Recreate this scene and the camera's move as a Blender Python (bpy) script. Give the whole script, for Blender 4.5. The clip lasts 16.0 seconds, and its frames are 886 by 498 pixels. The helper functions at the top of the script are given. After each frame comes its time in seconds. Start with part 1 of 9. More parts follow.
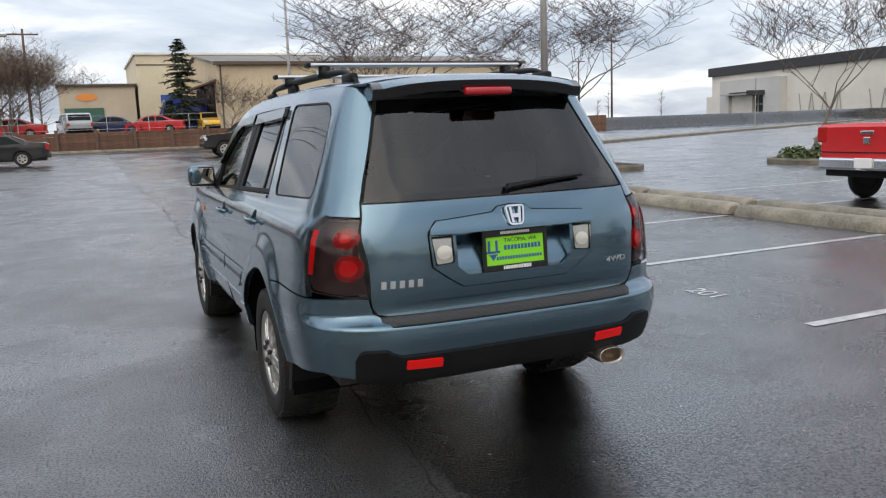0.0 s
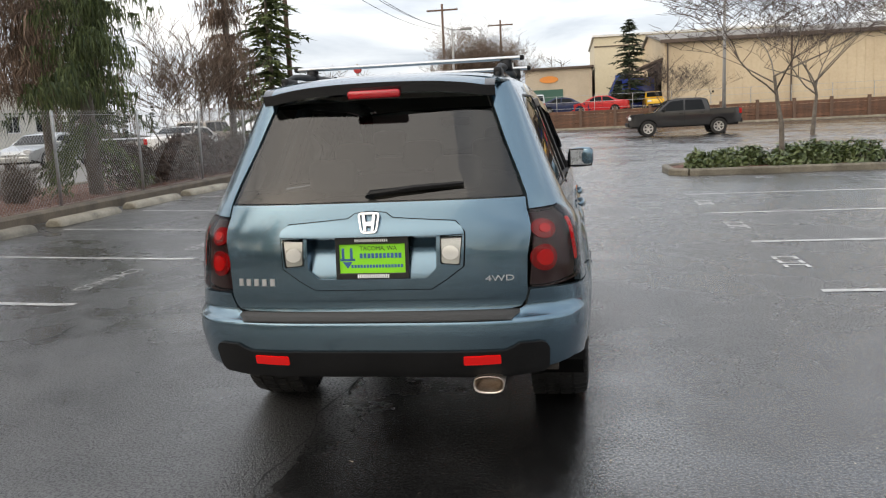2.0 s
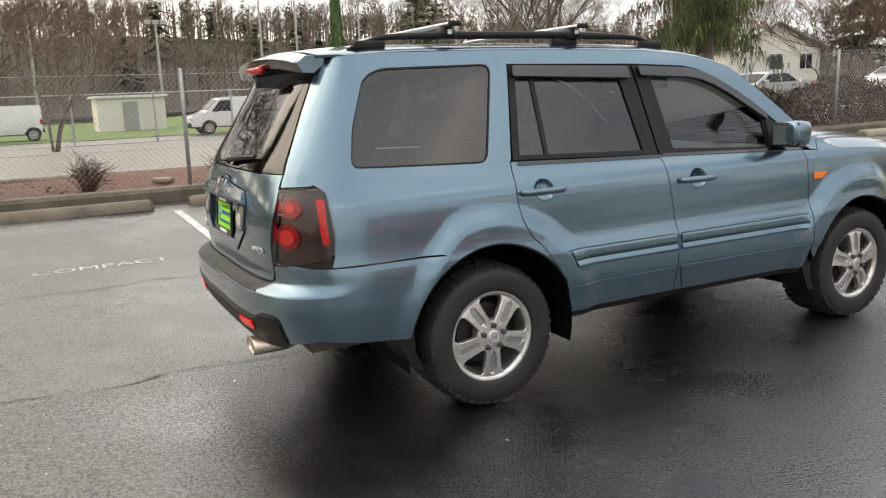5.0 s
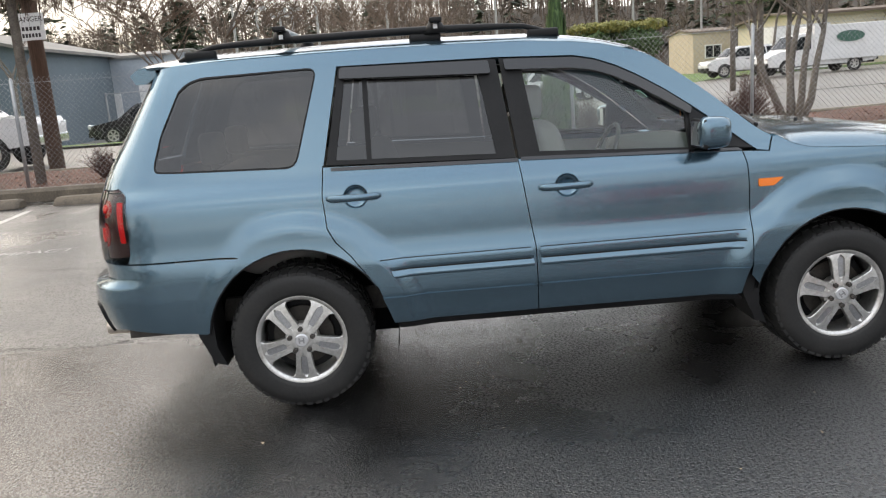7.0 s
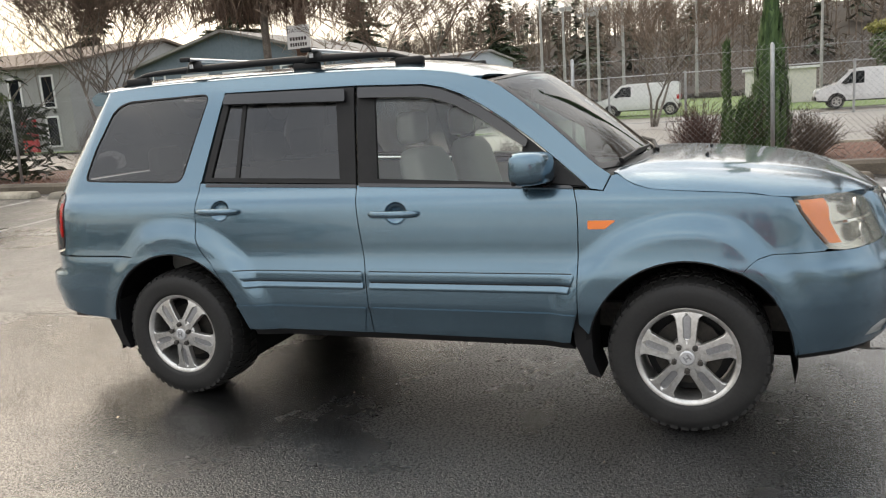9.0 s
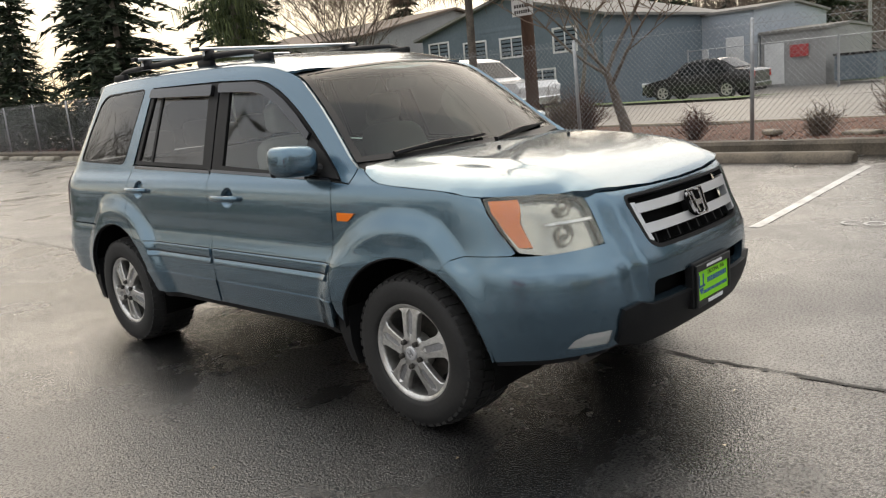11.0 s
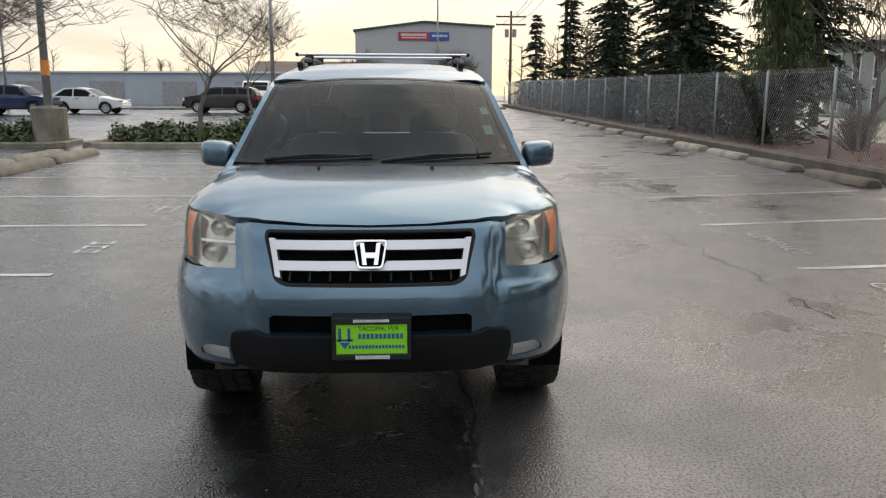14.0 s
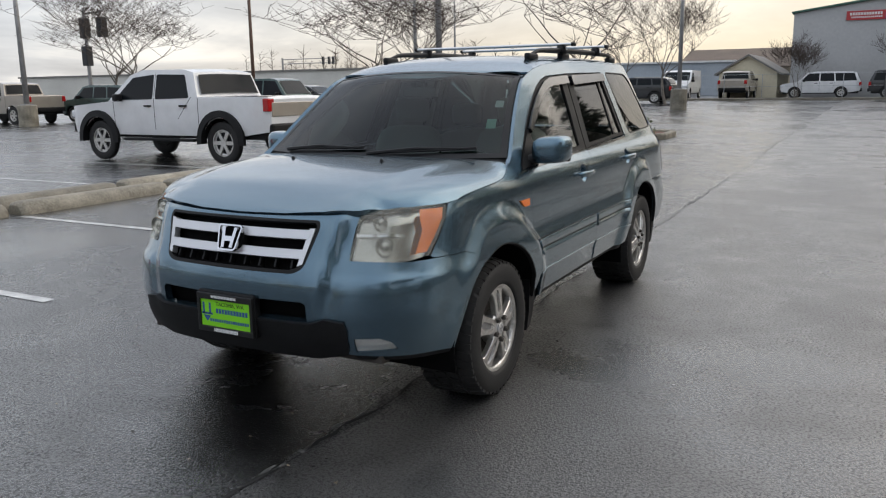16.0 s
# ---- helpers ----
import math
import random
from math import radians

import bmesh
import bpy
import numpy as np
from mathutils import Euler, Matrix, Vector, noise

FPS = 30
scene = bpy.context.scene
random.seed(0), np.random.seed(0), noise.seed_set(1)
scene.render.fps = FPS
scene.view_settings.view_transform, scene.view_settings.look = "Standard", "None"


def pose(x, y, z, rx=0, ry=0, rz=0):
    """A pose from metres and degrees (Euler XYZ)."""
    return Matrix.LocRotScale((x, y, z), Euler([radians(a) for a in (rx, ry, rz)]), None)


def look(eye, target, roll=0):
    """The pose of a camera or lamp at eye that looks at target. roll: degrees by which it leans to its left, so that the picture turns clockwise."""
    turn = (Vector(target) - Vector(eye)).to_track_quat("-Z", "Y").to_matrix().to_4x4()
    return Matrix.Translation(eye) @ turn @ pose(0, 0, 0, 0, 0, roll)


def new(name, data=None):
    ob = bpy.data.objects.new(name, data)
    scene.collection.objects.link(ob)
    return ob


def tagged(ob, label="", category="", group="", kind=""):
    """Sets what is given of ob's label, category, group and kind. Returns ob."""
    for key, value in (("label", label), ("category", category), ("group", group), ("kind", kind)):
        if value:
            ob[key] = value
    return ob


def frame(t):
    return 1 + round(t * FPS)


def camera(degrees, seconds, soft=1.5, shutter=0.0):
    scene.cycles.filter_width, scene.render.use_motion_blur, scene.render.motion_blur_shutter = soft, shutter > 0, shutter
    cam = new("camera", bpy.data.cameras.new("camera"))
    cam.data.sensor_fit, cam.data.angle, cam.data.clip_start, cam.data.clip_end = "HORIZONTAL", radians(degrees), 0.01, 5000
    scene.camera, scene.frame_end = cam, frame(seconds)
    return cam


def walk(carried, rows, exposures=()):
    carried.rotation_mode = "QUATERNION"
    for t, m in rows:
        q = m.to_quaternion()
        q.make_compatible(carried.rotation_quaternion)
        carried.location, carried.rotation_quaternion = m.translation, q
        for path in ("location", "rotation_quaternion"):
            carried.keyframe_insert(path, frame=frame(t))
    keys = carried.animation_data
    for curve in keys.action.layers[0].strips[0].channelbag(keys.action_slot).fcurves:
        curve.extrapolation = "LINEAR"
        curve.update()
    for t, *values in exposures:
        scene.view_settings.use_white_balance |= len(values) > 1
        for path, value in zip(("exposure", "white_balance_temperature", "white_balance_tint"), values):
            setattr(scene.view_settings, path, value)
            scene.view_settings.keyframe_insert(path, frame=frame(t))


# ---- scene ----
cam = camera(57.9, 16.0, 1.2)
PATH = [
    (0, (-1.738, -5.528, 1.522), (-0.942, -3.718, 1.216), -2.1),
    (0.5, (-1.093, -5.713, 1.511), (-0.555, -3.813, 1.191), -2.0),
    (1, (-0.451, -5.844, 1.511), (-0.159, -3.894, 1.174), -1.9),
    (1.5, (0.199, -5.847, 1.513), (0.189, -3.875, 1.183), -1.7),
    (2, (0.867, -5.759, 1.531), (0.551, -3.809, 1.219), -2.7),
    (2.5, (1.53, -5.616, 1.534), (0.878, -3.752, 1.216), -2.8),
    (3, (2.1, -5.283, 1.545), (1.172, -3.545, 1.201), -2.6),
    (3.5, (2.692, -4.862, 1.55), (1.457, -3.33, 1.193), -2.5),
    (4, (3.217, -4.382, 1.542), (1.777, -3.039, 1.188), -0.6),
    (4.2, (3.447, -4.187, 1.508), (1.939, -2.922, 1.153), -0.7),
    (6.3, (4.674, -1.633, 1.568), (2.744, -1.298, 1.166), -4.0),
    (6.5, (4.712, -1.396, 1.548), (2.77, -1.127, 1.151), -3.8),
    (7, (4.726, -0.741, 1.556), (2.771, -0.68, 1.142), -4.4),
    (7.5, (4.742, -0.116, 1.551), (2.791, -0.3, 1.156), -5.8),
    (8, (4.686, 0.447, 1.535), (2.757, 0.086, 1.15), -4.9),
    (8.5, (4.582, 1.006, 1.544), (2.693, 0.464, 1.172), -4.4),
    (9, (4.443, 1.585, 1.537), (2.606, 0.883, 1.173), -3.9),
    (9.5, (4.207, 2.171, 1.536), (2.435, 1.333, 1.142), -4.0),
    (9.7, (4.143, 2.428, 1.523), (2.413, 1.511, 1.115), -4.1),
    (11.8, (2.448, 4.485, 1.492), (1.305, 2.89, 1.109), -3.0),
    (12, (2.242, 4.627, 1.513), (1.186, 2.975, 1.122), -1.8),
    (12.5, (1.678, 4.916, 1.552), (0.87, 3.127, 1.168), -1.0),
    (13, (1.097, 5.205, 1.55), (0.546, 3.319, 1.179), -0.3),
    (13.5, (0.509, 5.387, 1.564), (0.146, 3.456, 1.192), 0.8),
    (14, (-0.132, 5.537, 1.563), (-0.234, 3.576, 1.183), 0.2),
    (14.5, (-0.783, 5.528, 1.58), (-0.584, 3.575, 1.199), -0.7),
    (15, (-1.449, 5.468, 1.576), (-0.962, 3.567, 1.191), -1.4),
    (15.5, (-2.044, 5.241, 1.559), (-1.317, 3.421, 1.161), -1.3),
    (16, (-2.558, 4.943, 1.565), (-1.623, 3.22, 1.168), -0.8),
]
walk(cam, [(t, look(eye, target, roll)) for t, eye, target, roll in PATH], exposures=[(0, 0.55, 6500, 10), (1, 0.62, 6600, 10), (2, 0.82, 6950, 10), (3.5, 1.14, 7900, 11), (4.2, 1.25, 7900, 11), (6.3, 1.25, 6850, 10), (9.7, 1.12, 7250, 10), (11.8, 0.62, 7250, 10), (13, 0.56, 7050, 10), (14.5, 0.55, 6700, 10), (16, 0.42, 6500, 10)])

# ---- light: cloudy late afternoon after rain, low bright sky in the south ----
world = bpy.data.worlds.new("sky")
scene.world = world
world.use_nodes = True
SUN_EL, SUN_AZ = 38, 222


def build_sky():
    nt = world.node_tree
    nt.nodes.clear()
    out = nt.nodes.new("ShaderNodeOutputWorld")
    bg = nt.nodes.new("ShaderNodeBackground")
    sky = nt.nodes.new("ShaderNodeTexSky")
    sky.sky_type, sky.sun_disc = "NISHITA", False
    sky.sun_elevation, sky.sun_rotation = radians(SUN_EL), radians(SUN_AZ)
    sky.air_density, sky.dust_density, sky.ozone_density = 1.0, 2.0, 1.0
    co = nt.nodes.new("ShaderNodeTexCoord")
    sep = nt.nodes.new("ShaderNodeSeparateXYZ")
    nt.links.new(co.outputs["Generated"], sep.inputs[0])

    def math_node(op, a, b=None, c=None):
        n = nt.nodes.new("ShaderNodeMath")
        n.operation = op
        for i, v in enumerate((a, b, c)):
            if v is None:
                continue
            if isinstance(v, (int, float)):
                n.inputs[i].default_value = v
            else:
                nt.links.new(v, n.inputs[i])
        return n.outputs[0]

    # cloud sheet: noise on a plane overhead, so it thins into streaks near the horizon
    up = math_node("MAXIMUM", sep.outputs[2], 0.0)
    den = math_node("ADD", up, 0.16)
    comb = nt.nodes.new("ShaderNodeCombineXYZ")
    nt.links.new(math_node("DIVIDE", sep.outputs[0], den), comb.inputs[0])
    nt.links.new(math_node("DIVIDE", sep.outputs[1], den), comb.inputs[1])
    noi = nt.nodes.new("ShaderNodeTexNoise")
    noi.inputs["Scale"].default_value, noi.inputs["Detail"].default_value, noi.inputs["Roughness"].default_value = 1.1, 6, 0.55
    noi.inputs["Distortion"].default_value = 0.4
    nt.links.new(comb.outputs[0], noi.inputs["Vector"])
    ramp = nt.nodes.new("ShaderNodeValToRGB")
    e = ramp.color_ramp.elements
    e[0].position, e[0].color = 0.30, (0.36, 0.41, 0.50, 1)
    e[1].position, e[1].color = 0.68, (1.0, 1.0, 1.0, 1)
    mid = e.new(0.5)
    mid.color = (0.60, 0.645, 0.72, 1)
    nt.links.new(noi.outputs["Fac"], ramp.inputs[0])
    # warm glow low in the south, round the hidden sun
    sun_x, sun_y = math.sin(radians(203)), math.cos(radians(203))
    side = math_node("ADD", math_node("MULTIPLY", sep.outputs[0], sun_x), math_node("MULTIPLY", sep.outputs[1], sun_y))
    side = math_node("POWER", math_node("MAXIMUM", math_node("MULTIPLY_ADD", side, 0.5, 0.5), 0.0), 3.0)
    low = math_node("POWER", math_node("SUBTRACT", 1.0, math_node("MINIMUM", up, 1.0)), 5.0)
    glow = math_node("MULTIPLY", side, low)
    warm = nt.nodes.new("ShaderNodeMixRGB")
    warm.inputs[2].default_value = (1.08, 0.87, 0.56, 1)
    nt.links.new(math_node("MINIMUM", math_node("MULTIPLY", glow, 1.05), 0.9), warm.inputs[0])
    nt.links.new(ramp.outputs[0], warm.inputs[1])
    mix = nt.nodes.new("ShaderNodeMixRGB")
    mix.inputs[0].default_value = 0.86
    gain = nt.nodes.new("ShaderNodeMixRGB")
    gain.blend_type, gain.inputs[0].default_value, gain.inputs[2].default_value = "MULTIPLY", 1.0, (0.12, 0.12, 0.12, 1)
    nt.links.new(sky.outputs[0], gain.inputs[1])
    nt.links.new(gain.outputs[0], mix.inputs[1])
    nt.links.new(warm.outputs[0], mix.inputs[2])
    # an overcast sky is brightest overhead; the veiled sun stands in the south-south-west
    lift = nt.nodes.new("ShaderNodeMixRGB")
    lift.blend_type, lift.inputs[0].default_value = "MULTIPLY", 1.0
    nt.links.new(mix.outputs[0], lift.inputs[1])
    nt.links.new(math_node("MULTIPLY_ADD", up, 0.55, 0.92), lift.inputs[2])
    el = radians(SUN_EL)
    sx, sy = math.sin(radians(SUN_AZ)), math.cos(radians(SUN_AZ))
    dot = math_node("MULTIPLY_ADD", sep.outputs[2], math.sin(el), math_node("ADD", math_node("MULTIPLY", sep.outputs[0], sx * math.cos(el)), math_node("MULTIPLY", sep.outputs[1], sy * math.cos(el))))
    halo = math_node("POWER", math_node("MAXIMUM", dot, 0.0), 8.0)
    halo = math_node("MULTIPLY", halo, math_node("POWER", math_node("MINIMUM", math_node("MULTIPLY", up, 2.8), 1.0), 1.5))
    veil = nt.nodes.new("ShaderNodeMixRGB")
    veil.blend_type = "ADD"
    veil.inputs[2].default_value = (1.0, 0.86, 0.66, 1)
    veil.inputs[0].default_value = 1.0
    tint = nt.nodes.new("ShaderNodeMixRGB")
    tint.blend_type, tint.inputs[0].default_value, tint.inputs[1].default_value = "MULTIPLY", 1.0, (0.75, 0.65, 0.52, 1)
    nt.links.new(halo, tint.inputs[2])
    nt.links.new(lift.outputs[0], veil.inputs[1])
    nt.links.new(tint.outputs[0], veil.inputs[2])
    nt.links.new(veil.outputs[0], bg.inputs[0])
    bg.inputs[1].default_value = 0.95
    nt.links.new(bg.outputs[0], out.inputs[0])


build_sky()
sun_data = bpy.data.lights.new("sun", "SUN")
sun_data.energy, sun_data.angle, sun_data.color = 0.5, radians(70), (1.0, 0.87, 0.7)
sun = new("sun", sun_data)
sun.matrix_world = look((0, 0, 30), Vector((0, 0, 30)) - Vector((math.sin(radians(SUN_AZ)) * math.cos(radians(SUN_EL)), math.cos(radians(SUN_AZ)) * math.cos(radians(SUN_EL)), math.sin(radians(SUN_EL)))))

# ---- materials ----
MATS = {}


def nodes_of(name):
    m = bpy.data.materials.new(name)
    m.use_nodes = True
    MATS[name] = m
    return m, m.node_tree, m.node_tree.nodes["Principled BSDF"]


def noise_tex(nt, scale, detail=4, rough=0.55, coords="Object", stretch=None, distortion=0.0):
    co = nt.nodes.new("ShaderNodeTexCoord")
    n = nt.nodes.new("ShaderNodeTexNoise")
    n.inputs["Scale"].default_value, n.inputs["Detail"].default_value, n.inputs["Roughness"].default_value = scale, detail, rough
    n.inputs["Distortion"].default_value = distortion
    if stretch:
        mp = nt.nodes.new("ShaderNodeMapping")
        mp.inputs["Scale"].default_value = stretch
        nt.links.new(co.outputs[coords], mp.inputs[0])
        nt.links.new(mp.outputs[0], n.inputs["Vector"])
    else:
        nt.links.new(co.outputs[coords], n.inputs["Vector"])
    return n


def ramp_of(nt, fac, stops):
    r = nt.nodes.new("ShaderNodeValToRGB")
    e = r.color_ramp.elements
    while len(e) < len(stops):
        e.new(0.5)
    for el, (p, c) in zip(e, stops):
        el.position = p
        el.color = (*c, 1) if len(c) == 3 else c
    nt.links.new(fac, r.inputs[0])
    return r


def grey(v):
    return (v, v, v)


def bump_of(nt, height, strength, distance, bsdf, under=None):
    b = nt.nodes.new("ShaderNodeBump")
    b.inputs["Strength"].default_value, b.inputs["Distance"].default_value = strength, distance
    nt.links.new(height, b.inputs["Height"])
    if under:
        nt.links.new(under.outputs[0], b.inputs["Normal"])
    nt.links.new(b.outputs[0], bsdf.inputs["Normal"])
    return b


def mottled(name, a, b, scale=3.0, fine=40.0, rough=(0.6, 0.8), bump=0.15, dist=0.004, metal=0.0, stretch=None, vary=0.0, coords="Object", spec=0.5):
    """A surface of two tones at two scales, with grain and relief."""
    m, nt, p = nodes_of(name)
    big = noise_tex(nt, scale, 5, 0.6, coords, stretch)
    small = noise_tex(nt, fine, 3, 0.6, coords, stretch)
    mix = nt.nodes.new("ShaderNodeMath")
    mix.operation, mix.inputs[1].default_value = "MULTIPLY_ADD", 0.35
    nt.links.new(small.outputs["Fac"], mix.inputs[0])
    half = nt.nodes.new("ShaderNodeMath")
    half.operation, half.inputs[1].default_value = "MULTIPLY", 0.65
    nt.links.new(big.outputs["Fac"], half.inputs[0])
    nt.links.new(half.outputs[0], mix.inputs[2])
    r = ramp_of(nt, mix.outputs[0], [(0.36, a), (0.64, b)])
    col = r.outputs[0]
    if vary:
        info = nt.nodes.new("ShaderNodeObjectInfo")
        hsv = nt.nodes.new("ShaderNodeHueSaturation")
        mr = nt.nodes.new("ShaderNodeMapRange")
        mr.inputs[3].default_value, mr.inputs[4].default_value = 1 - vary, 1 + vary
        nt.links.new(info.outputs["Random"], mr.inputs[0])
        nt.links.new(mr.outputs[0], hsv.inputs["Value"])
        nt.links.new(col, hsv.inputs["Color"])
        col = hsv.outputs[0]
    nt.links.new(col, p.inputs["Base Color"])
    rr = nt.nodes.new("ShaderNodeMapRange")
    rr.inputs[3].default_value, rr.inputs[4].default_value = rough
    nt.links.new(big.outputs["Fac"], rr.inputs[0])
    nt.links.new(rr.outputs[0], p.inputs["Roughness"])
    p.inputs["Metallic"].default_value = metal
    p.inputs["Specular IOR Level"].default_value = spec
    if bump:
        bump_of(nt, small.outputs["Fac"], bump, dist, p)
    return m


def plain(name, color, rough=0.5, metal=0.0, coat=0.0, spec=0.5):
    m, nt, p = nodes_of(name)
    p.inputs["Base Color"].default_value = (*color, 1)
    p.inputs["Roughness"].default_value, p.inputs["Metallic"].default_value = rough, metal
    p.inputs["Coat Weight"].default_value = coat
    p.inputs["Coat Roughness"].default_value = 0.03
    p.inputs["Specular IOR Level"].default_value = spec
    return m


def paint(name, color, flake=0.35, rough=0.32, dirt=0.10):
    """Car paint: metallic flakes under a clear coat, with a thin film of road dirt."""
    m, nt, p = nodes_of(name)
    n = noise_tex(nt, 2.2, 5, 0.6)
    r = ramp_of(nt, n.outputs["Fac"], [(0.3, tuple(c * (1 - dirt) for c in color)), (0.75, tuple(c * (1 + dirt * 0.6) for c in color))])
    nt.links.new(r.outputs[0], p.inputs["Base Color"])
    p.inputs["Metallic"].default_value, p.inputs["Roughness"].default_value = flake, rough
    p.inputs["Coat Weight"].default_value = 0.9
    rr = ramp_of(nt, noise_tex(nt, 9.0, 4, 0.65).outputs["Fac"], [(0.35, grey(0.03)), (0.75, grey(0.10))])
    nt.links.new(rr.outputs[0], p.inputs["Coat Roughness"])
    p.inputs["Coat IOR"].default_value = 1.5
    return m


def glass(name, tint, gloss_rough=0.02, ior=1.5):
    """A thin pane: tinted see-through with a mirror gloss by Fresnel."""
    m, nt, p = nodes_of(name)
    nt.nodes.remove(p)
    out = nt.nodes["Material Output"]
    tr = nt.nodes.new("ShaderNodeBsdfTransparent")
    tr.inputs[0].default_value = (*tint, 1)
    gl = nt.nodes.new("ShaderNodeBsdfGlossy")
    gl.inputs["Roughness"].default_value = gloss_rough
    fr = nt.nodes.new("ShaderNodeFresnel")
    fr.inputs[0].default_value = ior
    mx = nt.nodes.new("ShaderNodeMixShader")
    nt.links.new(fr.outputs[0], mx.inputs[0])
    nt.links.new(tr.outputs[0], mx.inputs[1])
    nt.links.new(gl.outputs[0], mx.inputs[2])
    nt.links.new(mx.outputs[0], out.inputs[0])
    return m


def asphalt(name):
    """Wet asphalt: pebbles under a film of water; an older, paler layer lies west of a long seam."""
    m, nt, p = nodes_of(name)
    co = nt.nodes.new("ShaderNodeTexCoord")
    sep = nt.nodes.new("ShaderNodeSeparateXYZ")
    nt.links.new(co.outputs["Object"], sep.inputs[0])
    stones = nt.nodes.new("ShaderNodeTexVoronoi")
    stones.inputs["Scale"].default_value = 105.0
    nt.links.new(co.outputs["Object"], stones.inputs["Vector"])
    grain = noise_tex(nt, 190.0, 2, 0.6)
    mid = noise_tex(nt, 9.0, 4, 0.6)
    clump = noise_tex(nt, 70.0, 3, 0.65)
    zone = noise_tex(nt, 1.1, 5, 0.62, distortion=0.3)
    big = noise_tex(nt, 0.30, 5, 0.55, distortion=0.6)

    def calc(op, a, b=None, c=None):
        n = nt.nodes.new("ShaderNodeMath")
        n.operation = op
        for i, v in enumerate((a, b, c)):
            if v is None:
                continue
            if isinstance(v, (int, float)):
                n.inputs[i].default_value = v
            else:
                nt.links.new(v, n.inputs[i])
        return n.outputs[0]

    def mixed(fac, a, b, how="MIX"):
        n = nt.nodes.new("ShaderNodeMixRGB")
        n.blend_type = how
        for i, v in enumerate((fac, a, b)):
            if isinstance(v, (int, float)):
                n.inputs[i].default_value = v
            else:
                nt.links.new(v, n.inputs[i])
        return n.outputs[0]

    # 1 west of the seam, 0 east of it
    edge = calc("MULTIPLY_ADD", mid.outputs["Fac"], 0.10, sep.outputs[0])
    old = calc("SMOOTH_MIN", 1.0, calc("MAXIMUM", calc("MULTIPLY_ADD", edge, -30.0, -11.0), 0.0), 0.01)
    dark = ramp_of(nt, mid.outputs["Fac"], [(0.3, grey(0.004)), (0.7, grey(0.010))]).outputs[0]
    pale = ramp_of(nt, mid.outputs["Fac"], [(0.3, grey(0.016)), (0.7, grey(0.034))]).outputs[0]
    tone = ramp_of(nt, stones.outputs["Color"], [(0.60, grey(0.0)), (0.95, grey(0.012))]).outputs[0]
    nt.links.new(mixed(1.0, mixed(old, dark, pale), tone, "ADD"), p.inputs["Base Color"])
    # water lies in broad patches; drier crowns are duller
    wet = calc("MULTIPLY_ADD", zone.outputs["Fac"], 0.45, calc("MULTIPLY", big.outputs["Fac"], 0.55))
    film = ramp_of(nt, wet, [(0.42, grey(0.37)), (0.50, grey(0.23)), (0.58, grey(0.12))])
    coarse = ramp_of(nt, wet, [(0.42, grey(0.54)), (0.50, grey(0.40)), (0.58, grey(0.20))])
    p.inputs["Roughness"].default_value = 0.26
    nt.links.new(mixed(old, film.outputs[0], coarse.outputs[0]), p.inputs["Coat Roughness"])
    cover = ramp_of(nt, wet, [(0.36, grey(0.88)), (0.60, grey(1.0))])
    gap = ramp_of(nt, clump.outputs["Fac"], [(0.40, grey(0.30)), (0.52, grey(1.0))])
    nt.links.new(mixed(1.0, cover.outputs[0], gap.outputs[0], "MULTIPLY"), p.inputs["Coat Weight"])
    p.inputs["Coat IOR"].default_value = 2.0
    p.inputs["Specular IOR Level"].default_value = 0.25
    rise = calc("MULTIPLY_ADD", stones.outputs["Distance"], -1.0, calc("MULTIPLY", grain.outputs["Fac"], 0.5))
    rise = calc("MULTIPLY_ADD", clump.outputs["Fac"], 0.7, rise)
    swell = ramp_of(nt, wet, [(0.42, grey(1.0)), (0.60, grey(0.35))])
    height = calc("MULTIPLY", rise, swell.outputs[0])
    skin = bump_of(nt, height, 0.80, 0.0042, p)
    nt.links.new(skin.outputs[0], p.inputs["Coat Normal"])
    bump_of(nt, height, 0.6, 0.0042, p)
    return m


asphalt("asphalt")
mottled("bark_mulch", (0.050, 0.022, 0.013), (0.19, 0.086, 0.054), 6, 60, (0.7, 0.9), 0.6, 0.02)
mottled("grass", (0.055, 0.10, 0.018), (0.13, 0.20, 0.05), 2, 30, (0.7, 0.9), 0.5, 0.02)
mottled("concrete", (0.10, 0.088, 0.064), (0.29, 0.262, 0.205), 2.5, 35, (0.45, 0.75), 0.3, 0.004, vary=0.35)
mottled("kerb_brown", (0.050, 0.040, 0.028), (0.165, 0.132, 0.096), 2.0, 35, (0.5, 0.8), 0.35, 0.005)
mottled("road", (0.115, 0.105, 0.092), (0.19, 0.175, 0.15), 0.6, 30, (0.3, 0.55), 0.2, 0.004)
line = mottled("line_paint", (0.24, 0.24, 0.235), (0.66, 0.66, 0.65), 5, 55, (0.35, 0.55), 0.2, 0.003)
for socket, value in (("Coat Weight", 0.8), ("Coat Roughness", 0.25), ("Coat IOR", 1.6)):
    line.node_tree.nodes["Principled BSDF"].inputs[socket].default_value = value
mottled("tan_metal", (0.50, 0.40, 0.27), (0.60, 0.50, 0.35), 0.4, 6, (0.55, 0.7), 0.05, 0.004)
mottled("cream_wall", (0.56, 0.50, 0.36), (0.66, 0.60, 0.45), 0.3, 5, (0.6, 0.8), 0.05, 0.004)
mottled("white_wall", (0.55, 0.53, 0.48), (0.68, 0.66, 0.60), 0.2, 5, (0.6, 0.8), 0.05, 0.004)
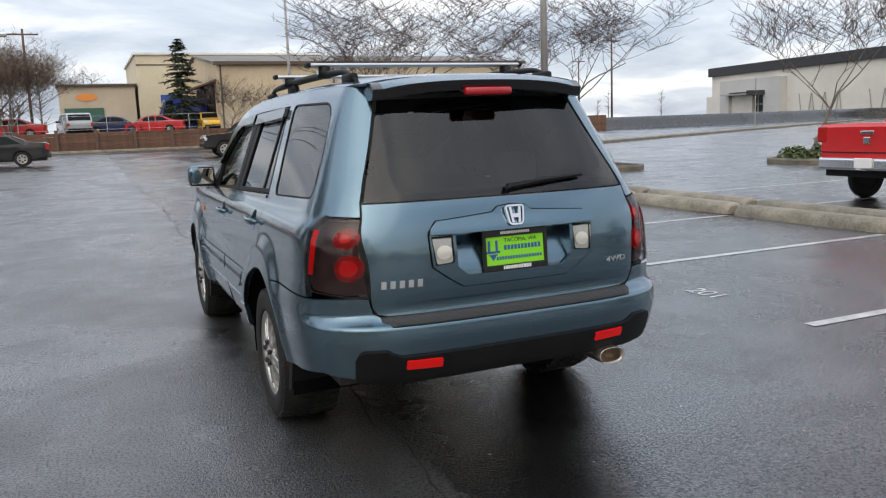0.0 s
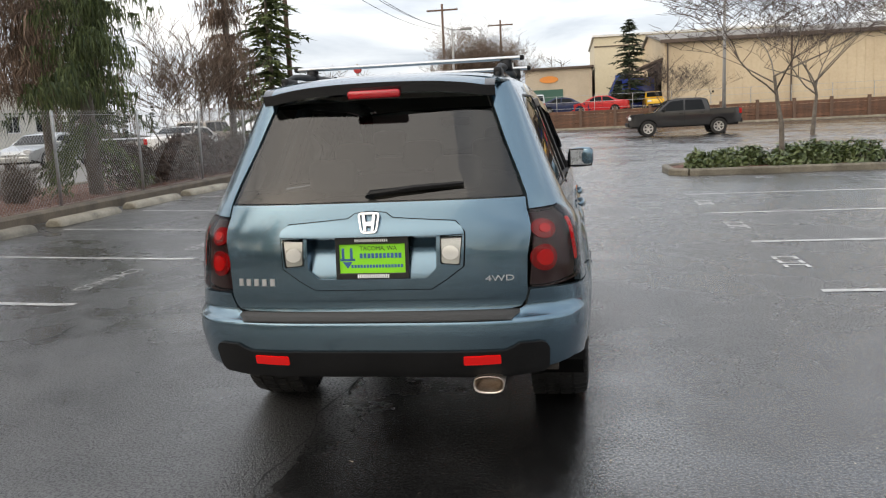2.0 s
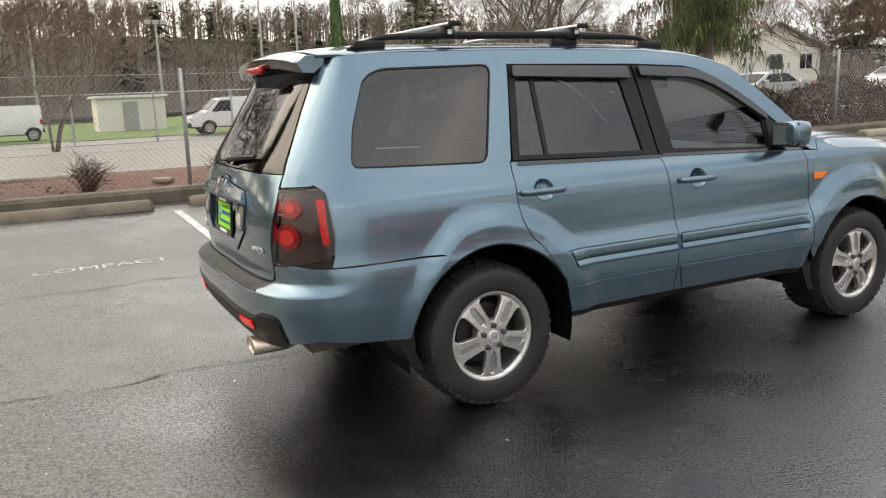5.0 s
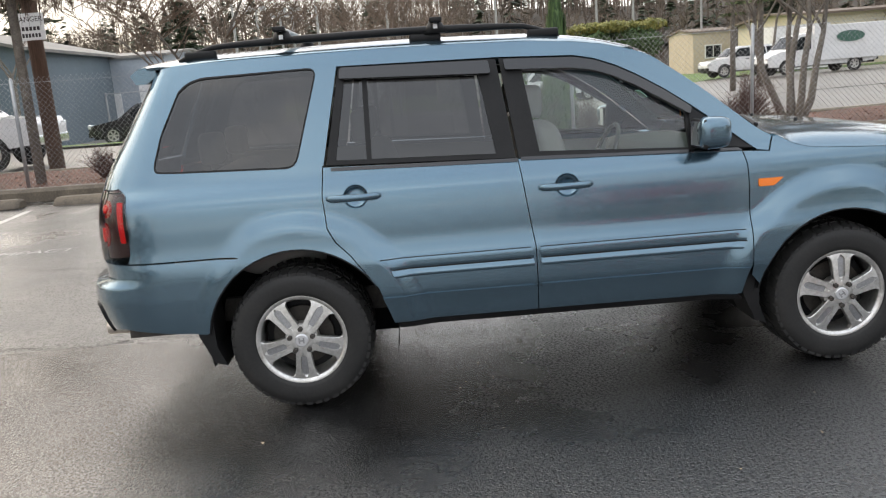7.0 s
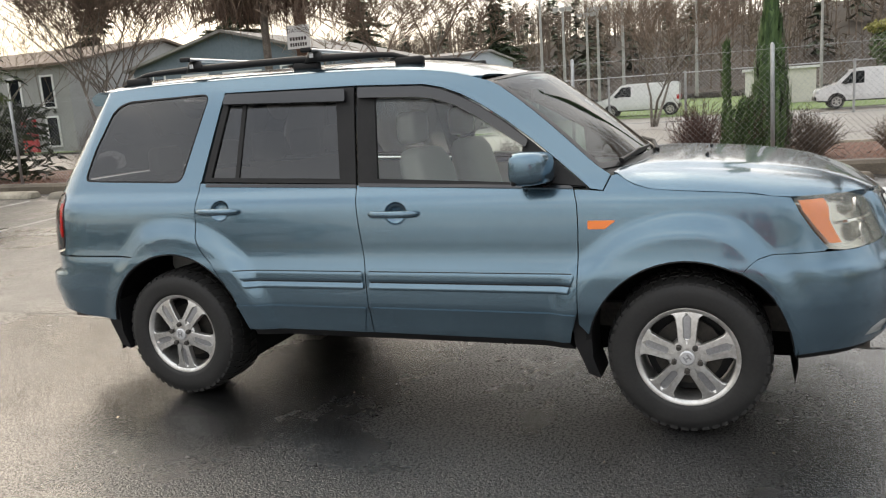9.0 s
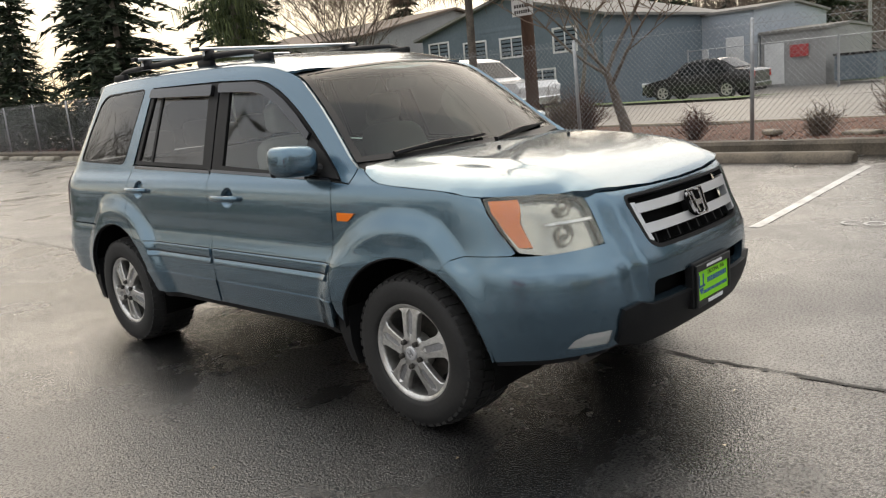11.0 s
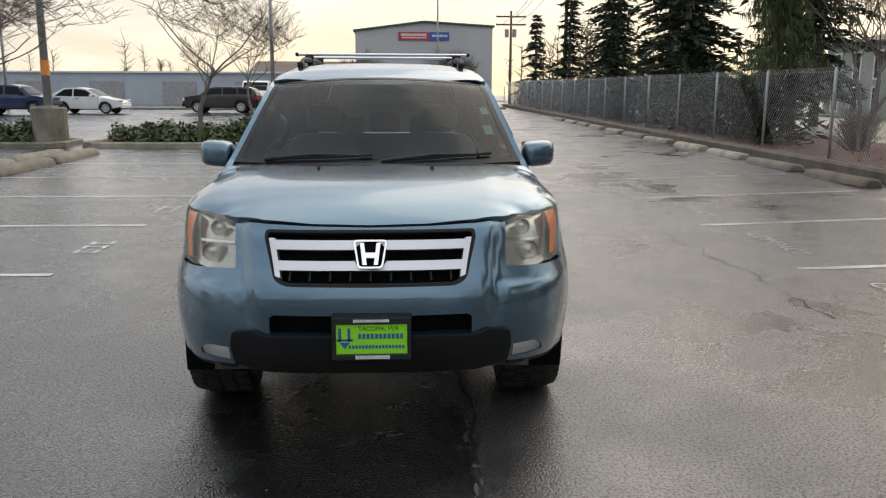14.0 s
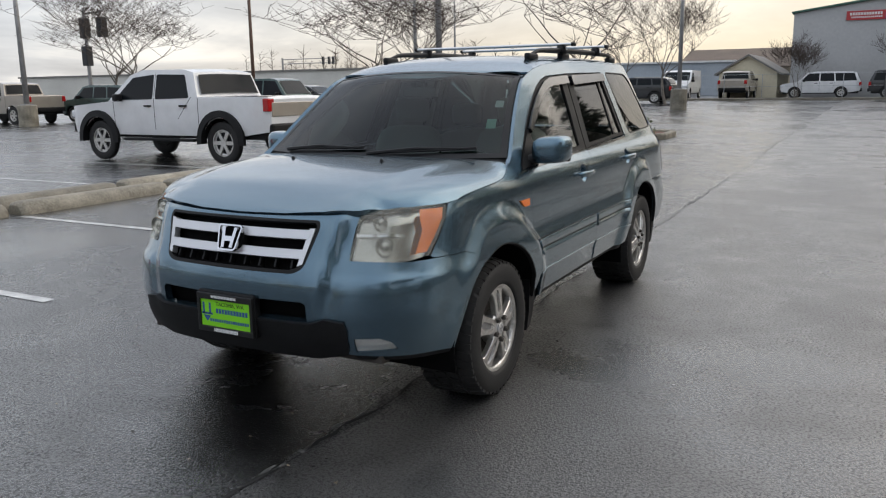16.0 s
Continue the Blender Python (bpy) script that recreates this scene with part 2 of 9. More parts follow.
mottled("grey_wall", (0.40, 0.40, 0.40), (0.50, 0.50, 0.49), 0.15, 5, (0.6, 0.8), 0.05, 0.004)
mottled("slate_siding", (0.10, 0.135, 0.16), (0.14, 0.18, 0.21), 0.5, 8, (0.55, 0.7), 0.05, 0.004)
mottled("galvanised", (0.32, 0.33, 0.34), (0.50, 0.51, 0.52), 6, 50, (0.35, 0.5), 0.05, 0.002, metal=0.7)
mottled("wood_brown", (0.07, 0.035, 0.022), (0.17, 0.085, 0.05), 3, 30, (0.6, 0.85), 0.25, 0.006, vary=0.2)
paint("blue_paint", (0.108, 0.180, 0.232), 0.90, 0.24, 0.04)

# car materials
plain("frit_black", (0.008, 0.008, 0.009), 0.32, spec=0.25)
plain("gloss_black", (0.008, 0.008, 0.009), 0.12, coat=0.6)
mottled("trim_black", (0.006, 0.006, 0.0065), (0.013, 0.013, 0.0135), 6, 120, (0.45, 0.62), 0.12, 0.001, spec=0.25)
# near-black: shade put into the colour of recesses and gaps; also the black badge field
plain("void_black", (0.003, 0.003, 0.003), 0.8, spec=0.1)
mottled("tyre_rubber", (0.007, 0.007, 0.007), (0.020, 0.019, 0.018), 9, 70, (0.55, 0.8), 0.25, 0.002)
mottled("alloy", (0.42, 0.405, 0.38), (0.72, 0.71, 0.69), 9, 60, (0.22, 0.42), 0.04, 0.001, metal=0.85)
mottled("alloy_dark", (0.24, 0.24, 0.245), (0.40, 0.40, 0.41), 9, 60, (0.35, 0.5), 0.04, 0.001, metal=0.7)
mottled("steel_dark", (0.03, 0.028, 0.026), (0.09, 0.08, 0.07), 8, 60, (0.45, 0.7), 0.1, 0.002, metal=0.5)
plain("chrome", (0.78, 0.78, 0.79), 0.10, 1.0)
plain("mirror_silver", (0.50, 0.52, 0.53), 0.03, 1.0)
plain("silver_bar", (0.66, 0.66, 0.67), 0.32, 0.75)
mottled("exhaust_steel", (0.42, 0.35, 0.29), (0.66, 0.60, 0.54), 14, 80, (0.22, 0.4), 0.05, 0.001, metal=0.95)
glass("glass_clear", (0.92, 0.98, 0.95), ior=1.8)
glass("glass_screen", (0.22, 0.31, 0.29), ior=1.42)
glass("glass_tint", (0.20, 0.20, 0.205), ior=1.8)
glass("glass_rear", (0.15, 0.15, 0.15), ior=1.6)
glass("glass_fog", (0.97, 0.97, 0.95), 0.03, 1.4)
plain("seat_fabric", (0.30, 0.295, 0.275), 0.85)
plain("dash_grey", (0.13, 0.13, 0.125), 0.7)
plain("door_card", (0.48, 0.47, 0.43), 0.8)
plain("lamp_amber", (0.85, 0.19, 0.012), 0.2, coat=0.6)
plain("lamp_red_deep", (0.34, 0.007, 0.009), 0.25)
plain("lamp_red", (0.85, 0.012, 0.014), 0.2)
plain("lamp_housing", (0.56, 0.55, 0.515), 0.16, 0.85)
glass("glass_smoke", (0.76, 0.66, 0.66), ior=1.5)
plain("lamp_back", (0.045, 0.026, 0.026), 0.35, 0.3)
plain("lamp_grey", (0.52, 0.52, 0.50), 0.22, 0.5)
plain("lamp_silver", (0.90, 0.90, 0.89), 0.18, 0.35)
plain("step_grey", (0.040, 0.041, 0.042), 0.5, spec=0.35)
plain("reflector_red", (0.90, 0.006, 0.006), 0.25)
plain("brake_red", (0.40, 0.008, 0.014), 0.15, coat=0.5)
plain("plate_green", (0.25, 0.72, 0.02), 0.45)
plain("plate_black", (0.01, 0.01, 0.01), 0.35)
plain("plate_white", (0.8, 0.8, 0.8), 0.5)
plain("plate_blue", (0.03, 0.10, 0.30), 0.5)
plain("sticker_mint", (0.45, 0.68, 0.60), 0.6)


def hazy_lens(name):
    """A weathered clear lens: mostly see-through, with a milky film."""
    m, nt, p = nodes_of(name)
    p.inputs["Base Color"].default_value, p.inputs["Roughness"].default_value = (0.72, 0.70, 0.62, 1), 0.14
    p.inputs["Coat Weight"].default_value = 0.5
    tr = nt.nodes.new("ShaderNodeBsdfTransparent")
    tr.inputs[0].default_value = (0.9, 0.9, 0.86, 1)
    mx = nt.nodes.new("ShaderNodeMixShader")
    r = ramp_of(nt, noise_tex(nt, 7.0, 3).outputs["Fac"], [(0.3, grey(0.13)), (0.7, grey(0.22))])
    nt.links.new(r.outputs[0], mx.inputs[0])
    nt.links.new(tr.outputs[0], mx.inputs[1])
    nt.links.new(p.outputs[0], mx.inputs[2])
    nt.links.new(mx.outputs[0], nt.nodes["Material Output"].inputs[0])


hazy_lens("lens_haze")

# surroundings
mottled("bark_tree", (0.085, 0.070, 0.058), (0.21, 0.185, 0.155), 5, 40, (0.7, 0.9), 0.4, 0.01)
mottled("twig_brown", (0.095, 0.066, 0.046), (0.19, 0.135, 0.098), 2, 20, (0.7, 0.9), 0.0)
mottled("twig_dark", (0.045, 0.034, 0.028), (0.095, 0.070, 0.058), 2, 20, (0.7, 0.9), 0.0)
mottled("hill_woods", (0.022, 0.017, 0.012), (0.055, 0.042, 0.030), 0.08, 0.8, (0.85, 0.95), 0.3, 0.3)


def leafy(name, a, b, shine=0.45):
    """Leaves: each leaf its own tone."""
    m, nt, p = nodes_of(name)
    g = nt.nodes.new("ShaderNodeNewGeometry")
    r = ramp_of(nt, g.outputs["Random Per Island"], [(0.0, a), (1.0, b)])
    nt.links.new(r.outputs[0], p.inputs["Base Color"])
    p.inputs["Roughness"].default_value = shine
    return m


leafy("leaf_conifer", (0.012, 0.022, 0.012), (0.045, 0.065, 0.030), 0.7)
leafy("leaf_weeping", (0.030, 0.050, 0.016), (0.120, 0.150, 0.048), 0.7)
leafy("leaf_cypress", (0.026, 0.058, 0.016), (0.075, 0.130, 0.038), 0.7)
leafy("leaf_gold", (0.10, 0.11, 0.02), (0.24, 0.22, 0.05), 0.65)
leafy("leaf_laurel", (0.035, 0.060, 0.018), (0.130, 0.165, 0.065), 0.35)
leafy("twig_red", (0.060, 0.030, 0.024), (0.130, 0.075, 0.060), 0.8)
leafy("twig_grey", (0.080, 0.062, 0.048), (0.170, 0.130, 0.100), 0.8)
leafy("twig_hedge", (0.040, 0.028, 0.023), (0.100, 0.070, 0.055), 0.8)
leafy("mulch_chip", (0.060, 0.026, 0.016), (0.27, 0.125, 0.078), 0.75)
leafy("leaf_rust", (0.085, 0.056, 0.040), (0.210, 0.145, 0.105), 0.8)
leafy("litter", (0.10, 0.08, 0.05), (0.30, 0.24, 0.16), 0.7)
mottled("brown_trim", (0.075, 0.050, 0.038), (0.11, 0.080, 0.06), 1, 10, (0.5, 0.7), 0.0)
mottled("roof_brown", (0.10, 0.075, 0.06), (0.17, 0.13, 0.10), 0.6, 12, (0.7, 0.9), 0.2, 0.01)
mottled("roof_grey", (0.16, 0.15, 0.14), (0.24, 0.23, 0.21), 0.6, 12, (0.7, 0.9), 0.2, 0.01)
mottled("roof_red", (0.30, 0.060, 0.036), (0.42, 0.095, 0.058), 0.6, 12, (0.5, 0.7), 0.1, 0.01)
mottled("bluegrey_wall", (0.30, 0.34, 0.38), (0.40, 0.44, 0.48), 0.3, 6, (0.6, 0.8), 0.05, 0.004)
mottled("grey_siding", (0.24, 0.24, 0.235), (0.33, 0.33, 0.32), 0.4, 8, (0.6, 0.8), 0.05, 0.004)
mottled("beige_wall", (0.42, 0.35, 0.26), (0.54, 0.46, 0.35), 0.4, 8, (0.6, 0.8), 0.05, 0.004)
mottled("white_trim", (0.62, 0.62, 0.61), (0.76, 0.76, 0.75), 2, 20, (0.5, 0.7), 0.05, 0.002)
mottled("pole_wood", (0.080, 0.048, 0.034), (0.160, 0.100, 0.072), 4, 40, (0.7, 0.9), 0.3, 0.005, stretch=(8, 8, 0.6))
mottled("pole_grey", (0.23, 0.225, 0.22), (0.34, 0.335, 0.33), 3, 30, (0.4, 0.6), 0.05, 0.002)
plain("crack_dark", (0.006, 0.006, 0.006), 0.6)
mottled("crumb_grey", (0.030, 0.030, 0.029), (0.075, 0.074, 0.070), 8, 60, (0.5, 0.8), 0.2, 0.004)
plain("dark_glass", (0.012, 0.014, 0.016), 0.06, spec=0.28)
MATS["dark_glass"].node_tree.nodes["Principled BSDF"].inputs["IOR"].default_value = 1.3
plain("wire_black", (0.02, 0.02, 0.02), 0.6)
plain("sign_red", (0.42, 0.035, 0.038), 0.5)
plain("sign_blue", (0.03, 0.09, 0.34), 0.5)
plain("sign_white", (0.72, 0.72, 0.70), 0.6)
plain("sign_orange", (0.75, 0.28, 0.06), 0.6)
plain("sign_dark", (0.025, 0.018, 0.018), 0.5)
plain("door_green", (0.045, 0.12, 0.09), 0.6)
plain("black_band", (0.022, 0.022, 0.025), 0.5)
paint("paint_white", (0.74, 0.74, 0.74), 0.0, 0.3)
paint("paint_red", (0.55, 0.012, 0.016), 0.0, 0.3)
paint("paint_black", (0.012, 0.012, 0.014), 0.2, 0.3)
paint("paint_navy", (0.012, 0.024, 0.085), 0.3, 0.3)
paint("paint_silver", (0.42, 0.44, 0.45), 0.6, 0.35)
paint("paint_blue", (0.03, 0.06, 0.33), 0.1, 0.35)
paint("paint_yellow", (0.75, 0.45, 0.01), 0.0, 0.35)
paint("paint_tan", (0.36, 0.32, 0.27), 0.3, 0.4)
paint("paint_green", (0.03, 0.07, 0.06), 0.3, 0.35)
plain("lamp_clear", (0.75, 0.76, 0.78), 0.1, 0.3, coat=0.5)
plain("tail_red", (0.42, 0.010, 0.010), 0.2, coat=0.5)

# ---- helpers for meshes ----
def link_mesh(name, bm, material, parent=None, label="", smooth=False):
    me = bpy.data.meshes.new(name)
    bm.normal_update()
    if smooth:
        for fc in bm.faces:
            fc.smooth = True
    true_n = bm.verts.layers.float_vector.get("true_normal")
    ns = [v[true_n].copy() for v in bm.verts] if true_n else None
    bm.to_mesh(me)
    bm.free()
    if ns:
        # panels keep the normals of the surface they are cut from
        me.attributes.remove(me.attributes["true_normal"])
        corner = [(0.0, 0.0, 0.0)] * len(me.loops)
        for fc in me.polygons:
            if fc.use_smooth:
                for i in fc.loop_indices:
                    corner[i] = tuple(ns[me.loops[i].vertex_index])
        me.normals_split_custom_set(corner)
    for mt in material if isinstance(material, (list, tuple)) else [material]:
        me.materials.append(MATS[mt] if isinstance(mt, str) else mt)
    ob = new(name, me)
    if parent is not None:
        ob.parent = parent
    if label:
        ob["label"] = label
    return ob


def part(name, bm, material, parent, label="", smooth=False):
    return link_mesh(name, bm, material, parent, label, smooth)


def thing(name, label, category, group="", place=(0, 0, 0), turn=0.0):
    ob = new(name)
    ob.empty_display_size = 0.2
    ob.matrix_basis = pose(*place, 0, 0, turn)
    return tagged(ob, label, category, group)


def add_box(bm, lo, hi, m=None, bevel=0.0):
    vs = [bm.verts.new((x, y, z)) for x in (lo[0], hi[0]) for y in (lo[1], hi[1]) for z in (lo[2], hi[2])]
    fs = [bm.faces.new([vs[i] for i in q]) for q in ((0, 1, 3, 2), (4, 6, 7, 5), (0, 4, 5, 1), (2, 3, 7, 6), (0, 2, 6, 4), (1, 5, 7, 3))]
    if bevel:
        edges = list({e for fc in fs for e in fc.edges})
        r = bmesh.ops.bevel(bm, geom=edges, offset=bevel, segments=2, profile=0.5, affect="EDGES")
        vs = list({v for fc in r["faces"] for v in fc.verts} | {v for v in vs if v.is_valid})
    if m is not None:
        bmesh.ops.transform(bm, matrix=m, verts=vs)
    return vs


def box_bm(lo, hi, bevel=0.0, m=None):
    bm = bmesh.new()
    add_box(bm, lo, hi, m, bevel)
    return bm


def add_tube(bm, points, radii, sides=8, cap=True):
    """A tube along a line of points."""
    rings = []
    pts = [Vector(p) for p in points]
    side = None
    for i, p in enumerate(pts):
        d = (pts[min(i + 1, len(pts) - 1)] - pts[max(i - 1, 0)]).normalized()
        if side is None or abs(side.dot(d)) > 0.95:
            side = d.orthogonal().normalized()
        side = (side - d * side.dot(d)).normalized()
        up = d.cross(side)
        r = radii[i] if isinstance(radii, (list, tuple)) else radii
        rings.append([bm.verts.new(p + (side * math.cos(2 * math.pi * k / sides) + up * math.sin(2 * math.pi * k / sides)) * r) for k in range(sides)])
    for a, b in zip(rings, rings[1:]):
        for k in range(sides):
            bm.faces.new((a[k], a[(k + 1) % sides], b[(k + 1) % sides], b[k]))
    if cap:
        bm.faces.new(rings[0][::-1])
        bm.faces.new(rings[-1])
    return rings


def tube_bm(points, radii, sides=8):
    bm = bmesh.new()
    add_tube(bm, points, radii, sides)
    return bm


# ---- ground ----
def ease(v):
    v = min(max(v, 0.0), 1.0)
    return v * v * (3 - 2 * v)


def gz(x, y):
    """Height of the ground: the lot dips a little at its middle and rises to the fence."""
    s = max(0.0, abs(y) - 2.0)
    z = 0.009 * s * s / (s + 1.5) if s else 0.0
    z = min(z, 0.52)
    if x < -4.0:
        z += min(0.03 * (-x - 4.0), 0.12)
    if x < -20.0:
        # across the street the land falls a little in the west and climbs to the north-west
        z += ease((-x - 20.0) / 14.0) * (-0.42 + 0.5 * ease((y - 9.0) / 10.0) * (1 - ease((y - 40.0) / 20.0)))
    if y > 58.3:
        z += 1.15 * ease((y - 58.3) / 0.6)
    return z


def ground_sheet():
    xs = sorted({-900, -500, -300, -200, -150, -120, -100, -80, -60, *range(-50, 51, 2), *[v * 0.5 for v in range(-20, 21)], 60, 80, 100, 130, 170, 220, 300, 500, 900})
    ys = sorted({-900, -500, -300, -200, -150, -120, -90, *range(-80, 81, 2), *[v * 0.5 for v in range(-12, 13)], 58.3, 58.5, 58.7, 58.9, 100, 130, 170, 220, 300, 500, 900})
    bm = bmesh.new()
    g = [[bm.verts.new((x, y, gz(x, y))) for y in ys] for x in xs]
    for i in range(len(xs) - 1):
        for j in range(len(ys) - 1):
            bm.faces.new((g[i][j], g[i + 1][j], g[i + 1][j + 1], g[i][j + 1]))
    return tagged(link_mesh("ground", bm, "asphalt", smooth=True), "dark wet asphalt of a wide car park after rain", "ground", kind="structure")


ground_sheet()


def strip_on_ground(name, x0, y0, x1, y1, width, lift, material, steps=8):
    """A thin painted stripe that lies on the ground."""
    bm = bmesh.new()
    a, b = Vector((x0, y0)), Vector((x1, y1))
    d = (b - a).normalized()
    n = Vector((-d.y, d.x)) * width / 2
    rows = []
    for i in range(steps + 1):
        c = a.lerp(b, i / steps)
        rows.append([bm.verts.new((p.x, p.y, gz(p.x, p.y) + lift)) for p in (c - n, c + n)])
    for r, s in zip(rows, rows[1:]):
        bm.faces.new((r[0], s[0], s[1], r[1]))
    return link_mesh(name, bm, material)

# ---- the parked sport utility vehicle ----
from mathutils.geometry import delaunay_2d_cdt


def curve(table):
    """A smooth function through the points of a table (monotone cubic)."""
    xs, ys = [p[0] for p in table], [p[1] for p in table]
    n = len(xs)
    d = [(ys[i + 1] - ys[i]) / (xs[i + 1] - xs[i]) for i in range(n - 1)]
    m = [d[0]] + [0 if d[i - 1] * d[i] <= 0 else 2 * d[i - 1] * d[i] / (d[i - 1] + d[i]) for i in range(1, n - 1)] + [d[-1]]

    def value(x):
        if x <= xs[0]:
            return ys[0]
        if x >= xs[-1]:
            return ys[-1]
        i = max(k for k in range(n - 1) if xs[k] <= x)
        h = xs[i + 1] - xs[i]
        t = (x - xs[i]) / h
        return (2 * t**3 - 3 * t**2 + 1) * ys[i] + (t**3 - 2 * t**2 + t) * h * m[i] + (-2 * t**3 + 3 * t**2) * ys[i + 1] + (t**3 - t**2) * h * m[i + 1]

    return value


half_width = curve([(0.30, 0.885), (0.40, 0.914), (0.54, 0.938), (0.62, 0.9455), (0.69, 0.946), (0.75, 0.942), (0.80, 0.933), (0.85, 0.926), (0.95, 0.918), (1.04, 0.907), (1.085, 0.892), (1.14, 0.858), (1.20, 0.835), (1.45, 0.745), (1.65, 0.668), (1.74, 0.62)])
# the doors carry a crease above their mouldings and tuck under at the foot
door_width = curve([(0.30, 0.866), (0.36, 0.890), (0.42, 0.911), (0.525, 0.936), (0.545, 0.945), (0.57, 0.949), (0.62, 0.951), (0.715, 0.950), (0.735, 0.947), (0.765, 0.9375), (0.80, 0.929), (0.83, 0.9255), (0.88, 0.923), (0.95, 0.918), (1.04, 0.907), (1.085, 0.892), (1.14, 0.858), (1.20, 0.835)])
rear_y = curve([(0.40, -2.36), (0.47, -2.41), (0.55, -2.438), (0.63, -2.455), (0.68, -2.45), (0.695, -2.42), (0.711, -2.372), (0.73, -2.368), (0.80, -2.384), (0.88, -2.390), (0.96, -2.387), (1.04, -2.376), (1.12, -2.357), (1.20, -2.330), (1.40, -2.21), (1.62, -2.07), (1.70, -2.02)])
front_y = curve([(0.33, 2.185), (0.42, 2.245), (0.50, 2.278), (0.57, 2.285), (0.64, 2.279), (0.72, 2.272), (0.78, 2.254), (0.84, 2.228), (0.90, 2.204), (1.00, 2.16), (1.05, 2.10), (1.20, 2.0)])
Y_BACK, Y_NOSE, P_BACK, P_NOSE, L_BACK, L_NOSE = -1.85, 1.55, 3.7, 2.68, 1.25, 1.3
HUB_Z, HUB_Y, HUB_X, TYRE_R = 0.347, 1.35, 0.86, 0.352


def width_at(y, z):
    w = half_width(z)
    if z < 1.10:
        w += (door_width(z) - w) * ease((1.30 - abs(y)) / 0.50)
    if z > 1.12:
        k = min((z - 1.12) / 0.45, 1.2)
        if y < -1.2:
            w -= 0.035 * k * min((-1.2 - y) / 0.8, 1.2) ** 1.6
        if y > 0.1:
            w -= 0.02 * k * ((y - 0.1) / 0.8) ** 1.5
    if y > 1.0:
        w -= 0.012 * ((y - 1.0) / 0.6) ** 2 if y < 1.6 else 0.012
    # flares round the wheels
    for hub in (-HUB_Y + 0.012, HUB_Y + 0.005):
        r = math.hypot(y - hub, z - 0.36)
        if r < 0.66:
            # the flare is narrower towards the bumpers
            out = ease(((y - hub) * (1 if hub > 0 else -1) / max(r, 0.1) - 0.25) / 0.6)
            w += (0.032 - 0.012 * out) * ease((0.65 - 0.09 * out - r) / 0.12)
    return w


def p_nose(z):
    return P_NOSE + 0.30 * ease((0.95 - z) / 0.40)


def ray_unit(psi, p):
    s, c = math.sin(psi), math.cos(psi)
    n = (abs(s) ** p + abs(c) ** p) ** (1 / p)
    return s / n, c / n


def P_body(s, z):
    """The body's skin: s runs from the middle of the tail along the right side to the middle of the nose."""
    if s < Y_BACK:
        u, q = ray_unit(math.pi / 2 * max(0.0, 1 - (Y_BACK - s) / L_BACK), P_BACK)
        d = Y_BACK - rear_y(z)
        y = Y_BACK - d * q
        return Vector((width_at(y, z) * u, y, z))
    if s > Y_NOSE:
        u, q = ray_unit(math.pi / 2 * max(0.0, 1 - (s - Y_NOSE) / L_NOSE), p_nose(z))
        d = front_y(z) - Y_NOSE
        y = Y_NOSE + d * q
        x = width_at(y, z) * u
        # the middle of the nose, round the grille, stands proud between two creases
        edge = 0.50 + 0.14 * (z - 0.70)
        y += 0.034 * (1 - ease((x - edge + 0.035) / 0.07)) * ease((z - 0.48) / 0.26)
        # and the bumper swells below the headlamps
        y += 0.014 * ease((x - edge) / 0.10) * ease((0.785 - z) / 0.05) * ease((z - 0.52) / 0.16)
        return Vector((x, y, z))
    return Vector((width_at(s, z), s, z))


def S(y, z):
    """Side view place to skin place."""
    if y < Y_BACK:
        q = min((Y_BACK - y) / (Y_BACK - rear_y(z)), 1.0)
        psi = math.atan2((1 - q**P_BACK) ** (1 / P_BACK), q)
        return (Y_BACK - (1 - psi / (math.pi / 2)) * L_BACK, z)
    if y > Y_NOSE:
        q = min((y - Y_NOSE) / (front_y(z) - Y_NOSE), 1.0)
        psi = math.atan2((1 - q**p_nose(z)) ** (1 / p_nose(z)), q)
        return (Y_NOSE + (1 - psi / (math.pi / 2)) * L_NOSE, z)
    return (y, z)


def R(x, z):
    """Rear view place to skin place."""
    u = min(abs(x) / half_width(z), 1.0)
    psi = math.atan2(u, (1 - u**P_BACK) ** (1 / P_BACK))
    return (Y_BACK - (1 - psi / (math.pi / 2)) * L_BACK, z)


def F(x, z):
    """Front view place to skin place."""
    u = min(abs(x) / (half_width(z) - 0.012), 1.0)
    psi = math.atan2(u, (1 - u**p_nose(z)) ** (1 / p_nose(z)))
    return (Y_NOSE + (1 - psi / (math.pi / 2)) * L_NOSE, z)


def normal_of(P, u, v, h=0.004):
    return (P(u + h, v) - P(u - h, v)).cross(P(u, v + h) - P(u, v - h)).normalized()


def dense(poly, step, closed=True):
    out = []
    n = len(poly)
    for i in range(n if closed else n - 1):
        a, b = poly[i], poly[(i + 1) % n]
        k = max(1, math.ceil(math.dist(a, b) / step))
        out += [(a[0] + (b[0] - a[0]) * j / k, a[1] + (b[1] - a[1]) * j / k) for j in range(k)]
    return out if closed else out + [poly[-1]]


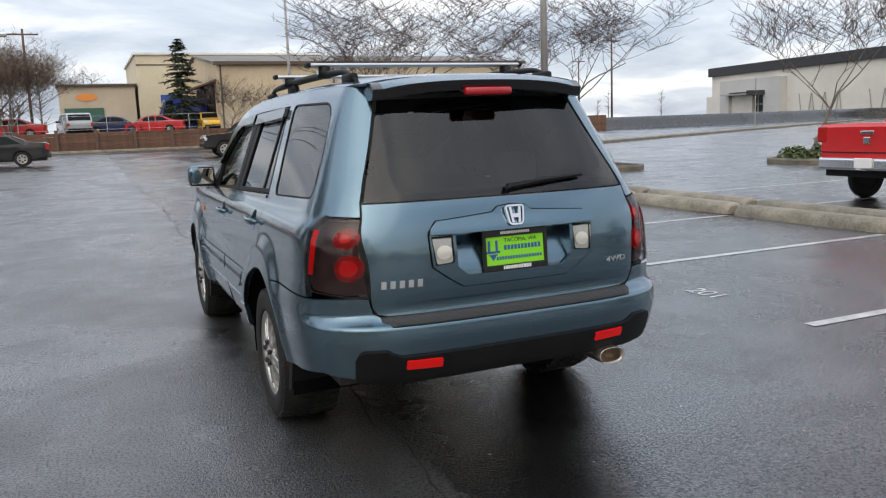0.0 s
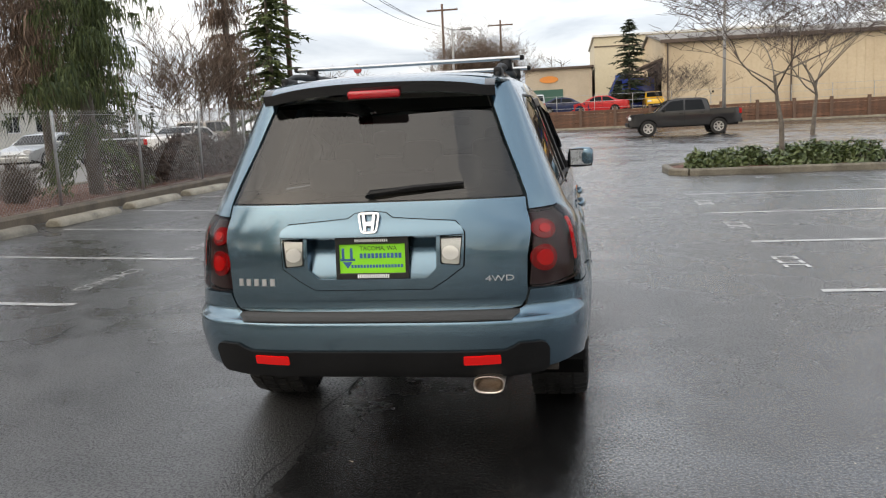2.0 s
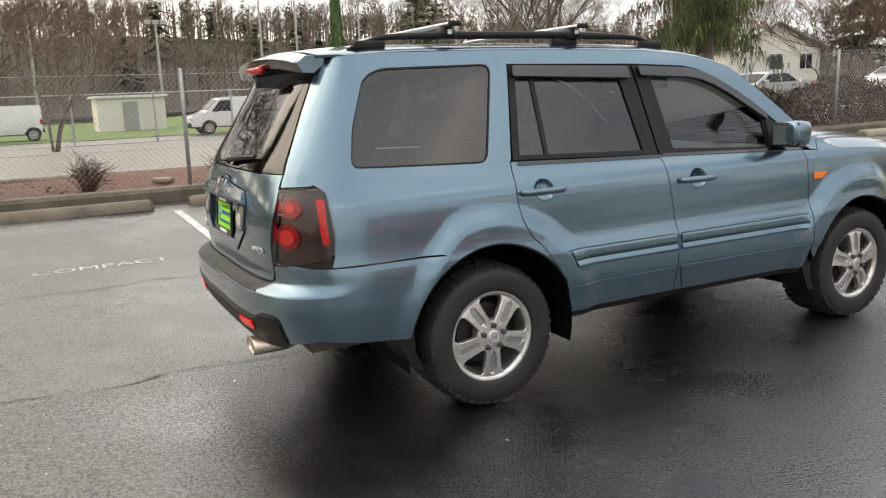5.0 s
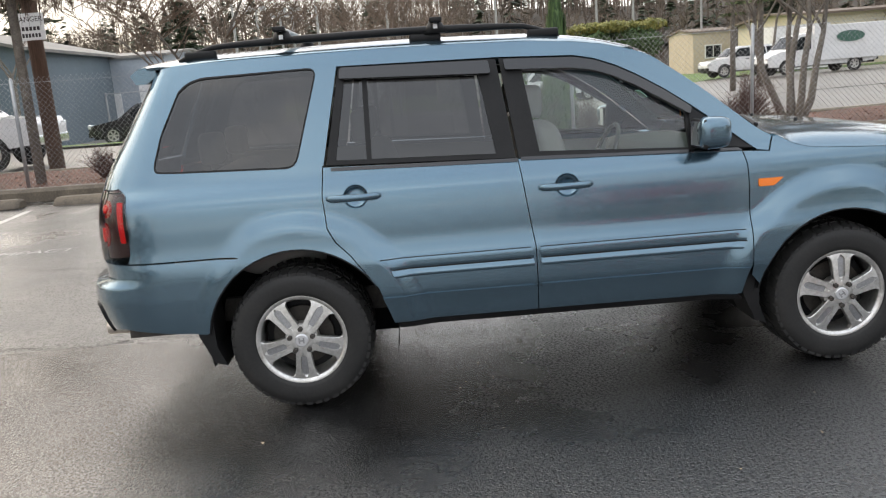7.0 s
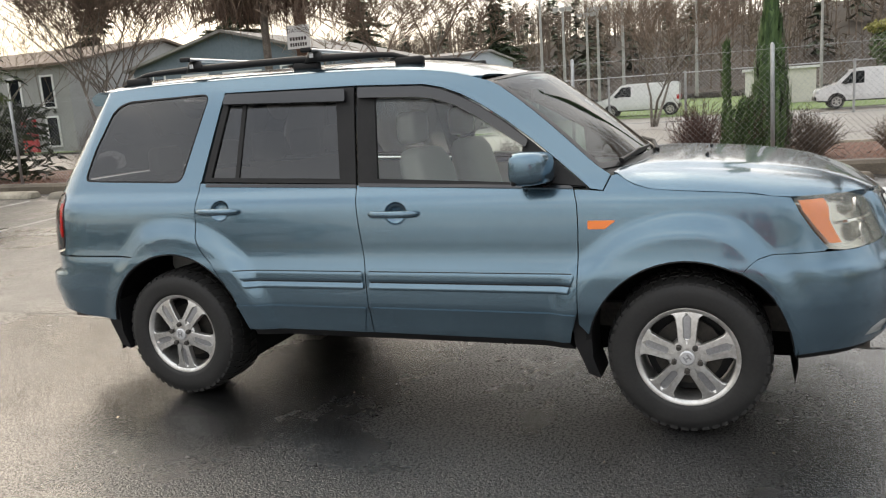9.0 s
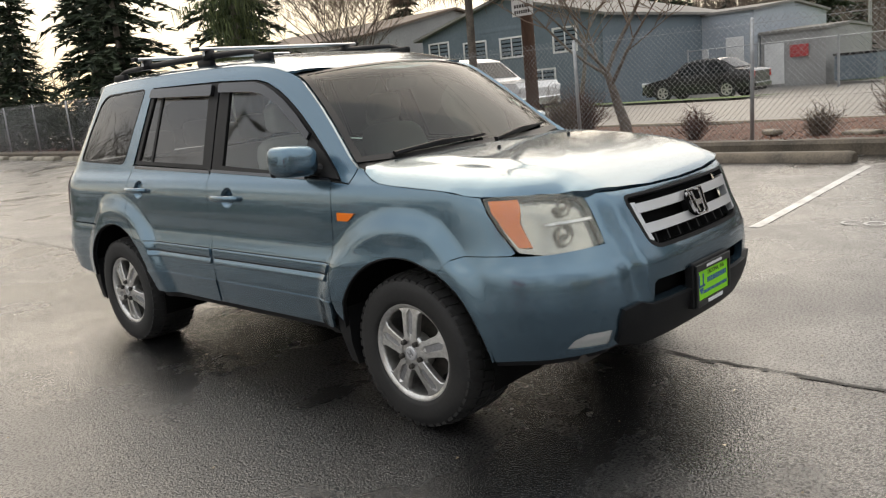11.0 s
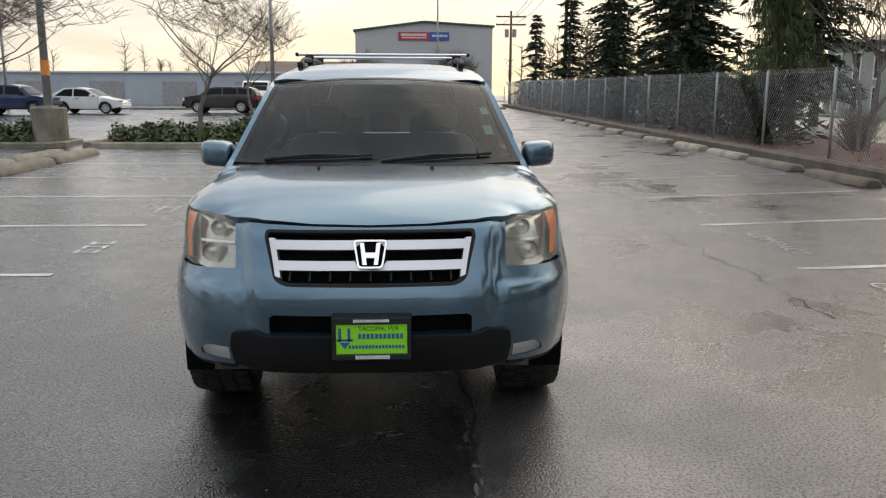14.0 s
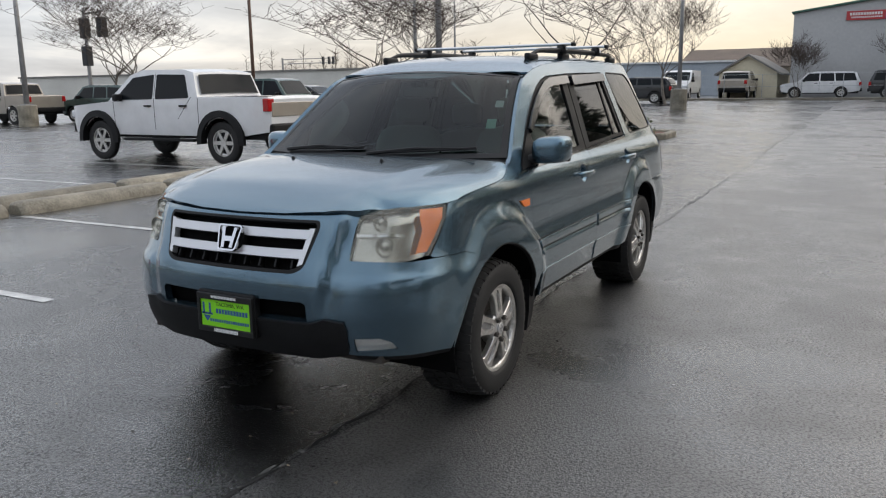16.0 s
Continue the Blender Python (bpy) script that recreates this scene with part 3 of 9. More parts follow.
def rounded(poly, r, n=4):
    """The polygon with its corners rounded."""
    out = []
    for i, b in enumerate(poly):
        a, c = poly[i - 1], poly[(i + 1) % len(poly)]
        k = min(r, 0.45 * math.dist(a, b), 0.45 * math.dist(b, c))
        p = [b[j] + (a[j] - b[j]) * k / max(math.dist(a, b), 1e-6) for j in (0, 1)]
        q = [b[j] + (c[j] - b[j]) * k / max(math.dist(c, b), 1e-6) for j in (0, 1)]
        for m in range(n + 1):
            t = m / n
            out.append(tuple((1 - t) ** 2 * p[j] + 2 * t * (1 - t) * b[j] + t * t * q[j] for j in (0, 1)))
    return out


def shrunk(poly, d):
    """The polygon moved inwards by d."""
    area = sum(a[0] * b[1] - b[0] * a[1] for a, b in zip(poly, poly[1:] + poly[:1]))
    sgn = 1 if area > 0 else -1
    out = []
    for i, b in enumerate(poly):
        a, c = poly[i - 1], poly[(i + 1) % len(poly)]
        n1 = Vector((-(b[1] - a[1]), b[0] - a[0])).normalized() * sgn
        n2 = Vector((-(c[1] - b[1]), c[0] - b[0])).normalized() * sgn
        m = n1 + n2
        k = d / max(0.5, (m.length / 2) ** 2) / 2
        out.append((b[0] + m.x * k, b[1] + m.y * k))
    return out


def skin_bm(P, outline, holes=(), offset=0.0, rim=0.012, step=0.05, flip=False, lean=None):
    """A panel of the surface P inside an outline, with its edges turned inwards."""
    loops = [dense(list(outline), step * 0.7)] + [dense(list(h), step * 0.7) for h in holes]
    pts, edges = [], []
    for lp in loops:
        k = len(pts)
        pts += [Vector(p) for p in lp]
        edges += [(k + i, k + (i + 1) % len(lp)) for i in range(len(lp))]
    us, vs = [p[0] for p in loops[0]], [p[1] for p in loops[0]]

    def inside(p, lp):
        hit = False
        for i in range(len(lp)):
            a, b = lp[i - 1], lp[i]
            if (a[1] > p[1]) != (b[1] > p[1]) and p[0] < a[0] + (p[1] - a[1]) * (b[0] - a[0]) / (b[1] - a[1]):
                hit = not hit
        return hit

    allp = np.array([p for lp in loops for p in lp])
    u0, v0 = min(us), min(vs)
    for i in range(1, int((max(us) - u0) / step) + 1):
        for j in range(1, int((max(vs) - v0) / step) + 1):
            p = (u0 + i * step, v0 + j * step)
            if inside(p, loops[0]) and not any(inside(p, h) for h in loops[1:]) and np.min(np.abs(allp - p).max(1)) > step * 0.42:
                pts.append(Vector(p))
    vo, _, fo, *_ = delaunay_2d_cdt(pts, edges, [], 0, 1e-6)
    bm = bmesh.new()
    true_n = bm.verts.layers.float_vector.new("true_normal")
    made = []
    for p in vo:
        n = normal_of(P, p.x, p.y)
        made.append(bm.verts.new(P(p.x, p.y) + n * offset))
        made[-1][true_n] = -n if flip else n
    bm.verts.index_update()
    for fc in fo:
        mid = [sum(vo[i][k] for i in fc) / len(fc) for k in (0, 1)]
        (ax, ay), (bx, by), (cx, cy) = (vo[i] for i in fc[:3])
        if abs((bx - ax) * (cy - ay) - (cx - ax) * (by - ay)) < 2e-7:
            continue
        if not inside(mid, loops[0]) or any(inside(mid, h) for h in loops[1:]):
            continue
        try:
            bm.faces.new([made[i] for i in fc])
        except ValueError:
            pass
    lone = [v for v in bm.verts if not v.link_faces]
    bmesh.ops.delete(bm, geom=lone, context="VERTS")
    bm.normal_update()
    bm.verts.ensure_lookup_table()
    # faces look outwards
    bm.faces.ensure_lookup_table()
    f0 = max(bm.faces, key=lambda g: g.calc_area())
    c = f0.calc_center_median()
    near = min(zip(made, vo), key=lambda mv: (mv[0].co - c).length if mv[0].is_valid else 9e9)
    want = normal_of(P, near[1].x, near[1].y) * (-1 if flip else 1)
    if f0.normal.dot(want) < 0:
        bmesh.ops.reverse_faces(bm, faces=bm.faces[:])
        bm.normal_update()
    for fc in bm.faces:
        fc.smooth = True
    if rim:
        edge = [e for e in bm.edges if e.is_boundary]
        inward = {v: -v.normal * rim for e in edge for v in e.verts}
        low = {v: bm.verts.new(v.co + d) for v, d in inward.items()}
        for e in edge:
            a, b = e.verts
            lp = e.link_loops[0]
            if lp.vert is a:
                a, b = b, a
            g = bm.faces.new((a, b, low[b], low[a]))
            g.smooth = False
        for e in edge:
            e.smooth = False
    return bm


def mirrored(bm):
    b2 = bm.copy()
    true_n = b2.verts.layers.float_vector.get("true_normal")
    for v in b2.verts:
        v.co.x = -v.co.x
        if true_n:
            n = v[true_n]
            v[true_n] = (-n[0], n[1], n[2])
    bmesh.ops.reverse_faces(b2, faces=b2.faces[:])
    return b2


def pair(name, bm, material, parent, label="", parents=None):
    """A part of the right side and its mirror image on the left."""
    left = mirrored(bm)
    a = part(name, bm, material, parents[0] if parents else parent, label)
    b = part(name, left, material, parents[1] if parents else parent, label)
    return a, b


suv = thing("suv", "steel-blue metallic mid-size SUV with roof rails, parked on wet asphalt", "car")
PB = P_body


def arc(hub, r, a0, a1, n=14, zc=0.36):
    return [(hub + r * math.cos(radians(a0 + (a1 - a0) * i / n)), zc + r * math.sin(radians(a0 + (a1 - a0) * i / n))) for i in range(n + 1)]


ARCH_B, ARCH_F, RB, RF = -1.337, 1.357, 0.457, 0.437
roof_z = curve([(-2.2, 1.672), (-2.05, 1.695), (-1.9, 1.712), (-1.7, 1.722), (-0.9, 1.726), (-0.13, 1.71), (0.2, 1.676), (0.35, 1.642), (0.45, 1.612), (0.59, 1.52), (0.76, 1.385), (0.93, 1.237), (1.0, 1.18)])

# upper side: quarter panel, pillars and roof edge in one pressing
quarter_window = [S(*p) for p in [(-1.985, 1.218), (-1.30, 1.192), (-1.168, 1.655), (-1.74, 1.646), (-1.80, 1.628), (-1.88, 1.53), (-1.94, 1.40)]]
door_open = [(-1.165, 1.19), (-1.07, 1.656), (-0.27, 1.642), (0.10, 1.624), (0.20, 1.603), (0.30, 1.565), (0.40, 1.513), (0.53, 1.432), (0.655, 1.342), (0.80, 1.228), (0.945, 1.108)]
side_outline = (
    [S(-2.135, 0.80), S(-1.62, 0.80)]
    + [S(*p) for p in arc(ARCH_B, RB, 115, 30)]
    + [S(-1.07, 0.765), S(-1.135, 0.83), S(-1.17, 0.90), S(-1.182, 1.04), S(-1.172, 1.19)]
    + [S(*p) for p in door_open]
    + [S(1.0, 1.10), S(1.03, 1.165)]
    + [S(y, roof_z(y)) for y in (0.97, 0.93, 0.85, 0.76, 0.67, 0.59, 0.5, 0.45, 0.4, 0.35, 0.28, 0.2, 0.05, -0.13, -0.5, -0.9, -1.3, -1.7, -1.9, -2.0)]
    + [R(0.545, 1.665), R(0.565, 1.60), R(0.615, 1.44), R(0.665, 1.29), R(0.688, 1.205), R(0.692, 1.145), R(0.80, 1.150), S(-2.16, 1.155), S(-2.125, 1.12), S(-2.115, 0.95), S(-2.12, 0.84)]
)
bm = skin_bm(PB, side_outline, [rounded(quarter_window, 0.05)], step=0.02, rim=0.03)
pair("body_side", bm, "blue_paint", suv)
pair("quarter_glass", skin_bm(PB, rounded(shrunk(quarter_window, -0.006), 0.05), offset=-0.004, rim=0, step=0.06), "glass_tint", suv, "dark tinted window glass")
pair("quarter_seal", skin_bm(PB, rounded(shrunk(quarter_window, -0.005), 0.055), [rounded(shrunk(quarter_window, 0.004), 0.045)], offset=0.001, rim=0.008, step=0.08), "trim_black", suv)

# doors
rear_gap = [(-1.167, 1.182), (-1.177, 1.04), (-1.165, 0.903), (-1.130, 0.834), (-1.064, 0.765), (-0.945, 0.600), (-0.885, 0.405)]
rear_door = [S(*p) for p in rear_gap] + [S(-0.1705, 0.405), S(-0.1745, 0.74), S(-0.2075, 0.98), S(-0.2275, 1.152)]
nose_gap = [(0.868, 1.108), (0.884, 1.04), (0.888, 0.94), (0.884, 0.56), (0.858, 0.47), (0.825, 0.40)]
front_door = [S(-0.2225, 1.149), S(-0.2025, 0.98), S(-0.1695, 0.74), S(-0.1655, 0.405)] + [S(*p) for p in nose_gap[::-1]]
HANDLES = ((-1.020, 1.038), (0.0, 1.012))
DISH = [[S(y + 0.060 * math.cos(radians(a)), z + 0.056 * math.sin(radians(a))) for a in range(0, 360, 15)] for y, z in HANDLES]
doors_b = pair("rear_door", skin_bm(PB, rear_door, [DISH[0]], step=0.02, rim=0.02), "blue_paint", suv)
doors_f = pair("front_door", skin_bm(PB, front_door, [DISH[1]], step=0.022, rim=0.02), "blue_paint", suv)
# black window frames and glass
rear_light = [(-1.150, 1.192), (-1.062, 1.650), (-0.285, 1.636), (-0.232, 1.158)]
front_light = [(-0.218, 1.156), (-0.268, 1.636), (0.10, 1.617), (0.20, 1.595), (0.30, 1.557), (0.40, 1.505), (0.53, 1.424), (0.655, 1.332), (0.80, 1.218), (0.925, 1.116)]
rl, fl = [S(*p) for p in rear_light], [S(*p) for p in front_light]
rear_pane = [S(*p) for p in [(-1.105, 1.212), (-1.030, 1.625), (-0.385, 1.612), (-0.325, 1.185)]]
front_pane = [S(*p) for p in [(-0.115, 1.18), (-0.165, 1.605), (0.10, 1.588), (0.19, 1.568), (0.29, 1.53), (0.39, 1.478), (0.50, 1.408), (0.60, 1.335), (0.62, 1.315), (0.62, 1.142)]]
pair("window_frame", skin_bm(PB, rl, [rear_pane], offset=-0.004, rim=0.02, step=0.06), "trim_black", None, parents=doors_b)
pair("window_frame", skin_bm(PB, fl, [front_pane], offset=-0.004, rim=0.02, step=0.06), "trim_black", None, parents=doors_f)
pair("window_glass", skin_bm(PB, shrunk(rear_pane, -0.01), offset=-0.014, rim=0, step=0.07), "glass_tint", None, "dark tinted window glass", parents=doors_b)
pair("window_glass", skin_bm(PB, shrunk(front_pane, -0.01), offset=-0.014, rim=0, step=0.07), "glass_clear", None, "greenish clear window glass", parents=doors_f)
pair("window_divider", skin_bm(PB, [S(-0.955, 1.205), S(-0.950, 1.62), S(-0.925, 1.62), S(-0.930, 1.205)], offset=-0.008, rim=0.01, step=0.08), "trim_black", None, parents=doors_b)
# smoked wind deflectors above the door windows
deflect_b = [S(*p) for p in [(-1.062, 1.588), (-1.052, 1.640), (-0.325, 1.622), (-0.318, 1.560)]]
deflect_f = [S(*p) for p in [(-0.245, 1.572), (-0.250, 1.622), (0.10, 1.606), (0.20, 1.585), (0.30, 1.545), (0.40, 1.494), (0.53, 1.413), (0.650, 1.326), (0.640, 1.292), (0.52, 1.368), (0.39, 1.448), (0.28, 1.505), (0.18, 1.540), (0.08, 1.556)]]
pair("wind_deflector", skin_bm(PB, rounded(deflect_b, 0.012), offset=0.022, rim=0.026, step=0.05), "gloss_black", None, "smoked plastic wind deflector", parents=doors_b)
pair("wind_deflector", skin_bm(PB, rounded(deflect_f, 0.01), offset=0.022, rim=0.026, step=0.05), "gloss_black", None, "smoked plastic wind deflector", parents=doors_f)
# side mouldings and the crease below them
mould_b = [S(*p) for p in [(-0.905, 0.727), (-0.190, 0.727), (-0.183, 0.638), (-0.862, 0.638)]]
mould_f = [S(*p) for p in [(-0.152, 0.727), (0.872, 0.727), (0.838, 0.638), (-0.148, 0.638)]]
mould_form = curve([(0.634, 0.001), (0.639, 0.009), (0.647, 0.0135), (0.668, 0.006), (0.673, 0.003), (0.680, 0.003), (0.685, 0.008), (0.705, 0.009), (0.722, 0.008), (0.728, 0.004)])


def P_mould(s, z):
    v = P_body(s, z)
    v.x += mould_form(z)
    return v


pair("side_moulding", skin_bm(P_mould, rounded(mould_b, 0.01), rim=0.012, step=0.008), "blue_paint", None, parents=doors_b)
pair("side_moulding", skin_bm(P_mould, rounded(mould_f, 0.01), rim=0.012, step=0.008), "blue_paint", None, parents=doors_f)
for parents, a, b in ((doors_b, -0.93, -0.186), (doors_f, -0.150, 0.872)):
    for z0, z1, a1, out in ((0.7275, 0.7315, a + (0.0 if a < -0.5 else 0.0), 0.0035), (0.6735, 0.6795, a + (0.06 if a < -0.5 else 0.006), 0.0055)):
        pair("moulding_groove", skin_bm(PB, [S(a1, z0), S(b - 0.012, z0), S(b - 0.012, z1), S(a1, z1)], offset=out, rim=0.004, step=0.06), "trim_black", None, parents=parents)
    pair("lower_cladding", skin_bm(PB, [S(a, 0.545), S(b, 0.543), S(b - 0.03, 0.408), S(a + 0.045, 0.412)], offset=0.006, rim=0.009, step=0.05), "blue_paint", None, parents=parents)
    pair("belt_strip", skin_bm(PB, [S(a - 0.2 if a < -0.5 else a - 0.06, 1.178 if a < -0.5 else 1.158), S(b - 0.04 if b < 0 else b - 0.02, 1.153 if b < 0 else 1.120), S(b - 0.04 if b < 0 else b, 1.137 if b < 0 else 1.107), S(a - 0.2 if a < -0.5 else a - 0.06, 1.162 if a < -0.5 else 1.142)], offset=0.006, rim=0.01, step=0.1), "gloss_black", None, parents=parents)


def door_handle(y, z, parents):
    """A pull handle over a round finger recess."""
    bm = bmesh.new()
    loops = []
    for k, deep in ((1.0, 0.0), (0.94, 0.010), (0.75, 0.021), (0.4, 0.027), (0.02, 0.029)):
        loops.append([bm.verts.new(P_body(y + 0.060 * k * math.cos(radians(a)), z + 0.056 * k * math.sin(radians(a))) - Vector((deep, 0, 0))) for a in range(0, 360, 15)])
    for a, b in zip(loops, loops[1:]):
        for k in range(24):
            bm.faces.new((a[k - 1], a[k], b[k], b[k - 1])).smooth = True
    bmesh.ops.recalc_face_normals(bm, faces=bm.faces[:])
    pair("handle_recess", bm, "blue_paint", None, "rounded finger recess", parents=parents)
    bm = bmesh.new()
    rings = []
    for i in range(13):
        t = i / 12
        yy = y - 0.140 + 0.262 * t
        out = 0.012 + 0.030 * math.sin(math.pi * min(max(t, 0.0), 1.0)) ** 0.5
        c = P_body(yy, z) + Vector((out, 0, 0))
        h = 0.0175 if 0 < i < 12 else 0.009
        rings.append([bm.verts.new(c + Vector((0.010 * math.cos(a), 0, h * math.sin(a)))) for a in [2 * math.pi * k / 8 for k in range(8)]])
    for a, b in zip(rings, rings[1:]):
        for k in range(8):
            bm.faces.new((a[k], a[(k + 1) % 8], b[(k + 1) % 8], b[k]))
    bm.faces.new(rings[0][::-1])
    bm.faces.new(rings[-1])
    bmesh.ops.recalc_face_normals(bm, faces=bm.faces[:])
    for fc in bm.faces:
        fc.smooth = True
    pair("door_handle", bm, "blue_paint", None, "body-coloured door handle", parents=parents)


door_handle(*HANDLES[0], doors_b)
door_handle(*HANDLES[1], doors_f)

# front wing
wing_top = curve([(0.88, 1.115), (1.0, 1.165), (1.04, 1.17), (1.12, 1.125), (1.2, 1.100), (1.3, 1.090), (1.61, 1.070), (1.78, 1.046), (1.95, 1.04), (2.12, 1.03)])
wing = [S(0.888, 0.50), S(0.889, 0.56), S(0.893, 0.94), S(0.889, 1.04), S(0.8745, 1.104), S(0.945, 1.100), S(1.005, 1.095), S(1.036, 1.160)] + [S(y, wing_top(y)) for y in (1.06, 1.09, 1.14, 1.2, 1.3, 1.45, 1.6, 1.7, 1.77)] + [S(1.80, 0.99), S(1.86, 0.90), S(1.915, 0.832), S(1.90, 0.822), S(1.70, 0.818), S(1.645, 0.803)] + [S(*p) for p in arc(ARCH_F, RF, 61.5, 168)]
pair("front_wing", skin_bm(PB, wing, step=0.018, rim=0.02), "blue_paint", suv)
pair("side_marker", skin_bm(PB, rounded([S(0.935, 0.968), S(1.060, 0.968), S(1.010, 0.930), S(0.935, 0.930)], 0.008), offset=0.006, rim=0.01, step=0.05), "lamp_amber", suv, "amber side marker lamp")

# tail: bumper, tailgate, lamps
bumper_b = [R(0.0, 0.405 + 0.03), R(0.3, 0.435), R(0.60, 0.43), R(0.78, 0.45), S(-2.21, 0.47), S(-2.0, 0.442), S(-1.80, 0.425)] + [S(*p) for p in arc(ARCH_B, RB, 171, 107, 8)] + [S(-1.62, 0.792), S(-2.12, 0.792), R(0.72, 0.798), R(0.688, 0.795), R(0.682, 0.770), R(0.668, 0.728), R(0.635, 0.709), R(0.0, 0.707)]


def across(half, P=PB):
    """Closes a right-hand outline over the middle line with its mirror image; s is mirrored about the tail or nose."""
    mid = (Y_BACK - L_BACK) if P is PB and half[0][0] < 0 else (Y_NOSE + L_NOSE)
    rest = [(2 * mid - s, z) for s, z in half[::-1] if abs(s - mid) > 1e-4]
    return half + rest


def P_wrap(s, z):
    """The skin carried on past the middle of tail and nose, to the left side."""
    for mid, over in ((Y_BACK - L_BACK, s < Y_BACK - L_BACK), (Y_NOSE + L_NOSE, s > Y_NOSE + L_NOSE)):
        if over:
            v = P_body(2 * mid - s, z)
            v.x = -v.x
            return v
    return P_body(s, z)


def mirror_poly(poly, mid):
    return [(2 * mid - s, z) for s, z in poly[::-1]]


MID_B, MID_F = Y_BACK - L_BACK, Y_NOSE + L_NOSE
part("rear_bumper", skin_bm(P_wrap, across(bumper_b), step=0.022, rim=0.03), "blue_paint", suv)
# lower black valance with its raised ends
valance = [R(0.0, 0.425), R(0.60, 0.42), R(0.735, 0.432), R(0.757, 0.452), R(0.762, 0.545), R(0.750, 0.570), R(0.730, 0.580), R(0.640, 0.580), R(0.612, 0.562), R(0.575, 0.548), R(0.0, 0.548)]
part("rear_valance", skin_bm(P_wrap, across(valance), offset=0.012, rim=0.03, step=0.05), "trim_black", suv, "black plastic lower bumper")
pair("rear_reflector", skin_bm(PB, rounded([R(0.395, 0.488), R(0.555, 0.492), R(0.555, 0.532), R(0.395, 0.529)], 0.006), offset=0.018, rim=0.008, step=0.05), "reflector_red", suv, "red bumper reflector")
# ribbed black step pad on the bumper's ledge
pad = bmesh.new()
rows = []
for k in range(29):
    z = 0.7115 - (0.7115 - 0.683) * k / 28
    half_w = 0.655 - 0.045 * ease(k / 28)
    row = []
    for i in range(33):
        x = -half_w + 2 * half_w * i / 32
        p = R(abs(x), z)
        v = P_body(*p) + normal_of(P_body, *p) * (0.001 if k in (0, 28) or i in (0, 32) else 0.0065 - 0.003 * (k % 3 == 0))
        row.append(pad.verts.new((math.copysign(v.x, x), v.y, v.z)))
    rows.append(row)
for a, b in zip(rows, rows[1:]):
    for k in range(32):
        pad.faces.new((a[k], a[k + 1], b[k + 1], b[k]))
bmesh.ops.recalc_face_normals(pad, faces=pad.faces[:])
part("step_pad", pad, "step_grey", suv, "ribbed black bumper pad")

gate = [R(0.0, 0.714), R(0.60, 0.716), R(0.645, 0.724), R(0.666, 0.750), R(0.677, 0.79), R(0.680, 0.95), R(0.682, 1.14), R(0.680, 1.196), R(0.0, 1.196)]
recess_half = [R(0.0, 0.858), R(0.245, 0.858), R(0.295, 0.905), R(0.300, 1.052), R(0.0, 1.052)]
recess = across(recess_half)
tailgate = part("tailgate", skin_bm(P_wrap, across(gate), [recess], step=0.05, rim=0.02), "blue_paint", suv)
def P_recess(s, z):
    """The floor of the plate recess leans inwards at its top."""
    return P_wrap(s, z) - normal_of(P_wrap, s, z) * (0.006 + 0.072 * ease((z - 0.83) / 0.26))


part("plate_recess", skin_bm(P_recess, across([R(0.0, 0.850), R(0.26, 0.85), R(0.31, 0.90), R(0.31, 1.06), R(0.0, 1.06)]), rim=0, step=0.04), "blue_paint", tailgate)
lip = bmesh.new()
rim_pts = dense(recess, 0.03)
o = [lip.verts.new(P_wrap(*p)) for p in rim_pts]
i_ = [lip.verts.new(P_wrap(*p) - normal_of(P_wrap, *p) * 0.082) for p in rim_pts]
for k in range(len(o)):
    lip.faces.new((o[k - 1], o[k], i_[k], i_[k - 1]))
bmesh.ops.recalc_face_normals(lip, faces=lip.faces[:])
part("recess_wall", lip, "blue_paint", tailgate)
lamp = [R(0.308, 0.928), R(0.392, 0.920), R(0.405, 1.045), R(0.308, 1.045)]
garnish = across([R(0.0, 0.818), R(0.262, 0.818), R(0.33, 0.86), R(0.405, 0.915), R(0.412, 1.06), R(0.375, 1.108), R(0.10, 1.128), R(0.07, 1.150), R(0.0, 1.158)])
part("plate_surround", skin_bm(P_wrap, garnish, [across([R(0.0, 0.866), R(0.24, 0.866), R(0.288, 0.908), R(0.292, 1.046), R(0.0, 1.046)]), lamp, mirror_poly(lamp, MID_B)], offset=0.007, rim=0.009, step=0.035), "blue_paint", tailgate, "raised body-coloured plate surround")
part("surround_gap", skin_bm(P_wrap, shrunk(garnish, -0.0045), [recess], offset=0.002, rim=0, step=0.05), "void_black", tailgate)


def P_brow(s, z):
    """The brow leans out at its foot, so its face looks up."""
    return P_wrap(s, z) + normal_of(P_wrap, s, z) * (0.030 - 0.014 * ease((z - 1.045) / 0.085))


brow = across([R(0.0, 1.048), R(0.30, 1.048), R(0.414, 1.052), R(0.404, 1.082), R(0.372, 1.104), R(0.10, 1.122), R(0.07, 1.146), R(0.0, 1.154)])
part("gate_brow", skin_bm(P_brow, brow, rim=0.035, step=0.025), "blue_paint", tailgate, "body-coloured brow over the plate")
pair("reversing_lamp", skin_bm(PB, rounded(lamp, 0.01), offset=0.0165, rim=0.013, step=0.04), "glass_fog", tailgate, "clear ribbed reversing lamp")
pair("lamp_backing", skin_bm(lambda s, z: P_body(s, z) + normal_of(P_body, s, z) * (0.0115 - 0.085 * (z - 0.92)), rounded(shrunk(lamp, 0.004), 0.01), rim=0, step=0.03), "lamp_grey", tailgate)
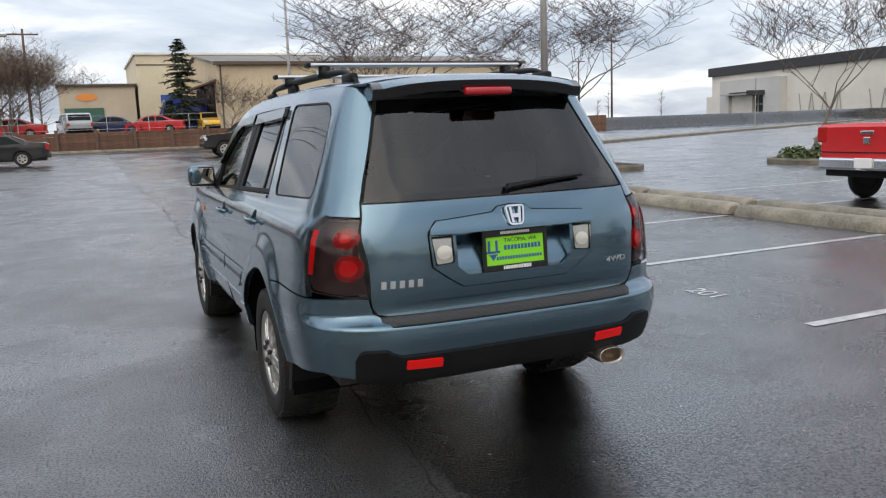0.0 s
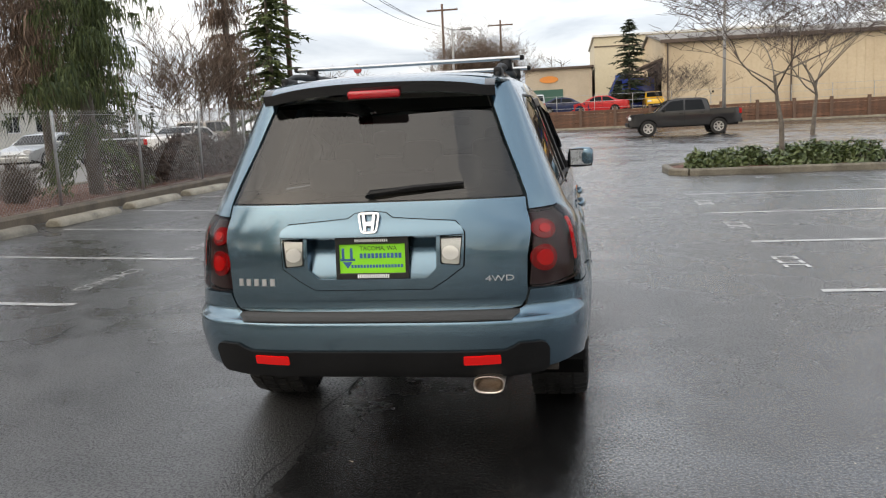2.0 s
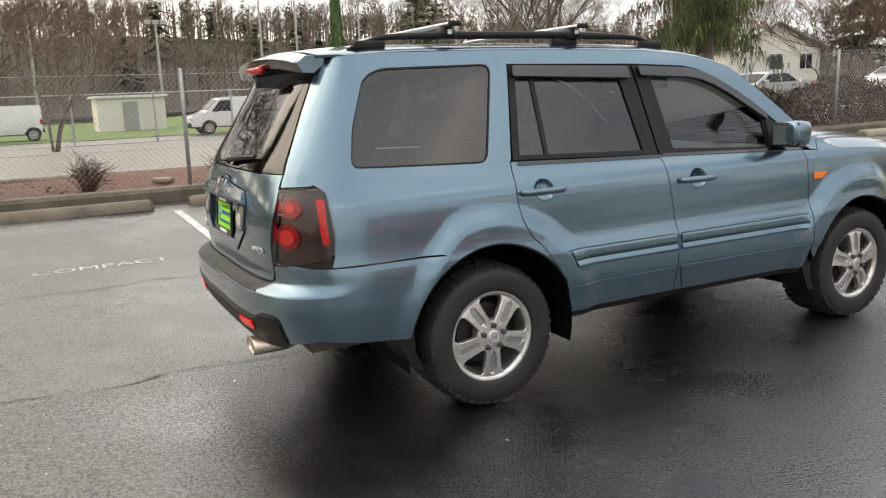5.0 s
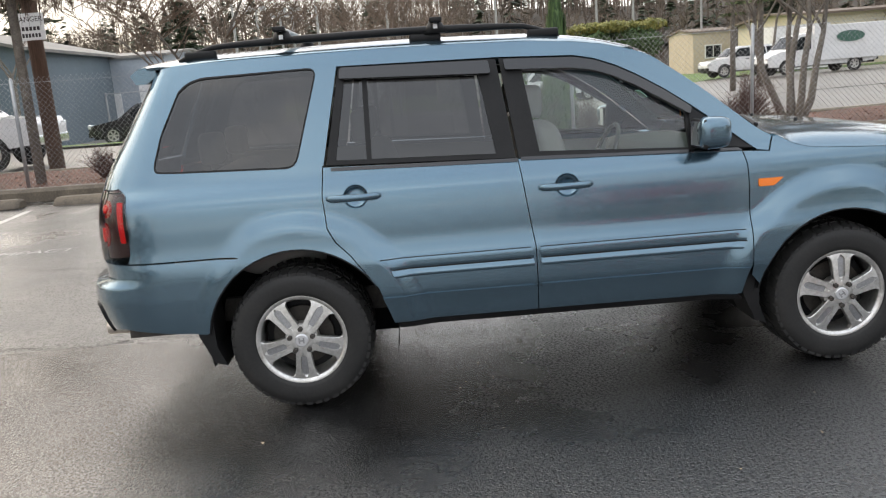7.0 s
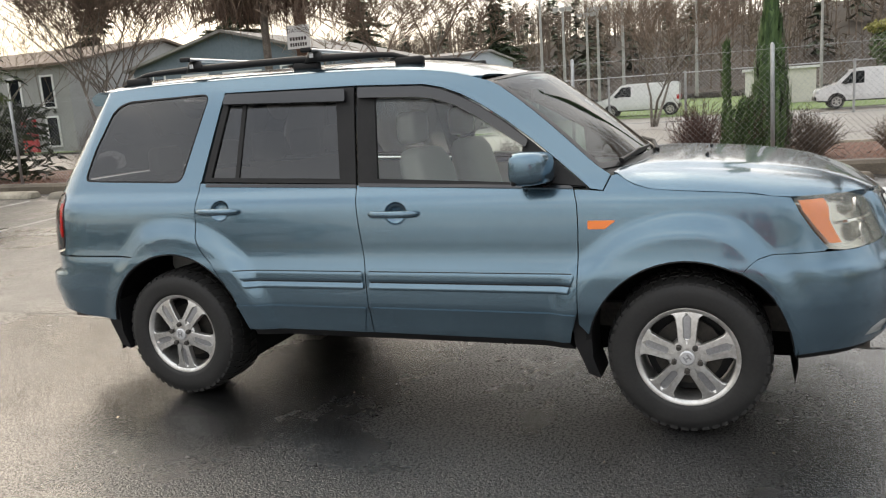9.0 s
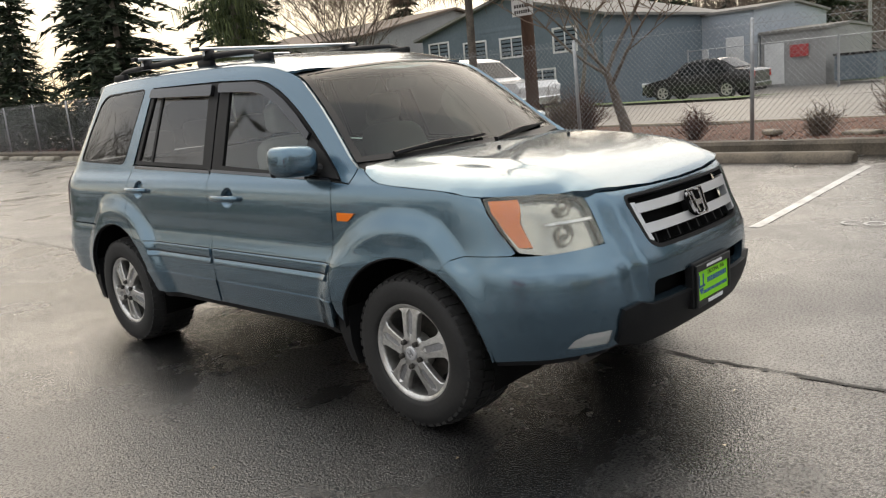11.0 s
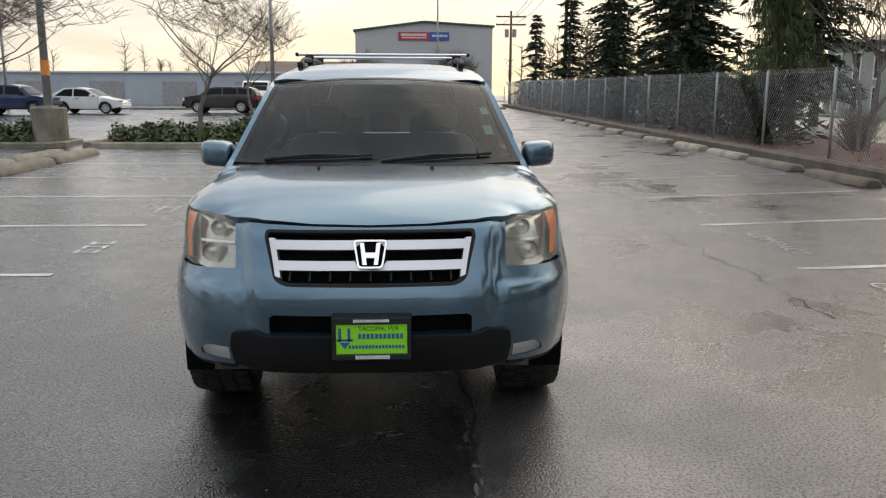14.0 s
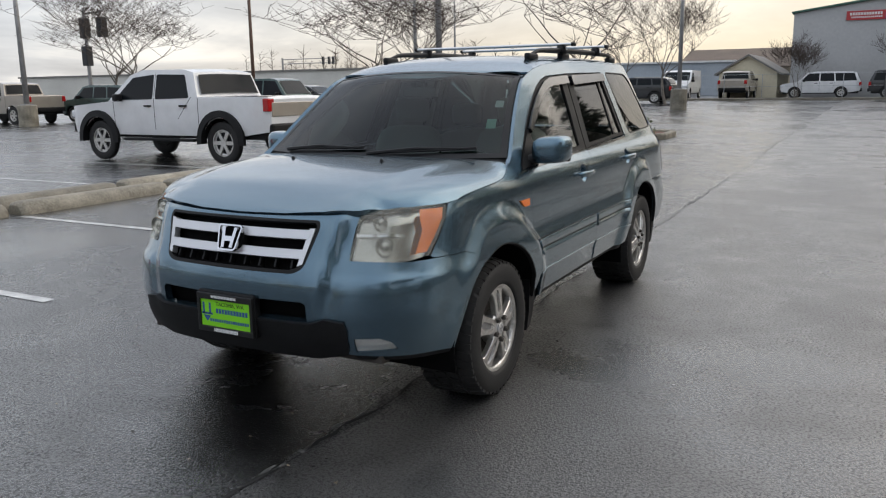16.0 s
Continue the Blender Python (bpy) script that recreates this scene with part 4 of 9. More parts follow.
pair("lamp_bulb", skin_bm(PB, [(lambda c: (c[0] + 0.028 * math.cos(a), c[1] + 0.03 * math.sin(a)))(R(0.352, 0.975)) for a in [k * math.pi / 8 for k in range(16)]], offset=0.0135, rim=0.001, step=0.02), "lamp_silver", tailgate)
rear_pane_outline = across([R(0.0, 1.203), R(0.672, 1.203), R(0.650, 1.29), R(0.600, 1.44), R(0.548, 1.60), R(0.535, 1.645), R(0.0, 1.655)])
part("rear_glass", skin_bm(P_wrap, rear_pane_outline, offset=-0.002, rim=0.006, step=0.06), "glass_rear", tailgate, "dark tinted rear window glass")

# smoked tail lamps that wrap round the corner
tail_lamp = [R(0.690, 0.808), R(0.76, 0.806), S(-2.145, 0.83), S(-2.118, 0.86), S(-2.108, 0.95), S(-2.118, 1.12), S(-2.15, 1.148), R(0.80, 1.143), R(0.690, 1.138)]
pair("tail_lamp", skin_bm(PB, rounded(tail_lamp, 0.012), offset=0.004, rim=0.02, step=0.03), "glass_smoke", suv, "smoked red tail lamp")
pair("tail_lamp_back", skin_bm(PB, shrunk(tail_lamp, 0.004), offset=-0.028, rim=0, step=0.04), "lamp_back", suv)


def oval(c, a, b, n=20, lean=0.0):
    return [(c[0] + a * math.cos(t) + lean * math.sin(t), c[1] + b * math.sin(t)) for t in [2 * math.pi * k / n for k in range(n)]]


for c, a, b in ((R(0.765, 1.060), 0.062, 0.046), (R(0.765, 0.930), 0.064, 0.060)):
    for k, out, mt in ((1.0, -0.020, "lamp_red_deep"), (0.60 if b > 0.05 else 0.45, -0.012, "lamp_red")):
        pair("tail_lamp_lens", skin_bm(PB, oval(c, a * k, b * k), offset=out, rim=0.008, step=0.02), mt, suv)
pair("tail_lamp_strip", skin_bm(PB, rounded([S(-2.165, 0.90), S(-2.136, 0.90), S(-2.138, 1.095), S(-2.170, 1.095)], 0.008), offset=-0.004, rim=0.003, step=0.03), "lamp_red", suv)

# nose: bumper with grille, intake and fog lamps
bumper_f = [F(0.0, 0.43), F(0.30, 0.43), F(0.56, 0.415), F(0.61, 0.405), F(0.72, 0.396), S(1.95, 0.388), S(1.80, 0.380)] + [S(*p) for p in arc(ARCH_F, RF - 0.001, 2, 61.1, 8)] + [S(1.64, 0.797), S(1.70, 0.8148), S(1.90, 0.8185), S(1.95, 0.817), F(0.78, 0.817), F(0.58, 0.830), F(0.5785, 0.90), F(0.588, 1.027), F(0.47, 1.020), F(0.25, 1.012), F(0.0, 1.008)]
grille_open = [F(0.0, 0.772), F(0.36, 0.775), F(0.405, 0.80), F(0.448, 0.97), F(0.440, 0.999), F(0.0, 0.999)]
intake = [F(0.0, 0.565), F(0.425, 0.565), F(0.425, 0.642), F(0.405, 0.655), F(0.0, 0.652)]
fog = [F(0.612, 0.424), F(0.765, 0.432), F(0.752, 0.470), F(0.715, 0.492), F(0.616, 0.492)]
ring_out, ring_in = rounded(across(grille_open), 0.04, 3), rounded(across([F(0.0, 0.788), F(0.352, 0.790), F(0.393, 0.812), F(0.434, 0.968), F(0.428, 0.988), F(0.0, 0.988)]), 0.035, 3)
part("front_bumper", skin_bm(P_wrap, across(bumper_f), [ring_out, across(intake), fog, mirror_poly(fog, MID_F)], step=0.024, rim=0.035), "blue_paint", suv)
lip = [F(0.60, 0.407), F(0.72, 0.3975), S(1.95, 0.3895), S(1.80, 0.3815), S(1.80, 0.358), S(1.95, 0.362), F(0.72, 0.370), F(0.60, 0.380)]
pair("bumper_lip", skin_bm(PB, lip, offset=-0.006, rim=0.03, step=0.04), "trim_black", suv)
guard = [F(0.0, 0.395), F(0.45, 0.395), F(0.585, 0.43), F(0.596, 0.52), F(0.585, 0.570), F(0.50, 0.582), F(0.435, 0.562), F(0.0, 0.560)]
part("bumper_guard", skin_bm(P_wrap, across(guard), offset=0.018, rim=0.035, step=0.05), "trim_black", suv, "black plastic bumper guard")
lower = [F(0.0, 0.350), F(0.45, 0.350), F(0.56, 0.375), F(0.56, 0.41), F(0.50, 0.43), F(0.0, 0.43)]
part("front_valance", skin_bm(P_wrap, across(lower), offset=-0.03, rim=0.05, step=0.06), "trim_black", suv)
part("intake_backing", skin_bm(P_wrap, across([F(0.0, 0.54), F(0.46, 0.54), F(0.46, 0.67), F(0.0, 0.67)]), offset=-0.06, rim=0, step=0.08), "void_black", suv)
grille = part("grille", skin_bm(P_wrap, across([F(0.0, 0.76), F(0.40, 0.765), F(0.465, 1.0), F(0.0, 1.005)]), offset=-0.055, rim=0, step=0.07), "void_black", suv, "black grille with silver bars")
part("grille_frame", skin_bm(P_wrap, ring_out, [ring_in], offset=0.002, rim=0.03, step=0.03), "trim_black", grille)
for z0, z1 in ((0.920, 0.958), (0.838, 0.876)):
    bar = across([F(0.0, z0), F(0.405 if z0 > 0.9 else 0.395, z0), F(0.412 if z0 > 0.9 else 0.402, z1), F(0.0, z1)])
    part("grille_bar", skin_bm(P_wrap, bar, offset=0.004, rim=0.03, step=0.03), "silver_bar", grille, "silver grille bar")
pair("grille_bar_end", skin_bm(PB, [F(0.375, 0.808), F(0.398, 0.815), F(0.428, 0.965), F(0.402, 0.965)], offset=0.003, rim=0.03, step=0.03), "silver_bar", grille)
for k in range(-4, 5):
    s0 = F(abs(0.085 * k), 0.80)[0] if k <= 0 else 2 * MID_F - F(0.085 * k, 0.80)[0]
    part("grille_tooth", skin_bm(P_wrap, [(s0 - 0.004, 0.800), (s0 + 0.004, 0.800), (s0 + 0.004, 0.836), (s0 - 0.004, 0.836)], offset=-0.012, rim=0.03, step=0.03), "trim_black", grille)
# headlamps
head = [F(0.580, 0.834), F(0.70, 0.822), F(0.79, 0.822), S(1.921, 0.834), S(1.8655, 0.9015), S(1.805, 0.991), S(1.777, 1.044), S(1.82, 1.052), S(1.92, 1.048), F(0.68, 1.042), F(0.590, 1.030)]
lamps = pair("headlamp", skin_bm(PB, rounded(shrunk(head, 0.0015), 0.012), offset=0.001, rim=0.04, step=0.03), "lens_haze", suv, "slightly yellowed clear headlamp")
pair("lamp_housing", skin_bm(PB, shrunk(head, 0.001), offset=-0.045, rim=0, step=0.05), "lamp_housing", None, parents=lamps)
amber = [S(1.796, 1.038), S(1.900, 1.038), S(1.925, 0.945), S(1.974, 0.848), S(1.925, 0.848), S(1.872, 0.912), S(1.814, 0.992)]
pair("turn_lamp", skin_bm(PB, shrunk(amber, 0.003), offset=-0.006, rim=0, step=0.03), "lamp_amber", None, "amber turn lamp", parents=lamps)
pair("lamp_divider", skin_bm(PB, [F(0.59, 0.930), F(0.76, 0.925), F(0.76, 0.935), F(0.59, 0.941)], offset=-0.006, rim=0.02, step=0.04), "chrome", None, parents=lamps)


def projector(c, r, parents):
    p = P_body(*c)
    n = normal_of(P_body, *c)
    n = Vector((n.x * 0.3, 1, 0)).normalized()
    bm = bmesh.new()
    q = n.to_track_quat("Z", "Y").to_matrix().to_4x4()
    prof = [(r * 1.25, -0.012), (r * 1.2, -0.02), (r, -0.035), (r * 0.75, -0.022), (r * 0.4, -0.014), (0.001, -0.012)]
    rings = [[bm.verts.new(p + q @ Vector((rr * math.cos(a), rr * math.sin(a), d))) for a in [2 * math.pi * k / 20 for k in range(20)]] for rr, d in prof]
    for a, b in zip(rings, rings[1:]):
        for k in range(20):
            bm.faces.new((a[k], a[(k + 1) % 20], b[(k + 1) % 20], b[k])).smooth = True
    bmesh.ops.recalc_face_normals(bm, faces=bm.faces[:])
    pair("reflector_bowl", bm, "lamp_housing", None, parents=parents)


projector(F(0.70, 0.882), 0.034, lamps)
projector(F(0.67, 0.985), 0.028, lamps)
fogs = pair("fog_lamp", skin_bm(PB, shrunk(fog, 0.004), offset=-0.004, rim=0.01, step=0.03), "glass_fog", suv, "clear fog lamp")
def P_fog(s, z):
    return P_body(s, z) - normal_of(P_body, s, z) * (0.007 + 0.25 * abs(z - 0.455))


pair("fog_reflector", skin_bm(P_fog, shrunk(fog, 0.003), rim=0, step=0.02), "lamp_silver", None, parents=fogs)

# bonnet
hood_mid = curve([(1.02, 1.180), (1.15, 1.186), (1.3, 1.183), (1.5, 1.170), (1.7, 1.150), (1.9, 1.118), (2.02, 1.087), (2.10, 1.056), (2.15, 1.031), (2.18, 1.012), (2.22, 0.98)])


def hood_edge(y):
    return P_body(*S(y, wing_top(y))).x if y < 2.1 else max(0.02, P_body(*S(min(y, front_y(1.01) - 0.002), 1.01)).x)


EDGE = [(y, hood_edge(y)) for y in (1.0, 1.2, 1.4, 1.6, 1.75, 1.85, 1.95, 2.0)] + [(2.06, 0.64), (2.12, 0.585), (2.25, 0.56)]
hood_width = curve(EDGE)


def P_hood(x, y):
    """A gently crowned lid whose sides fall to the wings, with a raised middle between two creases."""
    zc = hood_mid(y)
    d = zc - wing_top(y)
    fall = 0.5 * (d + math.sqrt(d * d + 0.0004))
    k = min(abs(x) / hood_width(y), 1.2)
    ridge = 0.013 * (1 - ease((abs(x) - (0.47 + 0.13 * (2.1 - y))) / 0.12)) * ease((2.16 - y) / 0.35) * ease((y - 1.0) / 0.25)
    return Vector((x, y, zc - fall * (0.15 * k * k + 0.85 * k**10) + ridge))


hood_half = [(0.0, 1.165), (0.4, 1.13), (0.66, 1.05), (0.80, 0.99 + 0.05)] + [(hood_edge(y) - 0.004, y) for y in (1.09, 1.14, 1.2, 1.3, 1.45, 1.6, 1.7, 1.77, 1.84, 1.92, 2.0)] + [(0.60, 2.076), (0.575, 2.092), (0.45, 2.138), (0.25, 2.166), (0.0, 2.174)]
hood_outline = hood_half + [(-x, y) for x, y in hood_half[-2:0:-1]]
bonnet = part("bonnet", skin_bm(P_hood, hood_outline, step=0.032, rim=0.03), "blue_paint", suv)
for sx in (-1, 1):
    c = P_hood(0.29 * sx, 1.42)
    bm = tube_bm([c + Vector((0, 0, -0.005)), c + Vector((0, 0, 0.006)), c + Vector((0, 0.006, 0.012))], [0.012, 0.010, 0.004], 8)
    part("washer_nozzle", bm, "trim_black", bonnet)


# windscreen and roof
def screen_edge(v):
    """Right edge of the windscreen, from foot to head."""
    y = 0.985 - 0.575 * v
    z = 1.178 + 0.445 * v - 0.02 * math.sin(math.pi * v) * 0
    z = roof_z(y) - 0.006
    return Vector((width_at(y, z) - 0.030, y, z))


def P_screen(u, v):
    e = screen_edge(v)
    bow = 0.17 - 0.06 * v
    rise = 0.012 + 0.028 * v
    k = 1 - u * u
    return Vector((-e.x * u, e.y + bow * k, e.z + rise * k + (-0.02 * (1 - v)) * k))


scr = [(-1, 0.0), (1, 0.0), (1, 1.0), (-1, 1.0)]
part("windscreen", skin_bm(P_screen, scr, offset=0.0, rim=0.006, step=0.07), "glass_screen", suv, "clear windscreen glass")
part("windscreen_border", skin_bm(P_screen, scr, [[(-0.955, 0.05), (0.955, 0.05), (0.955, 0.955), (-0.955, 0.955)]], offset=0.0015, rim=0.003, step=0.05), "frit_black", suv)
part("sun_band", skin_bm(P_screen, [(-0.955, 0.90), (0.955, 0.90), (0.955, 0.956), (-0.955, 0.956)], offset=-0.004, rim=0, step=0.06), "glass_tint", suv)
for u0, u1, v0, v1, mt in ((0.83, 0.90, 0.30, 0.40, "sticker_mint"), (0.865, 0.93, 0.53, 0.61, "plate_white")):
    part("screen_sticker", skin_bm(P_screen, [(u0, v0), (u1, v0), (u1, v1), (u0, v1)], offset=-0.003, rim=0, step=0.05), "sticker_mint" if mt == "sticker_mint" else "plate_white", suv)


def P_roof(x, y):
    ze = roof_z(y)
    e = width_at(y, ze) if y > -2.05 else width_at(-2.05, ze)
    k = min(abs(x) / e, 1.0)
    h = 0.048 + 0.010 * ease((0.5 - y) / 0.6)
    return Vector((x, y, ze + h * (1 - k**3.0) ** 0.62))


roof_half = [(0.0, 0.522), (0.2, 0.512), (0.4, 0.476), (0.52, 0.437), (0.60, 0.405), (0.640, 0.395)] + [(P_roof(1.5, y).x * 0 + width_at(y, roof_z(y)) - 0.001, y) for y in (0.35, 0.25, 0.1, -0.13, -0.5, -0.9, -1.3, -1.7, -1.9)] + [(0.565, -2.02), (0.40, -2.055), (0.0, -2.065)]
roof_outline = roof_half + [(-x, y) for x, y in roof_half[-2:0:-1]]
roof = part("roof", skin_bm(P_roof, roof_outline, step=0.05, rim=0.012), "blue_paint", suv)

# spoiler with the high brake lamp
bm = bmesh.new()
rows = []
for i in range(25):
    x = -0.545 + 1.09 * i / 24
    k = (x / 0.545) ** 2
    top = P_roof(min(abs(x), 0.5), -2.0).z + 0.004 - 0.012 * k
    yb = -2.165 + 0.055 * k
    rows.append([bm.verts.new(v) for v in ((x, -1.98, top), (x, -2.07, top - 0.010), (x, yb, top - 0.040), (x, yb + 0.004, top - 0.052), (x, yb + 0.02, top - 0.085), (x, -2.035, top - 0.088), (x, -1.985, top - 0.05))])
for a, b in zip(rows, rows[1:]):
    for k in range(7):
        bm.faces.new((a[k], a[(k + 1) % 7], b[(k + 1) % 7], b[k]))
bm.faces.new(rows[0])
bm.faces.new(rows[-1][::-1])
bmesh.ops.recalc_face_normals(bm, faces=bm.faces[:])
for fc in bm.faces:
    fc.smooth = True
    n = fc.normal
    fc.material_index = 1 if (n.y < -0.5 or n.z < -0.3) and fc.calc_center_median().y < -2.03 else 0
for e in bm.edges:
    if len(e.link_faces) == 2 and e.calc_face_angle(0) > 0.6:
        e.smooth = False
spoiler = part("spoiler", bm, ["blue_paint", "gloss_black"], tailgate, "roof spoiler, black below")
bm = bmesh.new()
add_box(bm, (-0.122, -2.178, 1.652), (0.122, -2.140, 1.690), bevel=0.012)
part("brake_lamp", bm, "brake_red", tailgate, "red high-level brake lamp", smooth=True)

# roof rails and crossbars
def rail_points(sx):
    pts = []
    for i in range(23):
        t = i / 22
        y = -1.86 + 1.92 * t
        x = sx * (0.535 + 0.0 * t)
        lift = 0.052 * min(1.0, math.sin(math.pi * t) * 3.2) ** 0.7
        pts.append(Vector((x, y, P_roof(abs(x), y).z - 0.004 + lift)))
    return pts


for sx in (1, -1):
    rail = part("roof_rail", tube_bm(rail_points(sx), [0.010 + 0.010 * min(1, 4 * min(i, 22 - i) / 22) for i in range(23)], 10), "trim_black", suv, "black roof rail", smooth=True)
    for y in (-1.75, -0.62, -0.02):
        z = P_roof(0.535, y).z
        part("rail_foot", box_bm((sx * 0.535 - 0.02, y - 0.08, z - 0.01), (sx * 0.535 + 0.02, y + 0.08, z + 0.034), 0.012), "trim_black", rail, smooth=True)
for y, z in ((-1.335, 1.855), (-0.565, 1.845)):
    bm = bmesh.new()
    ring = []
    for x in (-0.62, 0.62):
        ring.append([bm.verts.new((x, y + 0.030 * math.cos(a), z + 0.011 * math.sin(a))) for a in [2 * math.pi * k / 14 for k in range(14)]])
    for k in range(14):
        bm.faces.new((ring[0][k], ring[0][(k + 1) % 14], ring[1][(k + 1) % 14], ring[1][k])).smooth = True
    bar = part("crossbar", bm, "silver_bar", suv, "silver aluminium roof crossbar")
    for sx in (1, -1):
        part("bar_cap", box_bm((sx * 0.628 - 0.012, y - 0.032, z - 0.013), (sx * 0.628 + 0.012, y + 0.032, z + 0.013), 0.008), "trim_black", bar)
        bm = bmesh.new()
        zr = P_roof(0.535, y).z + 0.03
        lo, hi = [], []
        for k in range(12):
            a = 2 * math.pi * k / 12
            lo.append(bm.verts.new((sx * (0.545 + 0.035 * math.cos(a)), y + 0.062 * math.sin(a), zr)))
            hi.append(bm.verts.new((sx * (0.54 + 0.03 * math.cos(a)), y + 0.036 * math.sin(a), z - 0.008)))
        for k in range(12):
            bm.faces.new((lo[k], lo[(k + 1) % 12], hi[(k + 1) % 12], hi[k])).smooth = True
        bm.faces.new(hi)
        bm.faces.new(lo[::-1])
        bmesh.ops.recalc_face_normals(bm, faces=bm.faces[:])
        part("bar_foot", bm, "trim_black", bar, "black crossbar foot")
        part("foot_badge", box_bm((sx * 0.578 - 0.003, y - 0.01, zr + 0.022), (sx * 0.578 + 0.003, y + 0.01, zr + 0.044)), "plate_white", bar)

# mirrors
for sx, dr in ((1, doors_f[0]), (-1, doors_f[1])):
    bm = bmesh.new()
    bmesh.ops.create_cube(bm, size=1.0)
    bmesh.ops.subdivide_edges(bm, edges=bm.edges[:], cuts=5, use_grid_fill=True)
    for v in bm.verts:
        c = v.co * 2
        p = 4.0
        n = (abs(c.x) ** p + abs(c.y) ** p + abs(c.z) ** p) ** (1 / p)
        c = c / n
        w = 1.0 - 0.10 * (c.y + 1) * 0.5
        v.co = Vector((sx * (0.955 + 0.104 * c.x * w), 0.700 + 0.080 * c.y - 0.02 * c.x, 1.212 + 0.080 * c.z * w + 0.006 * c.x))
    if sx < 0:
        bmesh.ops.reverse_faces(bm, faces=bm.faces[:])
    bmesh.ops.recalc_face_normals(bm, faces=bm.faces[:])
    mir = part("door_mirror", bm, "blue_paint", dr, "body-coloured door mirror", smooth=True)
    part("mirror_bezel", box_bm((sx * 0.955 - 0.090, 0.622, 1.143), (sx * 0.955 + 0.090, 0.650, 1.281), 0.012), "trim_black", mir)
    part("mirror_glass", box_bm((sx * 0.955 - 0.078, 0.6185, 1.154), (sx * 0.955 + 0.078, 0.6225, 1.270), 0.0015), "mirror_silver", mir)
    sail = [S(0.63, 1.148), S(0.64, 1.328), S(0.80, 1.214), S(0.925, 1.116)]
    b2 = skin_bm(PB, sail, offset=0.004, rim=0.012, step=0.06)
    if sx < 0:
        b3 = mirrored(b2)
        b2.free()
        b2 = b3
    part("mirror_sail", b2, "trim_black", dr)
    part("mirror_arm", tube_bm([(sx * 0.835, 0.76, 1.155), (sx * 0.90, 0.725, 1.17)], [0.032, 0.028], 10), "trim_black", dr)

# wipers
for x0, x1, y0 in ((0.62, 0.06, 1.07), (-0.02, -0.60, 1.12)):
    def on_screen(x, v):
        u = -x / screen_edge(v).x
        return P_screen(u, v) + normal_of(P_screen, u, v) * 0.016
    a, b = on_screen(x0, 0.02), on_screen(x1, 0.075)
    m_ = on_screen((x0 + x1) / 2, 0.055) + Vector((0, 0.0, 0.014))
    w = part("wiper", tube_bm([a, m_, b], [0.012, 0.009, 0.006], 6), "trim_black", suv, "black windscreen wiper")
    part("wiper_blade", tube_bm([on_screen(x0 + (x1 - x0) * t, 0.03 + 0.05 * t) for t in (0.0, 0.33, 0.66, 1.06)], 0.008, 6), "trim_black", w)
cowl = skin_bm(P_screen, [(-1.0, -0.075), (1.0, -0.075), (1.0, 0.02), (-1.0, 0.02)], offset=-0.010, rim=0, step=0.07)
part("cowl", cowl, "trim_black", suv)
g = [P_body(*R(abs(x), z)) for x, z in ((0.0, 1.235), (0.2, 1.255), (0.42, 1.268))]
g = [Vector((v.x, v.y - 0.022, v.z)) for v in g]
rw = part("rear_wiper", tube_bm([(0.0, -2.345, 1.222), g[0], g[1]], [0.022, 0.016, 0.010], 8), "trim_black", tailgate, "black rear wiper")
part("wiper_blade", tube_bm([g[0], g[1], g[2]], [0.010, 0.014, 0.008], 6), "trim_black", rw)

# badges: plain chrome shapes
def badge(y_sign, s, z, w, h, parent):
    bm = bmesh.new()
    p = P_wrap(s, z)
    n = normal_of(P_wrap, s, z)
    q = Matrix.Translation(p + n * (0.032 if y_sign < 0 else 0.026)) @ Vector((0, n.y, n.z)).normalized().to_track_quat("Z", "Y").to_matrix().to_4x4()
    ring = rounded([(-w, h), (w, h), (w * 0.72, -h), (-w * 0.72, -h)], 0.02)
    inner = shrunk(ring, 0.008)
    for lp, z0, z1, lp2 in ((ring, -0.006, 0.006, inner),):
        a = [bm.verts.new(q @ Vector((*v, z0))) for v in lp]
        b = [bm.verts.new(q @ Vector((*v, z1))) for v in lp]
        c = [bm.verts.new(q @ Vector((*v, z1))) for v in lp2]
        d = [bm.verts.new(q @ Vector((*v, z0))) for v in lp2]
        for k in range(len(lp)):
            for e, f_ in ((a, b), (b, c), (c, d)):
                bm.faces.new((e[k - 1], e[k], f_[k], f_[k - 1]))
    for x0, x1, y0, y1 in ((-0.60, -0.36, 0.78, -0.76), (0.36, 0.60, 0.78, -0.76)):
        sl = 0.16 if x0 < 0 else -0.16
        vs = [bm.verts.new(q @ Vector((w * (x + (sl if y < 0 else 0)), h * y, zz))) for zz in (-0.002, 0.007) for x, y in ((x0, y0), (x1, y0), (x1, y1), (x0, y1))]
        for i in ((0, 1, 2, 3), (7, 6, 5, 4), (0, 4, 5, 1), (1, 5, 6, 2), (2, 6, 7, 3), (3, 7, 4, 0)):
            bm.faces.new([vs[j] for j in i])
    vs = [bm.verts.new(q @ Vector((w * x, h * y, zz))) for zz in (-0.002, 0.0068) for x, y in ((-0.35, 0.1), (0.35, 0.1), (0.35, -0.28), (-0.35, -0.28))]
    for i in ((0, 1, 2, 3), (7, 6, 5, 4), (0, 4, 5, 1), (1, 5, 6, 2), (2, 6, 7, 3), (3, 7, 4, 0)):
        bm.faces.new([vs[j] for j in i])
    bmesh.ops.recalc_face_normals(bm, faces=bm.faces[:])
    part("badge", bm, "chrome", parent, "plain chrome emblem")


badge(-1, MID_B, 1.105, 0.050, 0.046, tailgate)
badge(1, MID_F, 0.898, 0.072, 0.061, grille)
